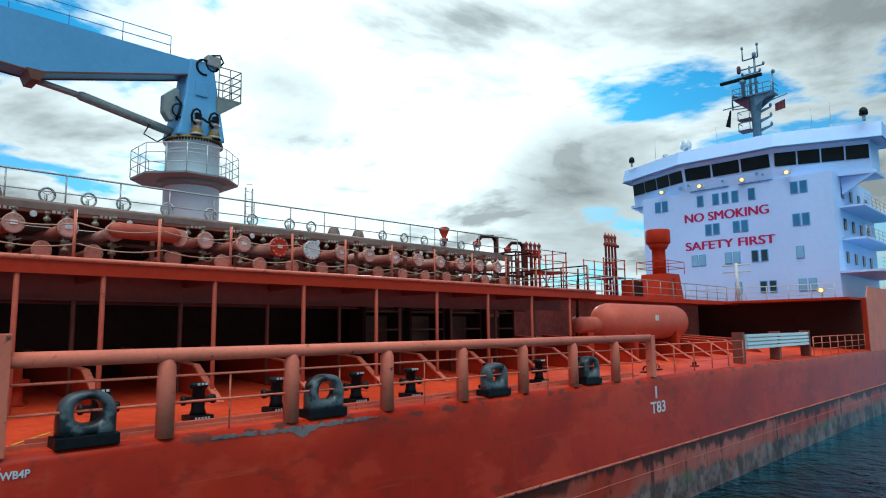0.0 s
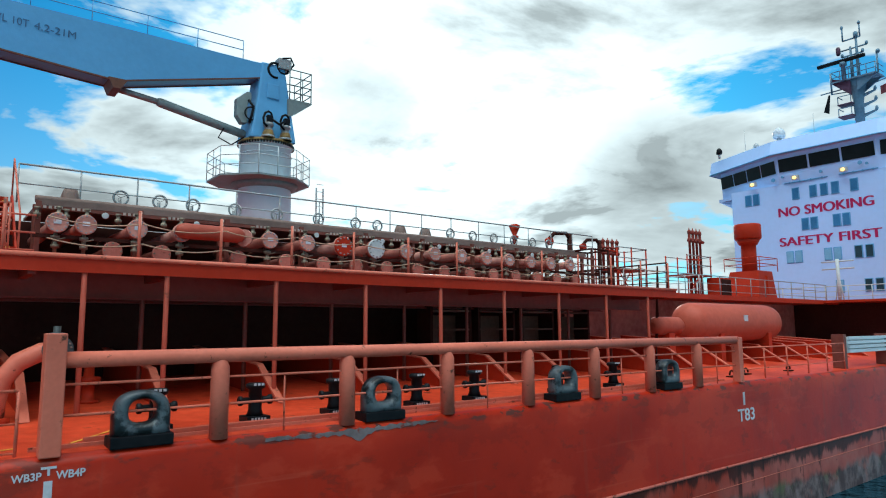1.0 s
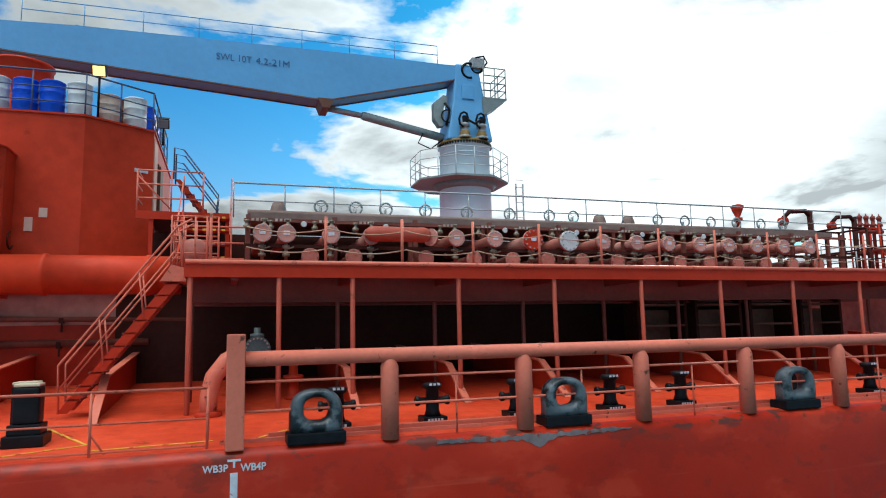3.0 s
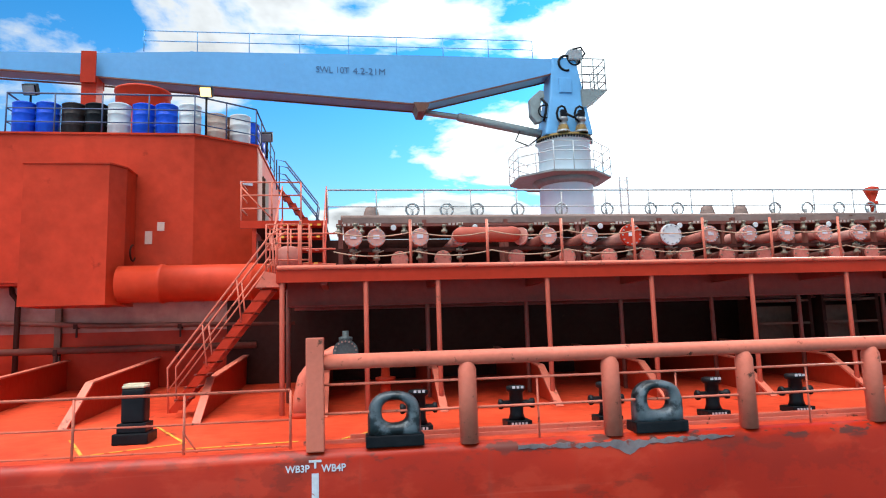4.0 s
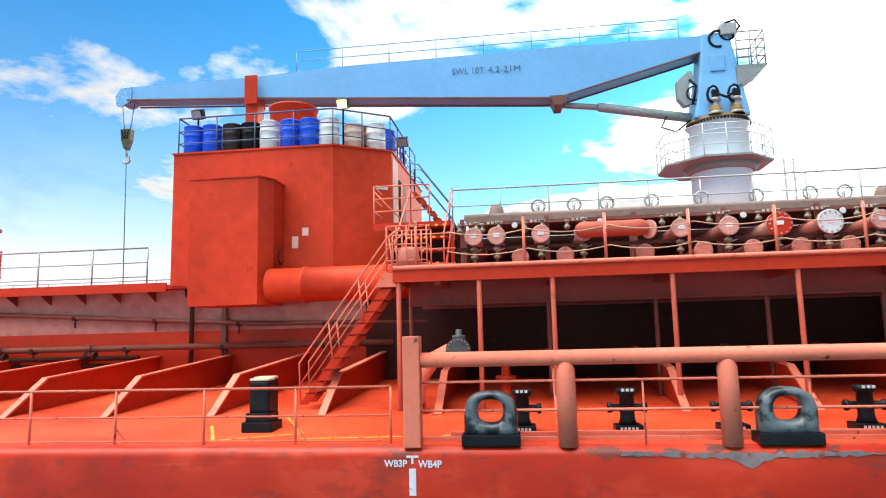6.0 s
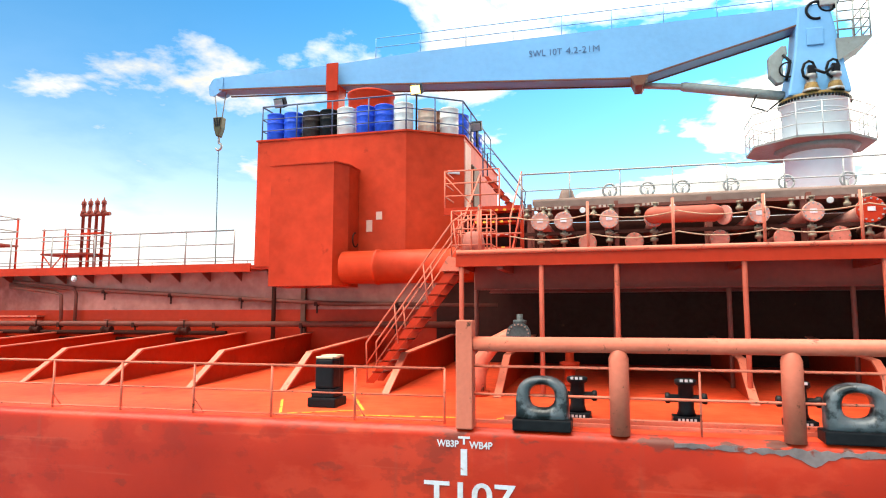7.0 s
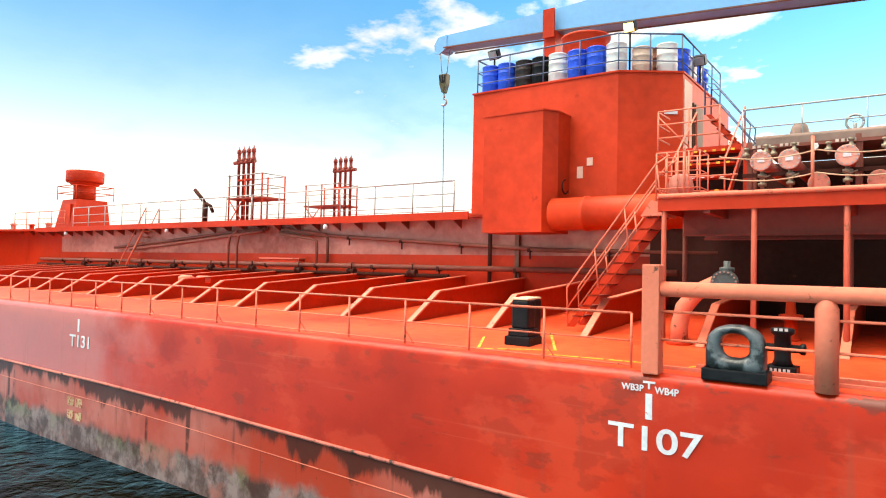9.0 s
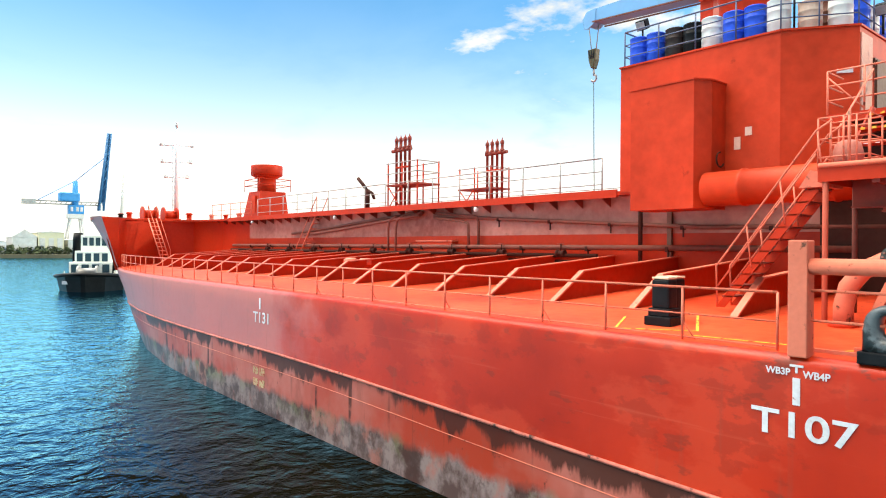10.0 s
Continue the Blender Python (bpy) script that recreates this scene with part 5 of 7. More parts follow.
lower_ = [(x, -.008, -.12 - .05 * math.sin(math.pi * (x - 3) / 3.5) - .12 * max(0, 1 - abs(x - 4.75) / .3) + rnd_.uniform(-.02, .02)) for x in xs_]
bm = prism(BM(), upper_ + lower_[::-1], (0, .012, 0))
solid("scraped_patch", bm, surface("bare scraped steel", (.17, .125, .12), .6, vary=.4, grain=6, rust=.8, rust_col=(.22, .04, .025)), "bare grey scraped patch on the gunwale edge", "worn patch", kind="structure")

# ---- deck paint lines and small deck gear ----
def stripe(x0, y0, x1, y1, w=.05):
    d = Vector((x1 - x0, y1 - y0, 0)).normalized()
    n = Vector((-d.y, d.x, 0)) * w / 2
    ps = [Vector((x0, y0, 0)) + n, Vector((x1, y1, 0)) + n, Vector((x1, y1, 0)) - n, Vector((x0, y0, 0)) - n]
    return prism(BM(), [(p.x, p.y, .055 * (p.y - .16) + .004) for p in ps], (0, 0, .006))


lines = thing("deck_lines", (0, 1, .06), "worn yellow safety lines painted on the deck", "marking")
for seg in ((-4.0, 1.75, -3.35, .5), (-3.0, 2.8, -2.05, 1.05), (-2.05, 1.05, -3.35, .5), (.35, .75, 1.2, 1.6), (-.3, .75, -2.0, .62)):
    part("line", stripe(*seg), LINE_YELLOW, lines)
for y, high, x0 in ((.46, .05, -.2), (.66, .085, .5), (.9, .05, 2.2)):
    gut = thing("gutter_bar", (x0, y, deck_z(y)), "long flat salmon gutter bar welded along the deck edge", "gutter bar", "gutter bars")
    part("bar", bevel(box(BM(), (x0, y - .012, deck_z(y) - .03), (18.0, y + .012, deck_z(y) + high)), .004, 1), RAIL, gut)
    part("toe", box(BM(), (x0, y + .012, deck_z(y) - .03), (18.0, y + .07, deck_z(y) + .012)), RAIL, gut)
elbow = thing("filling_pipe", (-.35, 3.0, .15), "bent salmon filling pipe with a grey valve on its end", "pipe")
part("bend", pipe(BM(), [(-.42, 3.0, .12), (-.42, 3.0, .5), (-.34, 3.0, .85), (-.12, 3.0, 1.14), (.2, 3.0, 1.3), (.5, 3.0, 1.33)], .16, 14), RAIL, elbow)
VALVE_DARK = surface("dark valve grey", (.045, .05, .048), .45, vary=.5, grain=14, rust=.3)
valve_body = part("valve", lathe(BM(), (.42, 3.0, 1.15), (.42, 3.0, 1.74), ((0, .1), (.1, .2), (.42, .2), (.46, .13), (.6, .09), (.66, .09), (.68, .13), (.80, .13), (.82, .06), (1, .06)), 18), VALVE_DARK, elbow, "dark grey valve body")
for k in range(9):
    q = radians(20 * k + 10)
    part("bolt", rod(BM(), (.42 + .2 * math.cos(q), 2.80, 1.34 + .2 * math.sin(q)), (.42 + .2 * math.cos(q), 2.76, 1.34 + .2 * math.sin(q)), .018, 6), TRAY, valve_body)
part("flange", lathe(BM(), (.42, 2.84, 1.34), (.42, 2.79, 1.34), ((0, .24), (1, .24)), 20), VALVE_DARK, valve_body)
part("foot", lathe(BM(), (-.42, 3.0, .1), (-.42, 3.0, .24), ((0, .24), (1, .24)), 16), RED, elbow)
for x, y in ((1.25, 4.6),):
    v = thing("deck_valve", (x, y, deck_z(y)), "squat red deck valve under the platform", "valve", "deck valves")
    part("body", lathe(BM(), (x, y, deck_z(y) - .02), (x, y, deck_z(y) + .85), ((0, .2), (.06, .2), (.08, .12), (.45, .12), (.47, .22), (.58, .22), (.6, .1), (1, .08)), 14), RED, v)
    part("hand_wheel", pipe(BM(), arc((x, y, deck_z(y) + .88), .19, 0, 360, 16, "xy"), .02, 6), GREY, v)
for x in (-19.6, -18.5):
    v = thing("mushroom_vent", (x, 5.0, deck_z(5)), "salmon mushroom vent on a short pipe", "vent", "mushroom vents")
    part("neck", rod(BM(), (x, 5.0, deck_z(5) - .02), (x, 5.0, .8), .12, 10), RED, v)
    part("cap", lathe(BM(), (x, 5.0, .74), (x, 5.0, 1.0), ((0, .3), (.7, .3), (1, .2)), 14), RAIL, v)
hb = thing("valve_box", (-18.2, 8.5, 1.3), "orange valve box on the deck pipe", "box")
part("body", bevel(box(BM(), (-19.4, 8.35, 1.0), (-17.0, 8.85, 1.72)), .03), CASING, hb)
part("lid", box(BM(), (-19.45, 8.3, 1.72), (-16.95, 8.9, 1.77)), RAIL, hb)

# ---- landing and stair at the casing door ----
land = thing("casing_landing", (-1.3, 8.2, PZ), "red steel landing with railings at the casing door", "landing")
part("grating", box(BM(), (-2.05, 7.45, 4.6), (-.1, 10.8, 4.68)), DARKRED, land)
part("edge_beam", box(BM(), (-2.3, 7.4, 4.5), (-.1, 7.45, 4.7)), RED, land)
for x, y in ((-1.95, 7.5), (-.15, 7.5), (-.15, 10.6)):
    part("leg", box(BM(), (x - .05, y - .05, PZ - .02), (x + .05, y + .05, 4.6)), RED, land)
for lv in (.35, .7, 1.05):
    part("rail", pipe(BM(), [(-2.28, 8.4, 4.68 + lv), (-2.28, 7.43, 4.68 + lv), (-.75, 7.43, 4.68 + lv)], .022, 6), RAIL, land)
for x in (-2.28, -1.5, -.75):
    part("rail_post", rod(BM(), (x, 7.43, 4.5), (x, 7.43, 5.73), .024, 6), RAIL, land)
part("brace", rod(BM(), (-2.28, 7.43, 5.6), (-1.5, 7.43, 4.75), .02, 6), RAIL, land)
steps = thing("step_ladder", (-.6, 5.6, PZ), "red step ladder with yellow striped treads", "stair")
for k in range(4):
    z = PZ + .32 + k * .38
    tr = part("tread", box(BM(), (-1.15, 5.0 + k * .5, z), (-.1, 5.4 + k * .5, z + .04)), RED, steps)
    for j in range(5):
        part("stripe", box(BM(), (-1.12 + j * .21, 4.985 + k * .5, z - .005), (-1.04 + j * .21, 4.998 + k * .5, z + .045)), LINE_YELLOW if k in (0, 2, 3) else MARK, tr)
for x in (-1.18, -.07):
    part("stringer", prism(BM(), [(x - .02, 4.9, PZ), (x - .02, 5.15, PZ), (x - .02, 7.1, 4.65), (x - .02, 6.85, 4.65)], (.04, 0, 0)), RED, steps)
    part("handrail", pipe(BM(), [(x, 4.95, PZ), (x, 4.95, 3.95), (x, 6.95, 5.5), (x, 6.95, 4.6)], .02, 6), RAIL, steps)
for z in (3.25, 3.6, 3.95):
    part("guard_bar", rod(BM(), (-1.3, 4.9, z), (.2, 4.9, z), .02, 6), RAIL, steps)
BLUEGREY = bpy.data.materials["blue grey rail"]
up = thing("casing_stair", (-.9, 9.6, 4.7), "short red stair with blue grey handrails at the casing door", "stair")
P0, P1 = Vector((-.5, 9.4, 4.72)), Vector((-1.5, 9.4, 5.98))
for dy in (0, .7):
    o = Vector((0, dy, 0))
    part("stringer", prism(BM(), [P0 + o + Vector((-.07, 0, 0)), P0 + o + Vector((.07, 0, 0)), P1 + o + Vector((.07, 0, 0)), P1 + o + Vector((-.07, 0, 0))], (0, .03, 0)), RED, up)
    for h in (.45, .85):
        part("handrail", pipe(BM(), [P0 + o, P0 + o + Vector((.1, 0, h)), P1 + o + Vector((.15, 0, h)), P1 + o + Vector((-.1, 0, h + .05)), P1 + o + Vector((-.1, 0, 0))], .022, 6), BLUEGREY, up)
for k in range(1, 6):
    p = P0.lerp(P1, k / 6)
    part("tread", box(BM(), (p.x - .12, p.y, p.z - .015), (p.x + .12, p.y + .7, p.z + .015)), RED, up)
# sunlight on the casing's aft side, put in as a paler panel
part("sunlit_panel", box(BM(), (-2.098, 9.06, 4.7), (-2.07, 9.85, 7.0)), FLANGE, casing, "pale salmon panel beside the door, coloured as sunlit casing")
basket = thing("wire_basket", (-.75, 4.3, PZ), "salmon barred basket holding a faded float on the platform edge", "basket")
part("float", lathe(BM(), (-.78, 4.25, PZ + .05), (-.78, 4.25, PZ + .62), ((0, .12), (.12, .22), (.5, .27), (.88, .22), (1, .12)), 16), FLANGE_OLD, basket, "faded pinkish float")
bar_me = mesh_of("bar", rod(BM(), (0, 0, 0), (0, 0, 1.05), .018, 6), RAIL)
for k in range(5):
    for y in (3.95, 4.6):
        piece("bar", bar_me, basket, (-1.2 + k * .22, y, PZ))
for z in (.3, .65, 1.05):
    part("hoop", pipe(BM(), [(-1.2, 3.95, PZ + z), (-.32, 3.95, PZ + z), (-.32, 4.6, PZ + z), (-1.2, 4.6, PZ + z), (-1.2, 3.95, PZ + z)], .016, 6), RAIL, basket)

# ---- aft deck gear ----
tank = thing("pressure_tank", (25.8, 4.4, .8), "large horizontal red cylindrical deck tank on saddles", "tank")
part("shell", lathe(BM(), (22.2, 4.4, 1.85), (29.5, 4.4, 1.85), ((0, .1), (.01, .4), (.03, .62), (.06, .76), (.09, .8), (.91, .8), (.94, .76), (.97, .62), (.99, .4), (1, .1)), 28), TANK, tank)
for x in (24, 28):
    part("saddle", box(BM(), (x - .15, 3.7, .1), (x + .15, 5.1, 1.4)), RED, tank)
part("label", box(BM(), (25.6, 3.58, 1.9), (25.9, 3.62, 2.15)), MARK, tank, "small white label")
small = thing("small_tank", (20.9, 4.2, 1.0), "small horizontal red cylinder tank", "tank")
part("shell", lathe(BM(), (19.95, 4.2, 1.72), (21.7, 4.2, 1.72), ((0, .1), (.05, .28), (.12, .34), (.88, .34), (.95, .28), (1, .1)), 20), TANK, small)
part("saddle", box(BM(), (20.6, 3.95, .15), (21.0, 4.45, 1.45)), RED, small)
gang = thing("accommodation_ladder", (31.2, .5, .2), "stowed white aluminium gangway ladder in a brown frame", "gangway")
for k in range(4):
    part("rung_board", box(BM(), (27.3, .28, .62 + k * .17), (35.8, .36, .74 + k * .17)), WHITE, gang)
part("tread_side", box(BM(), (27.2, .37, .6), (35.9, .8, 1.22)), GREY, gang)
for x in (26.9, 31.4, 36.0):
    part("frame_post", box(BM(), (x - .12, .3, -.02), (x + .12, .75, 1.34)), PIPE_BROWN, gang)
railing("deck_edge_railing", [(36.4, .25, 0), (47.3, .25, 0)], 1.0, "salmon red three-bar deck edge railing", RAIL, .024, .02, (1.0, .66, .33), 1.6)
for k, (x, y) in enumerate(((19.3, .9), (20.6, 1.1), (23.5, 1.0))):
    pe = thing("pad_eye", (x, y, deck_z(y)), "small dark deck pad eye", "pad eye", "pad eyes")
    part("ring", pipe(BM(), arc((x, y, deck_z(y) + .06), .14, 0, 180, 8), .03, 6), DARKRED, pe)
    part("plate", box(BM(), (x - .2, y - .1, deck_z(y) - .02), (x + .2, y + .1, deck_z(y) + .03)), DARKRED, pe)
# brown racks standing in for dark clutter under the platform's aft bays
for k in range(4):
    x = 11.9 + k * 2.0
    sh = thing("equipment_rack", (x, 6.4, deck_z(6.4)), "brown equipment rack under the platform", "rack", "equipment racks")
    for z in (.9, 1.6, 2.2):
        part("shelf", box(BM(), (x - .8, 6.2, z), (x + .8, 6.9, z + .06)), BROWN, sh)
    for dx in (-.8, .8):
        part("upright", box(BM(), (x + dx - .05, 6.2, .3), (x + dx + .05, 6.9, 2.6)), DARKRED, sh)
    part("panel", box(BM(), (x - .7, 6.85, 1.0), (x + .7, 6.92, 2.1)), BROWN, sh)

# rails, ladders and a locker on the step behind the manifold platform
railing("step_railing", [(20.1, 4.2, deck_z(4)), (20.1, 4.0, PZ)], 1.0, "dark red step railing at the platform end", DARKRED, .03, .025, (1.0, .5), 1.0)
railing("platform_end_railing", [(19.8, 3.4, PZ), (19.8, 8.2, PZ)], 1.05, "dark red railing across the platform end", DARKRED, .03, .022, (1.0, .66, .33), 1.2)
railing("trunk_cross_railing", [(21.5, 8.4, TRUNK_Z), (21.5, 16.0, TRUNK_Z)], 1.1, "pale railing across the aft trunk deck", GREY, .03, .022, (1.0, .66, .33), 1.3)
railing("trunk_cross_railing", [(30.5, 8.4, TRUNK_Z), (30.5, 17.0, TRUNK_Z)], 1.1, "pale railing across the aft trunk deck", GREY, .03, .022, (1.0, .66, .33), 1.3)
lk = thing("deck_locker", (33.5, 9.0, TRUNK_Z), "small red deck locker on the aft trunk", "locker")
part("body", bevel(box(BM(), (33.0, 8.6, TRUNK_Z), (34.2, 9.4, TRUNK_Z + 1.1)), .03), RED, lk)
part("door", box(BM(), (33.1, 8.57, TRUNK_Z + .1), (34.1, 8.6, TRUNK_Z + 1.0)), DARKRED, lk)
fr = thing("scaffold_cage", (22.5, 9.0, TRUNK_Z), "dark steel cage beside the vent risers", "cage")
for x in (22.0, 23.2):
    for y in (8.6, 9.8):
        part("upright", rod(BM(), (x, y, TRUNK_Z), (x, y, TRUNK_Z + 1.9), .05, 6), DARKRED, fr)
for z in (.9, 1.9):
    part("hoop", pipe(BM(), [(22.0, 8.6, TRUNK_Z + z), (23.2, 8.6, TRUNK_Z + z), (23.2, 9.8, TRUNK_Z + z), (22.0, 9.8, TRUNK_Z + z), (22.0, 8.6, TRUNK_Z + z)], .045, 6), DARKRED, fr)
# poop deck
PZ2 = 3.35
bm = BM()
ol = [(47.5, .02), (66, .1), (74, 1.4), (80, 3.5), (80, 22.5), (74, 24.6), (66, 25.9), (47.5, 25.98)]
prism(bm, [(x, y, -.1) for x, y in ol], (0, 0, PZ2 + .1))
solid("poop", bm, RED, "raised red poop block at the stern", "deck", kind="structure")
# front wall in near-black brown, the shadow below the poop deck edge
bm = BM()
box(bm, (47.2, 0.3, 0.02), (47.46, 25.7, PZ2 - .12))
solid("wall_poop_front", bm, DARKRED, "poop front bulkhead darkened as the shade below the deck edge", "wall", kind="structure")
bm = BM()
prism(bm, [(47.5, -.02, -.1), (47.5, -.02, PZ2), (48.1, -.02, PZ2 + .75), (66, .02, PZ2 + .75), (66, .02, -.1)], (0, .06, 0))
solid("poop_bulwark", bm, RAIL, "pale red poop bulwark plating", "bulwark", kind="structure")
solid("poop_overhang", box(BM(), (44.6, .25, PZ2 - .16), (47.48, 25.75, PZ2 - .01)), RED, "red poop deck edge overhanging its front bulkhead", "deck", kind="structure")
railing("poop_railing", [(48.5, 2.0, PZ2), (48.5, 24, PZ2)], 1.1, "pale railing across the poop front", GREY, .03, .025, (1.0, .66, .33), 1.5)

# ---- accommodation block and bridge ----
house = thing("accommodation_block", (66, 13, PZ2), "white ship superstructure with a wide navigation bridge", "superstructure")
BX = 60.0
ROOF = 18.8
part("front_block", box(BM(), (BX, 4.3, PZ2 - .05), (74, 21.7, 14.7)), BRIDGE_SHADED, house)
plan = [(BX + .2, 8.95), (BX + .2, 17.05), (BX + 2.6, 24.4), (BX + 6, 24.4), (BX + 6, 1.6), (BX + 2.6, 1.6)]
part("bridge_deck", prism(BM(), [(x, y, 14.45) for x, y in plan], (0, 0, .3)), BRIDGE_SHADED, house)
bm = BM()
lo_ = [(BX, 8.95), (BX, 17.05), (BX + 2.9, 24.1), (BX + 6, 24.1), (BX + 6, 1.9), (BX + 2.9, 1.9)]
v0 = [bm.verts.new((x, y, 14.7)) for x, y in lo_]
v1 = [bm.verts.new((x - (.35 if i in (0, 1, 2, 5) else 0), y, 17.5)) for i, (x, y) in enumerate(lo_)]
for i in range(6):
    bm.faces.new((v0[i], v0[(i + 1) % 6], v1[(i + 1) % 6], v1[i]))
bm.faces.new(v0[::-1])
bm.faces.new(v1)
wheel = part("wheelhouse", bm, BRIDGE_SHADED, house)
bm = BM()
r0 = [(BX - .9, 8.6), (BX - .9, 17.4), (BX + 2.3, 25.1), (BX + 7, 25.1), (BX + 7, .9), (BX + 2.3, .9)]
r1 = [(x + .45 * (1 if x < BX + 5 else 0), y) for x, y in r0]
v0 = [bm.verts.new((x, y, 17.4)) for x, y in r0]
v1 = [bm.verts.new((x, y, ROOF)) for x, y in r1]
for i in range(6):
    bm.faces.new((v0[i], v0[(i + 1) % 6], v1[(i + 1) % 6], v1[i]))
bm.faces.new(v0[::-1])
bm.faces.new(v1)
part("roof_visor", bm, BRIDGE_SHADED, house, "white sloping roof visor, tinted with blue shade")
bm = BM()
for i in range(6):
    a, b = Vector((*r0[i], 17.42)), Vector((*r0[(i + 1) % 6], 17.42))
    rod(bm, a, b, .07, 6)
part("visor_edge", bm, CRANE, house, "blue grey edge strip")
# bridge windows along the three front faces


BRIDGE_GLASS = surface("tinted bridge glass", (.006, .008, .009), .25, vary=.2, bump=0, spec=.15)


def strip(a, b, n, z0, z1, lean):
    a, b = Vector(a), Vector(b)
    nrm = Vector(((b - a).y, -(b - a).x, 0)).normalized()
    if nrm.x > 0:
        nrm = -nrm
    for k in range(n):
        p, q = a.lerp(b, (k + .035) / n), a.lerp(b, (k + .965) / n)
        o0, o1 = nrm * (.05 + lean * (z0 - 14.7) / 2.4), nrm * (.05 + lean * (z1 - 14.7) / 2.4)
        w = part("window", prism(BM(), [p + o0 + Vector((0, 0, z0)), q + o0 + Vector((0, 0, z0)), q + o1 + Vector((0, 0, z1)), p + o1 + Vector((0, 0, z1))], nrm * .02), BRIDGE_GLASS, wheel, "dark tinted bridge window")


strip((BX, 17.0, 0), (BX, 9.0, 0), 3, 15.8, 17.0, .31)
strip((BX + 2.85, 24.0, 0), (BX + .05, 17.15, 0), 4, 15.8, 17.0, .27)
strip((BX + .05, 8.85, 0), (BX + 2.85, 2.0, 0), 4, 15.8, 17.0, .27)
frame_me = mesh_of("window", bevel(box(BM(), (-.06, -.33, -.56), (.06, .33, .56)), .05), CRANE)
pane_me = mesh_of("pane", box(BM(), (-.075, -.25, -.48), (-.055, .25, .48)), GLASS)
blue_pane = mesh_of("pane", box(BM(), (-.075, -.25, -.48), (-.055, .25, .48)), surface("blue window glass", (.05, .17, .33), .2, vary=.2, bump=0, spec=.2))
pale_pane = mesh_of("pane", box(BM(), (-.075, -.25, -.48), (-.055, .25, .48)), surface("pale blue window glass", (.22, .42, .58), .2, vary=.15, bump=0, spec=.2))
for z, ys in ((13.66, (20.05, 19.3, 15.7, 14.2, 13.3, 12.4, 10.9, 7.3, 6.55)), (10.8, (15.05, 14.3, 12.45, 11.7, 7.3, 6.55)), (7.92, (16.55, 15.8, 13.35, 12.6, 10.97, 10.15, 7.2)), (5.08, (12.6, 10.4, 9.6, 7.2, 6.4))):
    for k, y in enumerate(ys):
        w = piece("window", frame_me, house, (BX, y, z))
        dark = z < 8 and 9.5 < y < 11
        pn = new("pane", pane_me if dark else pale_pane if z < 8 else blue_pane)
        pn.parent = w
for words_, mid_, base_, wide_, tall_ in (("NO SMOKING", 13.42, 11.68, 7.75, .84), ("SAFETY FIRST", 13.26, 8.95, 8.2, .8)):
    # the strokes are thickened by laying the word three times, a little apart
    layers = [lettering("safety_lettering", words_, 1, (BX - .02 - .004 * k, mid_ + .045 * (k - 1), base_), (90, 0, -90), LETTER_RED, house, width=wide_, height=tall_) for k in range(3)]
    bm = BM()
    for ob in layers:
        bm.from_mesh(ob.data)
    bm.to_mesh(layers[0].data)
    bm.free()
    for ob in layers[1:]:
        bpy.data.objects.remove(ob)
for y, z, x in ((19.24, 14.95, BX), (15.4, 14.94, BX), (11.43, 14.9, BX), (7.62, 14.92, BX), (4.75, 4.3, 56.5)):
    lm = thing("bulkhead_lamp", (x, y, z), "lit amber bulkhead lamp", "lamp", "bridge front lamps")
    part("bracket", box(BM(), (x - .5, y - .05, z + .05), (x + .02, y + .05, z + .13)), GREY, lm)
    part("hood", box(BM(), (x - .75, y - .3, z - .1), (x - .45, y + .3, z + .26)), GREY, lm)
    part("lens", lathe(BM(), (x - .86, y, z + .05), (x - .75, y, z + .05), ((0, .12), (1, .16)), 12), LAMP_GLOW, lm, "glowing amber lens")
    if x < 60:
        part("pole", rod(BM(), (x - .5, y, PZ2), (x - .5, y, z), .05, 8), GREY, lm)
for y, z, w in ((17.4, 15.15, .5), (16.6, 15.3, .3), (13.3, 15.2, .35), (10.2, 15.35, .45), (9.7, 15.2, .3)):
    ft = thing("deck_speaker", (BX, y, z), "small dark fitting on the bridge front", "loudspeaker", "bridge front fittings")
    part("bracket", box(BM(), (BX - .2, y - .04, z - .04), (BX + .02, y + .04, z + .04)), GREY, ft)
    part("horn", lathe(BM(), (BX - .15, y, z), (BX - .45, y, z), ((0, .06), (.5, .09), (1, w * .4)), 10), CRANE, ft)
for y0, y1, z in ((16.6, 12.9, 14.72), (12.0, 9.0, 14.72)):
    cr = thing("cable_tray", (BX, (y0 + y1) / 2, z), "thin pipe run on the bridge front", "pipe", "bridge front pipes")
    part("run", pipe(BM(), [(BX - .07, y0, z), (BX - .07, y1, z)], .05, 6), CRANE, cr)
    for k in range(4):
        part("clip", box(BM(), (BX - .12, y0 + (y1 - y0) * (k + .5) / 4 - .05, z - .08), (BX + .02, y0 + (y1 - y0) * (k + .5) / 4 + .05, z + .08)), CRANE, cr)
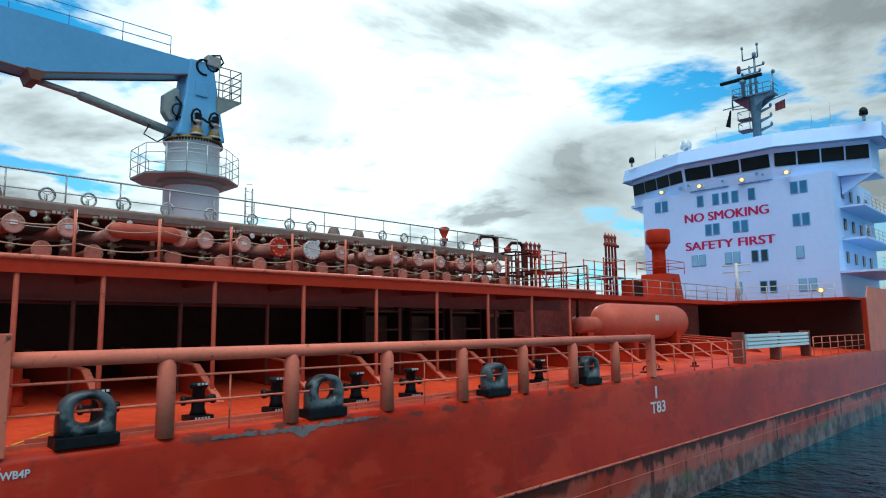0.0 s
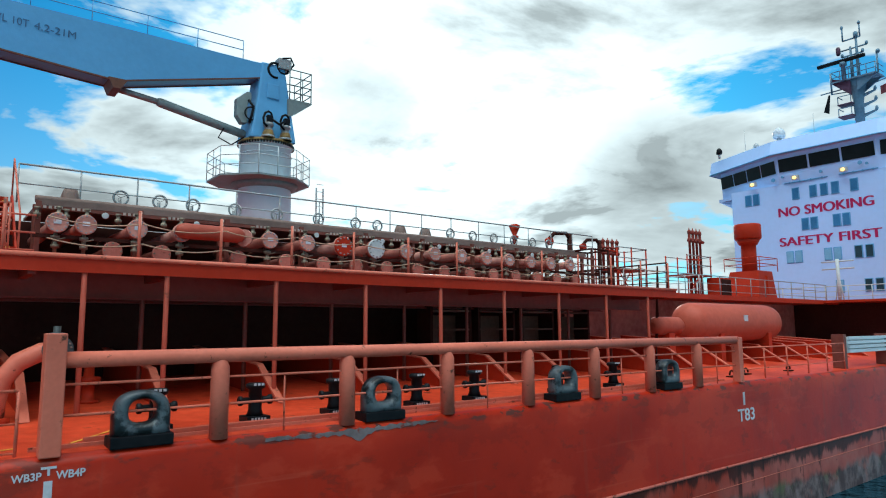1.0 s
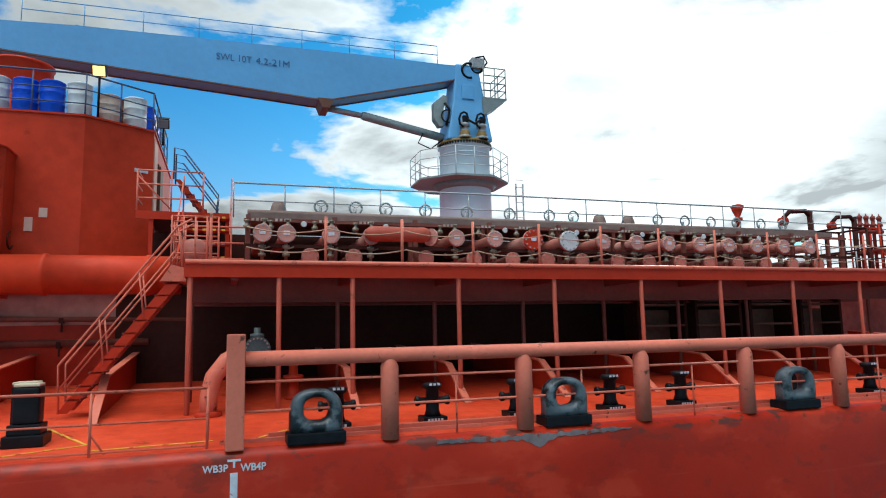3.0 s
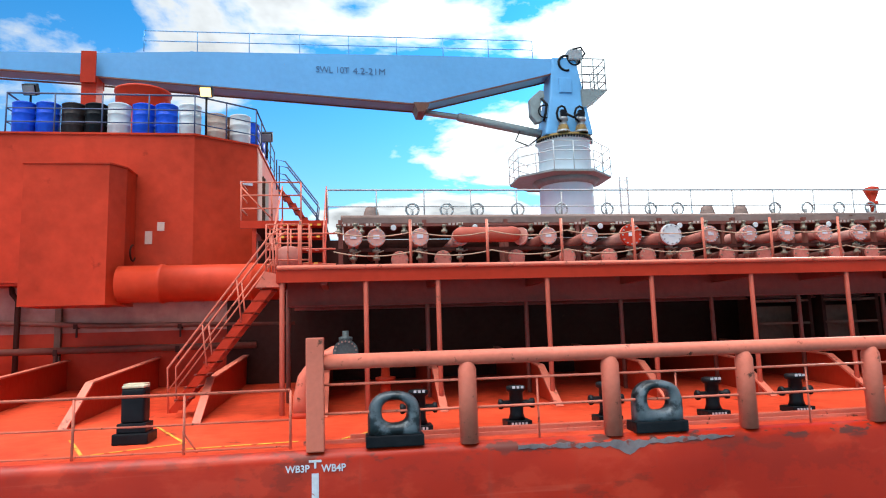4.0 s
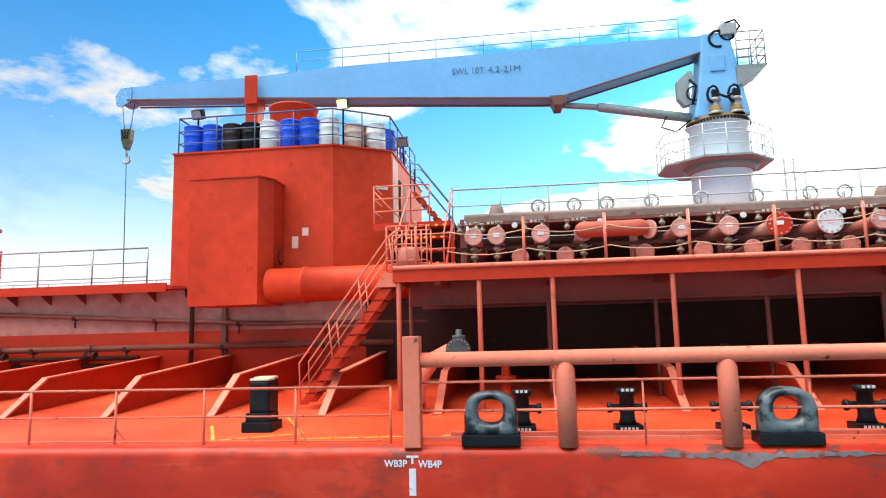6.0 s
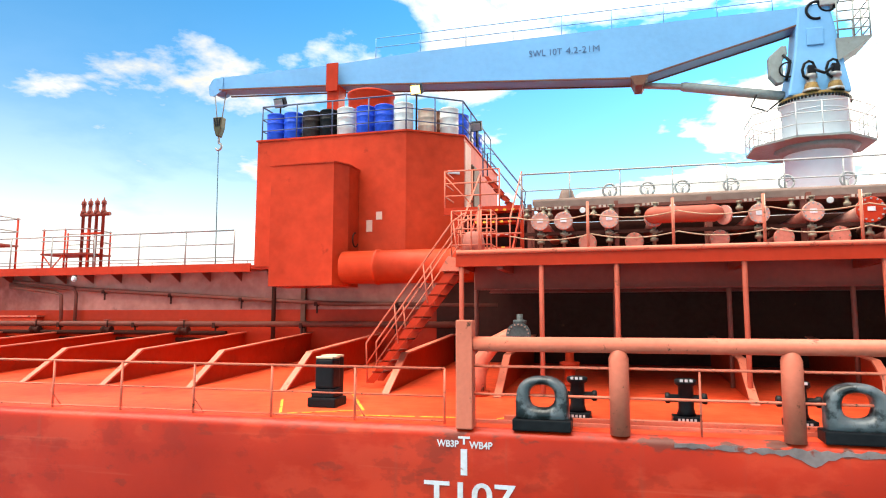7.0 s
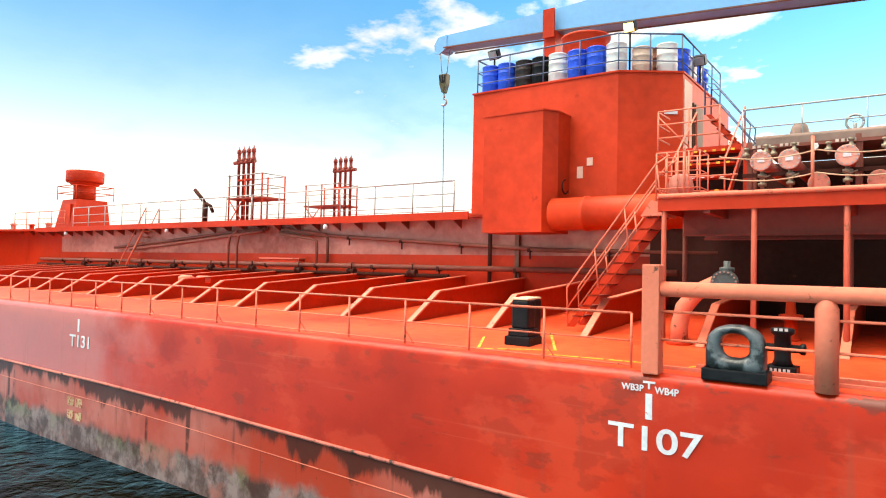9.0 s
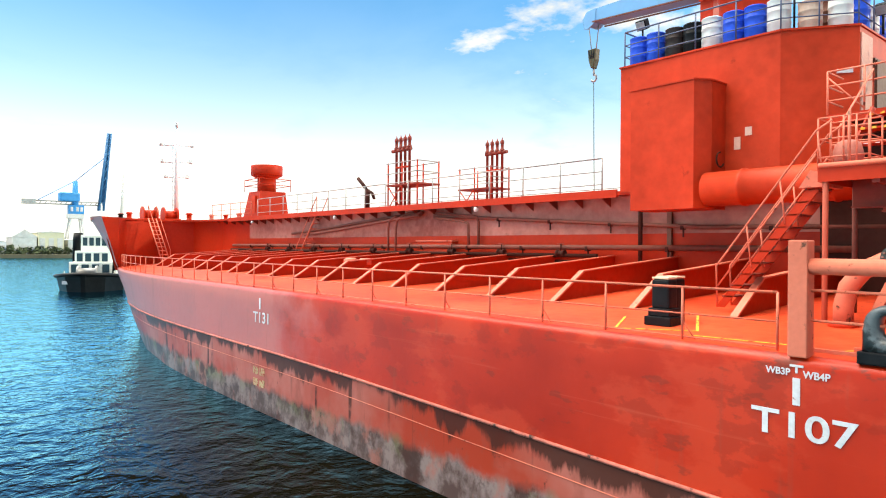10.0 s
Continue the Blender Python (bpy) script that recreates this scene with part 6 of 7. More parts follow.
# port side decks and stairs
for z in (5.9, 8.8, 11.6):
    dk = thing("side_deck", (66, 3.4, z), "white side gallery deck with railing", "gallery", "side galleries")
    part("slab", box(BM(), (61.5 if z > 6 else 60, 1.2 if z < 6 else 2.4, z), (74, 4.28, z + .18)), BRIDGE_SHADED, dk)
    for lv in (.4, .75, 1.1):
        part("rail", rod(BM(), (61.5 if z > 6 else 60, 1.25 if z < 6 else 2.45, z + lv), (74, 1.25 if z < 6 else 2.45, z + lv), .025, 6), GREY, dk)
    for k in range(9):
        x = 61.5 + k * 1.5
        part("rail_post", rod(BM(), (x, 1.25 if z < 6 else 2.45, z), (x, 1.25 if z < 6 else 2.45, z + 1.1), .025, 6), GREY, dk)
    for k in range(4):
        x = 62.5 + k * 2.8
        part("side_window", box(BM(), (x, 4.22, z + 1.0), (x + .7, 4.29, z + 2.0)), GLASS, dk)
wk = thing("wing_support", (63, 3, 12), "white sloping bracket under the bridge wing", "bracket")
part("web", prism(BM(), [(62.5, 4.28, 12.9), (62.5, 4.28, 14.44), (62.5, 1.7, 14.44)], (.3, 0, 0)), BRIDGE_SHADED, wk)
part("web", prism(BM(), [(62.5, 21.72, 12.9), (62.5, 21.72, 14.44), (62.5, 24.3, 14.44)], (.3, 0, 0)), BRIDGE_SHADED, wk)
# masts and domes on the bridge roof
MSTX, MSTY = 62.5, 10.85
mast = thing("radar_mast", (MSTX, MSTY, ROOF), "blue grey radar mast with bracketed platforms, scanner and small flags", "mast")
MASTC = surface("mast grey blue", (.12, .19, .25), .5, vary=.3, grain=3)
MASTD = surface("mast dark maroon", (.085, .035, .06), .6, vary=.3, grain=3)
part("column", lathe(BM(), (MSTX, MSTY, ROOF - .05), (MSTX, MSTY, 23.4), ((0, .36), (.6, .42), (.85, .6), (1, .85)), 10), MASTC, mast)
# main platform on splayed brackets
MP = 23.4
part("platform", box(BM(), (MSTX - 1.0, 9.0, MP), (MSTX + 1.0, 12.6, MP + .12)), MASTC, mast)
for dx in (-.8, .5):
    part("platform_bracket", prism(BM(), [(MSTX + dx, 11.1, 22.0), (MSTX + dx, 12.6, MP), (MSTX + dx, 12.6, MP + .45), (MSTX + dx, 11.1, MP)], (.12, 0, 0)), MASTD, mast, "dark maroon splayed bracket")
    part("platform_bracket", prism(BM(), [(MSTX + dx, 10.6, 22.3), (MSTX + dx, 9.0, MP), (MSTX + dx, 9.0, MP + .14), (MSTX + dx, 10.6, MP)], (.12, 0, 0)), MASTC, mast)
for lv in (.5, 1.0):
    part("platform_rail", pipe(BM(), [(MSTX + .95, 12.55, MP + lv), (MSTX - .95, 12.55, MP + lv), (MSTX - .95, 9.05, MP + lv), (MSTX + .95, 9.05, MP + lv)], .04, 6), MASTC, mast)
for y in (9.05, 9.75, 10.45, 11.15, 11.85, 12.55):
    part("rail_post", rod(BM(), (MSTX - .95, y, MP), (MSTX - .95, y, MP + 1.0), .04, 6), MASTC, mast)
for y in (10.65, 11.15):
    part("pole", lathe(BM(), (MSTX, y, MP), (MSTX, y, 27.5 if y < 11 else 26.7), ((0, .16), (.6, .13), (1, .09)), 8), MASTC, mast)
part("pole_cap", lathe(BM(), (MSTX, 10.65, 27.4), (MSTX, 10.65, 27.95), ((0, .2), (.8, .2), (1, .1)), 8), MASTC, mast)
for z, y0, y1 in ((27.4, 10.3, 11.75), (26.5, 9.8, 12.1), (25.9, 10.2, 11.9), (24.9, 10.4, 11.6)):
    part("yard", rod(BM(), (MSTX, y0, z), (MSTX, y1, z), .07, 6), MASTC, mast)
for y in (10.32, 11.72):
    ae = part("aerial", rod(BM(), (MSTX, y, 27.4), (MSTX, y, 28.7), .07, 6), MASTC, mast)
    part("tip", lathe(BM(), (MSTX, y, 28.55), (MSTX, y, 28.85), ((0, .1), (.5, .14), (1, .06)), 8), MASTC, ae)
part("signal_lamp", lathe(BM(), (MSTX, 12.15, 26.2), (MSTX, 12.15, 26.95), ((0, .14), (.2, .2), (.8, .2), (1, .12)), 8), MASTD, mast)
for y, z in ((9.85, 26.5), (10.2, 25.9), (11.85, 25.9)):
    part("signal_lamp", lathe(BM(), (MSTX, y, z), (MSTX, y, z + .3), ((0, .1), (.3, .14), (1, .1)), 8), MASTC, mast)
part("scanner", bevel(box(BM(), (MSTX - 1.25, 9.7, 25.05), (MSTX - .9, 13.6, 25.35)), .08), BLACK, mast, "long black radar scanner bar")
part("scanner_pedestal", lathe(BM(), (MSTX - 1.0, 11.5, MP), (MSTX - 1.0, 11.5, 25.06), ((0, .2), (.8, .18), (.82, .3), (1, .3)), 10), MASTC, mast)
part("side_post", rod(BM(), (MSTX, 12.95, 22.7), (MSTX, 12.95, 24.7), .08, 6), MASTC, mast)
st = part("stay_post", rod(BM(), (MSTX, 9.15, MP), (MSTX, 9.15, 25.5), .08, 6), MASTC, mast)
part("lamp_head", lathe(BM(), (MSTX, 9.05, 25.4), (MSTX, 9.05, 25.75), ((0, .12), (.5, .2), (1, .12)), 8), MASTC, st)
# gaffs with two small flags
part("gaff", rod(BM(), (MSTX, 9.9, 22.75), (MSTX, 7.95, 23.1), .06, 6), MASTC, mast)
part("gaff", rod(BM(), (MSTX, 13.9, 22.95), (MSTX, 11.1, 23.0), .06, 6), MASTC, mast)
part("gaff", rod(BM(), (MSTX, 13.0, 22.75), (MSTX, 11.1, 22.55), .05, 6), MASTC, mast)
bm = BM()
for k in range(6):
    prism(bm, [(MSTX + .06 * (k % 2), 8.2 + .15 * k, 22.65 - .04 * k), (MSTX + .06 * ((k + 1) % 2), 8.35 + .15 * k, 22.61 - .04 * k), (MSTX + .06 * ((k + 1) % 2), 8.35 + .15 * k, 21.75 - .02 * k), (MSTX + .06 * (k % 2), 8.2 + .15 * k, 21.8 - .02 * k)], (.02, 0, 0))
part("flag", bm, surface("flag cloth", (.14, .035, .04), .8, vary=.3), mast, "small dark red flag")
part("pennant", prism(BM(), [(MSTX, 13.25, 22.75), (MSTX, 13.1, 22.75), (MSTX, 13.3, 21.0), (MSTX, 13.75, 21.25)], (.04, 0, 0)), BLACK, mast, "furled black pennant")
# lamp arms and small platforms on the column
for z in (22.2, 21.3, 20.4):
    am = part("lamp_arm", prism(BM(), [(MSTX - .1, 10.55, z - .45), (MSTX - .1, 10.55, z - .15), (MSTX - .1, 9.45, z + .05), (MSTX - .1, 9.45, z - .05)], (.2, 0, 0)), MASTC, mast)
    part("lamp", lathe(BM(), (MSTX, 9.5, z), (MSTX, 9.5, z + .35), ((0, .1), (.3, .15), (1, .08)), 8), MASTC, am)
for z in (21.4, 20.3):
    lp_ = part("lower_platform", box(BM(), (MSTX - .8, 11.1, z - .1), (MSTX + .4, 12.3, z)), MASTD, mast)
    part("platform_rail", pipe(BM(), [(MSTX - .75, 11.1, z + .7), (MSTX - .75, 12.25, z + .7), (MSTX + .35, 12.25, z + .7)], .04, 6), MASTC, lp_)
    for y in (11.2, 12.25):
        part("rail_post", rod(BM(), (MSTX - .75, y, z), (MSTX - .75, y, z + .7), .04, 6), MASTC, lp_)
for y, z0, h, r, m in ((17.45, ROOF, 1.75, .55, WHITE), (23.5, ROOF, 1.1, .3, BLACK), (1.9, ROOF, 1.2, .35, BLACK), (19.7, ROOF, .75, .25, GREY)):
    dm = thing("satellite_dome", (61.5, y, z0), "round antenna dome on the bridge roof" if m is WHITE else "dark searchlight on the bridge roof", "antenna", "roof antennas")
    part("pedestal", rod(BM(), (61.5, y, z0), (61.5, y, z0 + h * .5), r * .4, 8), GREY, dm)
    part("dome", lathe(BM(), (61.5, y, z0 + h * .4), (61.5, y, z0 + h), ((0, r * .85), (.15, r), (.5, r), (.75, r * .8), (.92, r * .45), (1, r * .1)), 16), m, dm)
for y in (14.5, 6.0, 4.5, 21.0):
    wp = thing("whip_aerial", (62, y, ROOF), "thin whip aerial on the bridge roof", "antenna", "whip aerials")
    part("base", rod(BM(), (62, y, ROOF), (62, y, ROOF + .4), .06, 6), GREY, wp)
    part("whip", rod(BM(), (62, y, ROOF + .3), (62, y, ROOF + 2.5), .025, 5), GREY, wp)
# small post before the bridge
sp = thing("signal_post", (56.5, 11.4, PZ2), "grey signal post with cross arms before the bridge", "mast")
part("pole", rod(BM(), (56.5, 11.4, PZ2), (56.5, 11.4, 7.1), .14, 8), GREY, sp)
for z in (6.3, 6.9):
    part("arm", rod(BM(), (56.5, 10.2, z), (56.5, 12.6, z), .06, 6), GREY, sp)
for dy in (-.35, .35):
    part("strut", rod(BM(), (56.5, 11.4 + dy, PZ2), (56.5, 11.4, 6.0), .05, 6), GREY, sp)
# slim gallows with hose between the manifold and the aft risers
for x, y in ((18.9, 7.2), (23.6, 9.4)):
    g = thing("hose_gallows", (x, y, PZ if x < 19.8 else TRUNK_Z), "dark red hose davit with bent arm", "davit", "hose davits")
    z0 = PZ if x < 19.8 else TRUNK_Z
    part("post", rod(BM(), (x, y, z0), (x, y, z0 + 2.5), .1, 8), DARKRED, g)
    part("arm", pipe(BM(), [(x, y, z0 + 2.3), (x - .2, y, z0 + 2.5), (x - .9, y, z0 + 2.45), (x - 1.2, y, z0 + 2.2)], .08, 8), DARKRED, g)
    part("block", lathe(BM(), (x - 1.2, y - .1, z0 + 2.1), (x - 1.2, y + .1, z0 + 2.1), ((0, .16), (1, .16)), 10), RED, g)
mon = thing("fire_monitor", (15.9, 7.3, 4.44), "red fire monitor standing over the manifold", "fire monitor", "fire monitors")
part("riser", lathe(BM(), (15.9, 7.3, 4.44), (15.9, 7.3, 5.58), ((0, .08), (.5, .08), (.52, .15), (.60, .15), (.62, .07), (.8, .16), (.95, .22), (1, .1)), 12), RED, mon)
mon = thing("fire_monitor", (-24.4, 9, TRUNK_Z), "dark fire monitor on the trunk deck", "fire monitor", "fire monitors")
part("riser", rod(BM(), (-24.4, 9, TRUNK_Z), (-24.4, 9, 4.4), .12, 8), DARKRED, mon)
part("barrel", pipe(BM(), [(-24.4, 9, 4.3), (-24.6, 8.9, 4.6), (-25.0, 8.8, 5.0)], .09, 8), DARKRED, mon)
part("elbow", pipe(BM(), [(-24.4, 9, 4.35), (-24.0, 9, 4.2), (-23.8, 9, 3.9)], .08, 8), DARKRED, mon)

# small round lamps under the trunk deck edge and a down pipe by the casing
for x in (-15.2, -26.0, -36.2):
    lp = thing("bulkhead_lamp", (x, 8.0, 3.08), "small round white lamp under the trunk deck edge", "lamp", "bulkhead lamps")
    part("housing", lathe(BM(), (x, 8.1, 2.98), (x, 7.98, 2.98), ((0, .06), (.6, .1), (1, .1)), 12), GREY, lp)
    part("lens", lathe(BM(), (x, 7.98, 2.98), (x, 7.94, 2.98), ((0, .085), (1, .05)), 12), WHITE, lp, "pale domed lens")
    part("bracket", box(BM(), (x - .03, 8.02, 3.0), (x + .03, 8.08, 3.2)), DARKRED, lp)
pipe_run("dark down pipe on the trunk wall", [(-8.2, 8.4, 3.3), (-8.15, 8.4, 3.0), (-8.0, 8.4, 2.8), (-8.0, 8.4, .5)], .07, DARKRED, [])
# two dark pipes added to fill the dark band below the long pipe
for z, y in ((1.22, 8.2), (1.0, 8.35)):
    pipe_run("dark deck pipe filling the dark band along the trunk foot", [(-40, y, z), (-9.5, y, z)], .07, DARKRED, [])
for k in range(9):
    x = -11 - k * 2.9
    vb = thing("pipe_valve", (x, 8.1, 1.22), "small dark valve on the deck pipes", "valve", "deck pipe valves")
    part("body", lathe(BM(), (x - .18, 8.15, 1.3), (x + .18, 8.15, 1.3), ((0, .12), (.2, .12), (.22, .08), (.78, .08), (.8, .12), (1, .12)), 10), DARKRED, vb)
    part("stem", rod(BM(), (x, 8.15, 1.3), (x, 8.15, 1.62), .025, 6), DARKRED, vb)
    part("wheel", pipe(BM(), arc((x, 8.15, 1.62), .11, 0, 360, 12, "xy"), .015, 5), RISER_SHADE, vb)

# ---- forecastle gear ----
for y in (5.7, 7.25):
    w = thing("mooring_winch", (-50, y, TRUNK_Z), "red mooring winch drum between round end plates", "winch", "mooring winches")
    for dy in (-.5, .5):
        part("end_plate", lathe(BM(), (-50, y + dy - .05, TRUNK_Z + .55), (-50, y + dy + .05, TRUNK_Z + .55), ((0, .6), (.2, .62), (.8, .62), (1, .6)), 20), RED, w)
    part("drum", rod(BM(), (-50, y - .5, TRUNK_Z + .55), (-50, y + .5, TRUNK_Z + .55), .34, 14), RED, w)
    part("bed", box(BM(), (-50.8, y - .6, TRUNK_Z), (-49.2, y + .6, TRUNK_Z + .25)), RED, w)
MASTG = surface("mast grey", (.62, .64, .64), .5, vary=.2)
fm = thing("fore_mast", (-60, 11, TRUNK_Z), "slim grey foremast with cross arms and lamps", "mast")
part("pole", lathe(BM(), (-60, 11, TRUNK_Z), (-60, 11, 12.7), ((0, .26), (.7, .15), (1, .07)), 10), MASTG, fm)
for z, w in ((7.9, .9), (9.3, 1.2), (10.9, 1.3)):
    part("arm", rod(BM(), (-60.3 - w * .3, 11 - w, z), (-59.7 + w * .3, 11 + w, z), .06, 6), MASTG, fm)
    for s in (-1, 1):
        part("lamp", rod(BM(), (-60 + s * w * .3, 11 + s * w, z - .1), (-60 + s * w * .3, 11 + s * w, z + .25), .16, 8), GREY, fm)
part("lamp", rod(BM(), (-60, 11, 12.6), (-60, 11, 13.1), .13, 8), GREY, fm)
for k, (x, y, r) in enumerate(((-47.5, 3.6, .24), (-49.0, 3.4, .22), (-46.6, 7.6, .26), (-45.5, 8.9, .22), (-44.0, 9.4, .2), (-42.5, 9.8, .24))):
    b_ = thing("deck_fitting", (x, y, TRUNK_Z), "rounded red forecastle deck fitting", "bollard", "forecastle fittings")
    part("drum", lathe(BM(), (x, y, TRUNK_Z), (x, y, TRUNK_Z + r * 2.2), ((0, r * 1.2), (.1, r * 1.2), (.12, r * .7), (.8, r * .7), (.82, r), (1, r * .9)), 14), (RED, BLACK, RED, FLANGE, RED, FLANGE)[k], b_)
    part("cap", lathe(BM(), (x, y, TRUNK_Z + r * 2.2), (x, y, TRUNK_Z + r * 2.35), ((0, r * .9), (1, r * .5)), 14), RED, b_)
ladder_rungs = mesh_of("rung", rod(BM(), (-.22, 0, 0), (.22, 0, 0), .03, 5), MASTG)
for k in range(16):
    piece("rung", ladder_rungs, fm, (-60, 10.7, TRUNK_Z + .6 + k * .45))
for dx in (-.22, .22):
    part("ladder_side", rod(BM(), (-60 + dx, 10.7, TRUNK_Z), (-60 + dx, 10.7, 11.2), .03, 5), MASTG, fm)
railing("forecastle_railing", [(-37, 8.3, TRUNK_Z), (-43, 8.0, TRUNK_Z)], 1.05, "thin red forecastle railing", RAIL, .025, .02, (1.0, .6, .3), 1.5)


def inclined_ladder(a, b, width, label):
    root = thing("inclined_ladder", a, label, "ladder", "inclined ladders")
    a, b = Vector(a), Vector(b)
    side = Vector(((b - a).y, -(b - a).x, 0))
    side = side.normalized() * width if side.length > .01 else Vector((0, width, 0))
    for o in (Vector((0, 0, 0)), side):
        part("rail", pipe(BM(), [a + o, b + o], .05, 6), RAIL, root)
        part("handrail", pipe(BM(), [a + o + Vector((0, 0, .1)), a + o + Vector((0, 0, .9)), b + o + Vector((0, 0, .9)), b + o], .025, 6), RAIL, root)
    n = max(4, round((b - a).z / .28))
    for k in range(1, n):
        p = a.lerp(b, k / n)
        part("rung", rod(BM(), p, p + side, .035, 6), RAIL, root)
    return root


inclined_ladder((-42.4, 4.4, .25), (-43.9, 3.9, TRUNK_Z), .6, "salmon inclined ladder up to the forecastle")
inclined_ladder((-30.6, 8.2, .45), (-28.2, 8.2, TRUNK_Z), -.7, "salmon inclined ladder up to the trunk deck")

# ---- harbour tug ----
tug = thing("tug_boat", (0, 0, 0), "black and white harbour tug with rubber fenders, afloat", "boat")
TUGW = surface("tug white", (.70, .70, .62), .45, vary=.1, grain=2)
bm = BM()
sec = [(-11, 3.2), (-9, 4.4), (0, 4.9), (7, 4.5), (10.5, 2.6), (12, .3)]
ring0 = [(x, y) for x, y in sec] + [(x, -y) for x, y in sec[::-1]]
a = [bm.verts.new((x * .93, y * .88, -1.0)) for x, y in ring0]
b = [bm.verts.new((x, y, 1.9 + max(0, x) * .09)) for x, y in ring0]
for i in range(len(a)):
    j = (i + 1) % len(a)
    bm.faces.new((a[i], a[j], b[j], b[i]))
bm.faces.new(a[::-1])
bm.faces.new(b)
part("hull", bm, BLACK, tug)
bm = BM()
pts = [Vector((x * 1.01, y * 1.01, 1.75 + max(0, x) * .09)) for x, y in ring0]
pipe(bm, pts + pts[:1], .28, 8)
part("fender", bm, BLACK, tug, "thick black rubber fender")
for lo_, hi_, nm in (((-5, -3.0, 1.9), (6.5, 3.0, 4.6), "deckhouse"), ((-3.5, -2.5, 4.6), (5.5, 2.5, 6.4), "upper_house"), ((-1.0, -2.0, 6.4), (4.2, 2.0, 9.0), "wheelhouse")):
    h_ = part(nm, bevel(box(BM(), lo_, hi_), .12), TUGW, tug)
    n = 4
    for k in range(n):
        y0 = lo_[1] + .3 + k * (hi_[1] - lo_[1] - .6) / n
        part("window", box(BM(), (hi_[0], y0, hi_[2] - 1.75), (hi_[0] + .05, y0 + (hi_[1] - lo_[1] - .6) / n * .7, hi_[2] - .4)), GLASS, h_)
for y in (-2.3, 2.3):
    part("funnel", lathe(BM(), (2.2, y * 1.22, 4.5), (2.2, y * 1.22, 9.4), ((0, .75), (.7, .7), (.71, .72), (1, .6)), 14), BLACK, tug, "black topped funnel")
part("winch", lathe(BM(), (9, -1.3, 3.2), (9, 1.3, 3.2), ((0, .9), (.1, .9), (.12, .5), (.88, .5), (.9, .9), (1, .9)), 14), STEEL, tug)
part("mast", lathe(BM(), (0.5, 0, 8.9), (0.5, 0, 14.5), ((0, .25), (1, .08)), 8), TUGW, tug)
part("yard", rod(BM(), (0.5, -1.5, 11.8), (0.5, 1.5, 11.8), .1, 6), TUGW, tug)
part("yard", rod(BM(), (0.5, -1.0, 13.1), (0.5, 1.0, 13.1), .08, 6), TUGW, tug)
part("tow_post", rod(BM(), (7.5, 3.0, 2.0), (6.9, 3.2, 8.6), .22, 8), BLACK, tug)
part("side_mark", box(BM(), (10.0, -2.9, 1.2), (10.4, -2.2, 1.7)), MARK, tug)
for x in (-9, -6, 8):
    for y in (-3.2, 3.2):
        part("rail_post", rod(BM(), (x, y, 1.9), (x, y, 3.2), .05, 5), TUGW, tug)
tug.scale = (.86, .86, .76)
tug.location = (-91.6, 11.7, WATER_Z)
tug.rotation_euler = (0, 0, radians(-24))

# ---- far shore with sheds, trees and a harbour crane ----
LAND = surface("far bank", (.10, .09, .06), .9, vary=.3, grain=.3)
LEAF = surface("far foliage", (.05, .065, .03), .9, vary=.3, grain=.5)
bm = BM()
prism(bm, [(-305, -400, WATER_Z - 2), (-305, 15, WATER_Z - 2), (-300, 60, WATER_Z - 2), (-330, 400, WATER_Z - 2), (-1500, 900, WATER_Z - 2), (-1500, -700, WATER_Z - 2)], (0, 0, 3.4))
solid("far_bank", bm, LAND, "low dark far harbour bank", "bank", kind="structure")
GROUND = WATER_Z + 1.4


def shed(y0, y1, depth, h, mat, label, ridge=1.5, x0=-312):
    root = thing("harbour_shed", (x0, (y0 + y1) / 2, GROUND), label, "shed", "harbour sheds")
    part("wall", box(BM(), (x0 - depth, y0, GROUND - .1), (x0, y1, GROUND + h)), mat, root)
    m_ = (y0 + y1) / 2
    part("roof", prism(BM(), [(x0 + .3, y0 - .4, GROUND + h), (x0 + .3, y1 + .4, GROUND + h), (x0 + .3, m_, GROUND + h + ridge)], (-depth - .6, 0, 0)), GREY, root)
    n = max(2, int((y1 - y0) / 2.5))
    for k in range(n):
        yy = y0 + (k + .2) * (y1 - y0) / n
        part("door", box(BM(), (x0, yy, GROUND), (x0 + .15, yy + (y1 - y0) / n * .6, GROUND + h * .75)), GREY, root)
    return root


CREAM = surface("cream cladding", (.55, .52, .36), .6, vary=.1, grain=1)
shed(37, 46.5, 20, 9.0, CREAM, "cream harbour shed with grey doors", .6)
shed(28, 36.5, 18, 7.0, GREY, "grey corrugated harbour shed", 3.2)
shed(16, 26, 20, 5.0, WHITE, "low white harbour shed", 1.0)
shed(10, 22, 14, 9.0, BROWN, "tall brown brick warehouse", .4, -345)
shed(48, 60, 20, 6.0, GREY, "grey harbour shed with doors", 1.0)
shed(64, 90, 20, 5.5, WHITE, "pale low harbour shed", 1.0)
shed(-60, 4, 20, 6.0, GREY, "long low grey harbour shed", 1.0)
# bushes on the bank, uneven clumps
random.seed(11)
bm = BM()
for k in range(1100):
    y = random.uniform(-40, 110)
    c = Vector((-308 - random.uniform(0, 6), y, GROUND + random.uniform(.2, 2.6)))
    r = random.uniform(.5, 1.5)
    vs = [bm.verts.new(c + Vector((random.uniform(-r, r), random.uniform(-r, r), random.uniform(-r, r)))) for _ in range(6)]
    for t3 in ((0, 1, 2), (2, 3, 4), (4, 5, 0), (1, 3, 5)):
        bm.faces.new([vs[i] for i in t3])
solid("bank_bushes", bm, LEAF, "dark uneven bushes along the bank", "bushes", kind="stuff")
CBLUE = surface("crane blue", (.03, .22, .48), .5, vary=.1, grain=1)
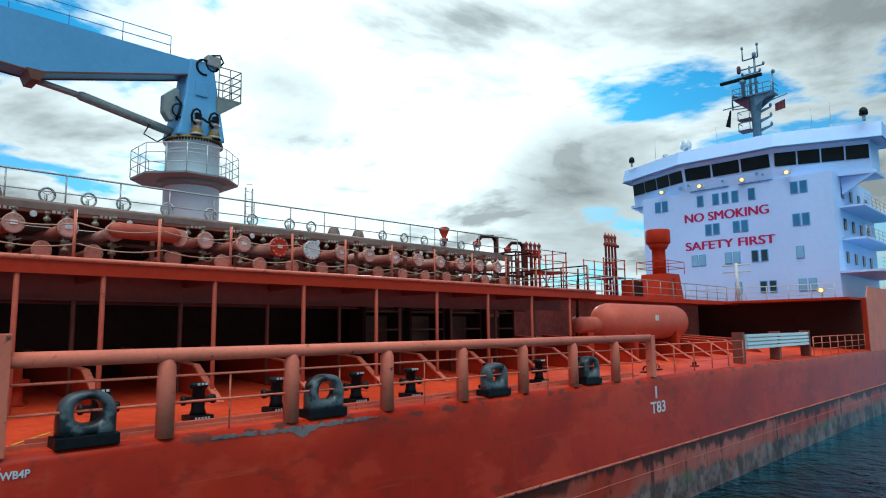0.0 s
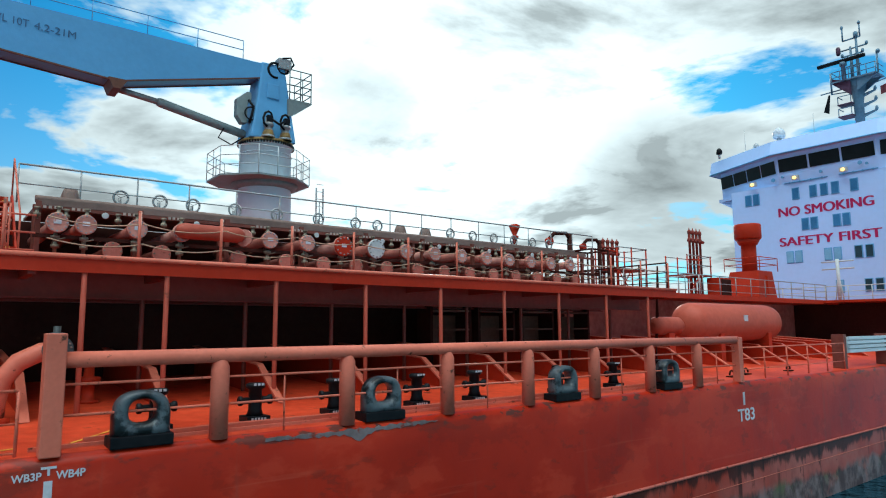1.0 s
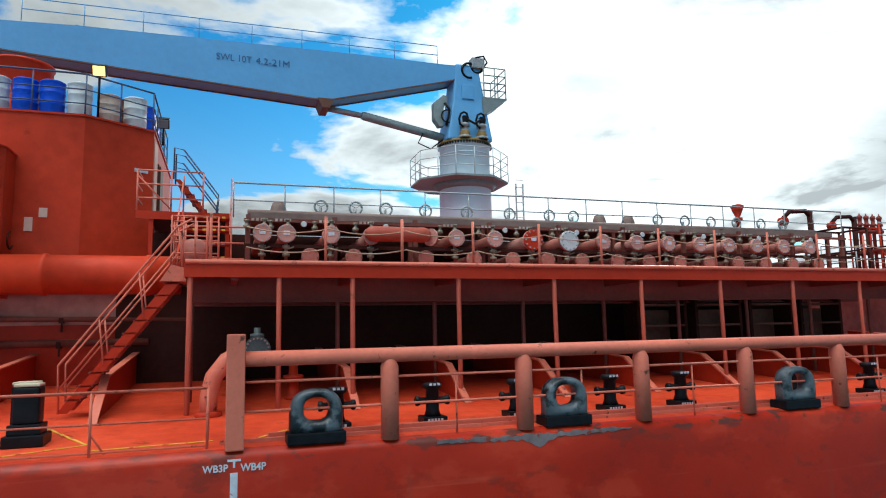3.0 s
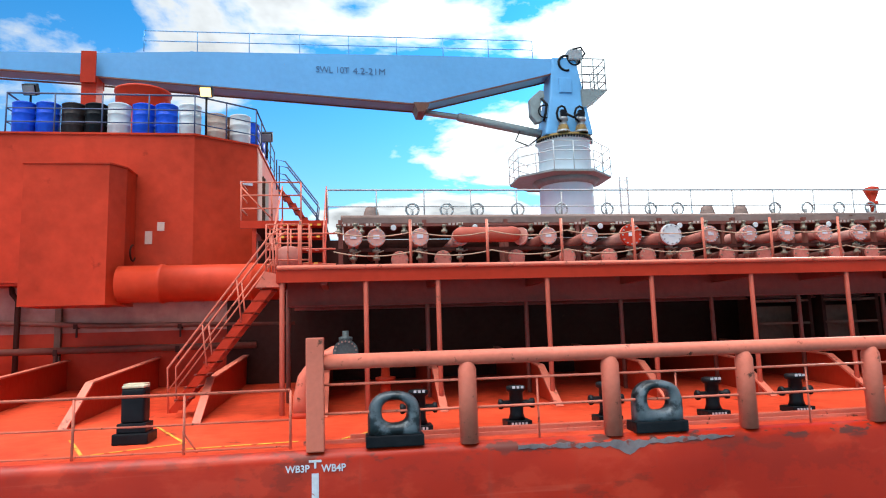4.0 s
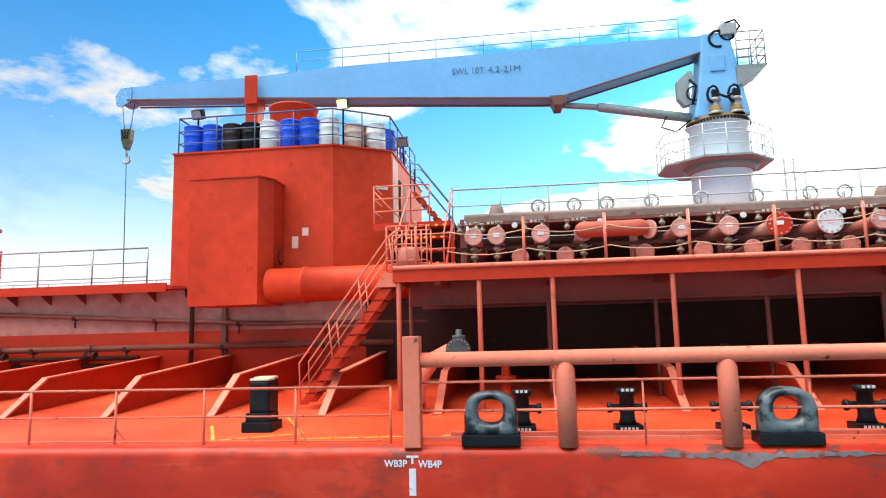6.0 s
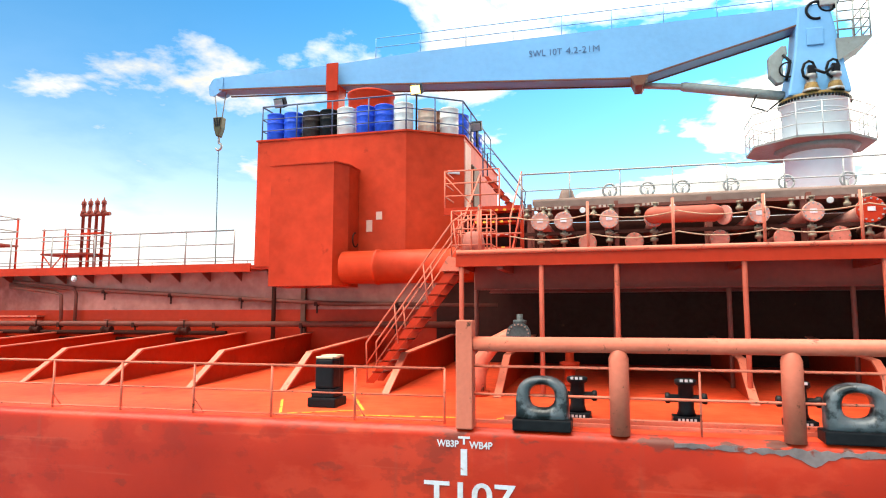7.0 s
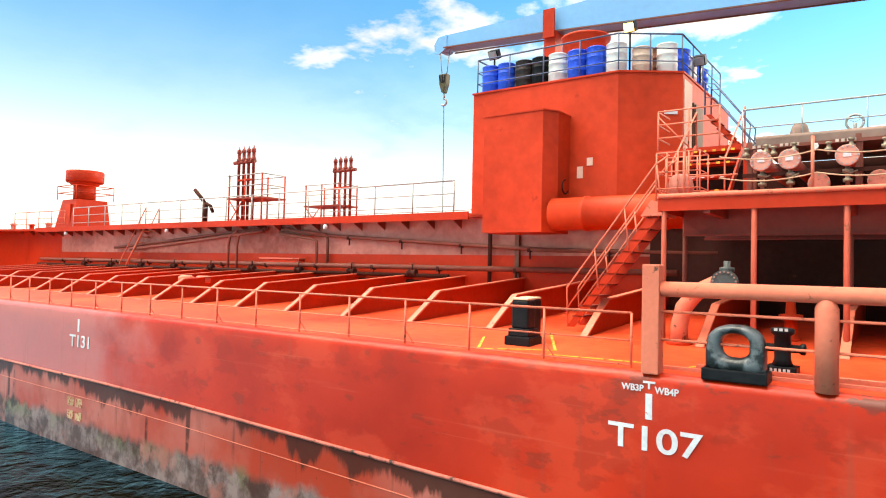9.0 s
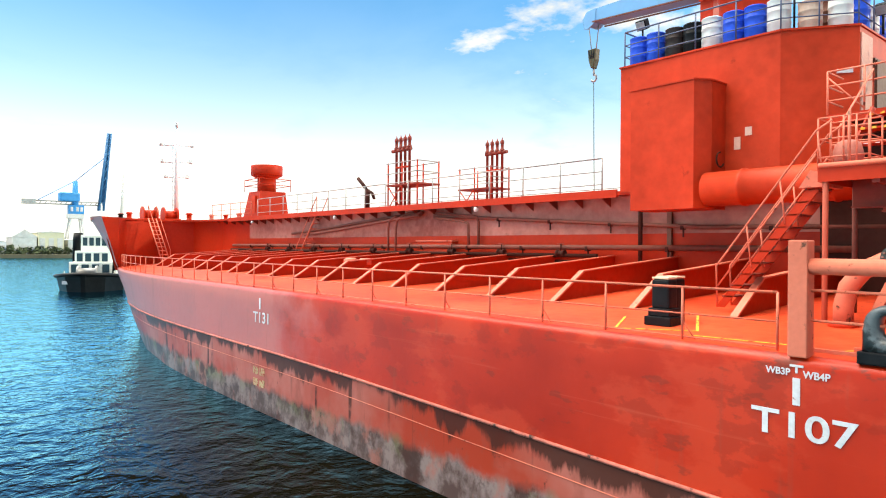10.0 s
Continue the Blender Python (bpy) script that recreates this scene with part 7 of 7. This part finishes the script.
BOOM_BLUE = surface("boom blue", (.03, .13, .27), .5, vary=.15, grain=1)
hc = thing("harbour_crane", (-330, 54, GROUND), "blue harbour crane with raised lattice boom", "crane")
for dy in (-4, 4):
    for dx in (-4, 4):
        part("leg", rod(BM(), (-330 + dx, 54 + dy, GROUND), (-330 + dx * .5, 54 + dy * .5, 14), .5, 6), GREY, hc)
part("portal", box(BM(), (-333, 51, 13), (-327, 57, 15)), GREY, hc)
part("machinery_house", bevel(box(BM(), (-333, 47.5, 20.6), (-327, 55.5, 24.6)), .8, 3), CBLUE, hc)
part("slewing_cabin", bevel(box(BM(), (-332, 51.2, 14.9), (-328, 57.4, 19.1)), .3), CBLUE, hc)
for y in (52.3, 54.6, 56.2):
    part("cabin_window", box(BM(), (-327.98, y - .5, 16.2), (-327.9, y + .5, 18.2)), MARK, hc)
part("tower", lathe(BM(), (-330, 54, 15), (-330, 54, 30), ((0, 1.6), (1, 1.0)), 8), CBLUE, hc)
for z in (19.3, 20.6):
    part("counter_arm", rod(BM(), (-330, 36, z), (-330, 66, z), .3, 6), STEEL, hc)
for k in range(15):
    part("arm_lacing", rod(BM(), (-330, 36 + k * 2, 19.3), (-330, 37 + k * 2, 20.6), .16, 5), STEEL, hc)
part("counterweight", box(BM(), (-331.2, 33.5, 18.9), (-328.8, 38.5, 21.0)), STEEL, hc)
for s in (-1, 1):
    part("boom_chord", rod(BM(), (-330 + s * .8, 63.5, 17), (-330 + s * .5, 67.5, 53), .45, 6), BOOM_BLUE, hc)
    part("boom_chord", rod(BM(), (-330 + s * .8, 65.6, 17), (-330 + s * .5, 68.6, 53), .45, 6), BOOM_BLUE, hc)
for k in range(9):
    z = 18 + k * 3.9
    part("boom_lattice", rod(BM(), (-329.3, 63.6 + k * .44, z), (-329.3, 65.9 + k * .34, z + 3.6), .22, 5), BOOM_BLUE, hc)
part("boom_web", prism(BM(), [(-330.1, 63.6, 17), (-330.1, 65.5, 17), (-330.1, 68.5, 53), (-330.1, 67.6, 53)], (.2, 0, 0)), BOOM_BLUE, hc)
part("stay", rod(BM(), (-330, 54, 30), (-330, 66.5, 42), .18, 5), CBLUE, hc)
part("stay", rod(BM(), (-330, 54, 30), (-330, 39, 20.5), .18, 5), CBLUE, hc)
hc2 = thing("harbour_crane", (-420, 95, GROUND), "distant pale harbour crane boom", "crane")
part("boom", lathe(BM(), (-420, 95, GROUND), (-420, 97, 50), ((0, 1.4), (1, .6)), 6), GREY, hc2)
part("cab", box(BM(), (-422, 93, 14), (-418, 98, 18)), GREY, hc2)
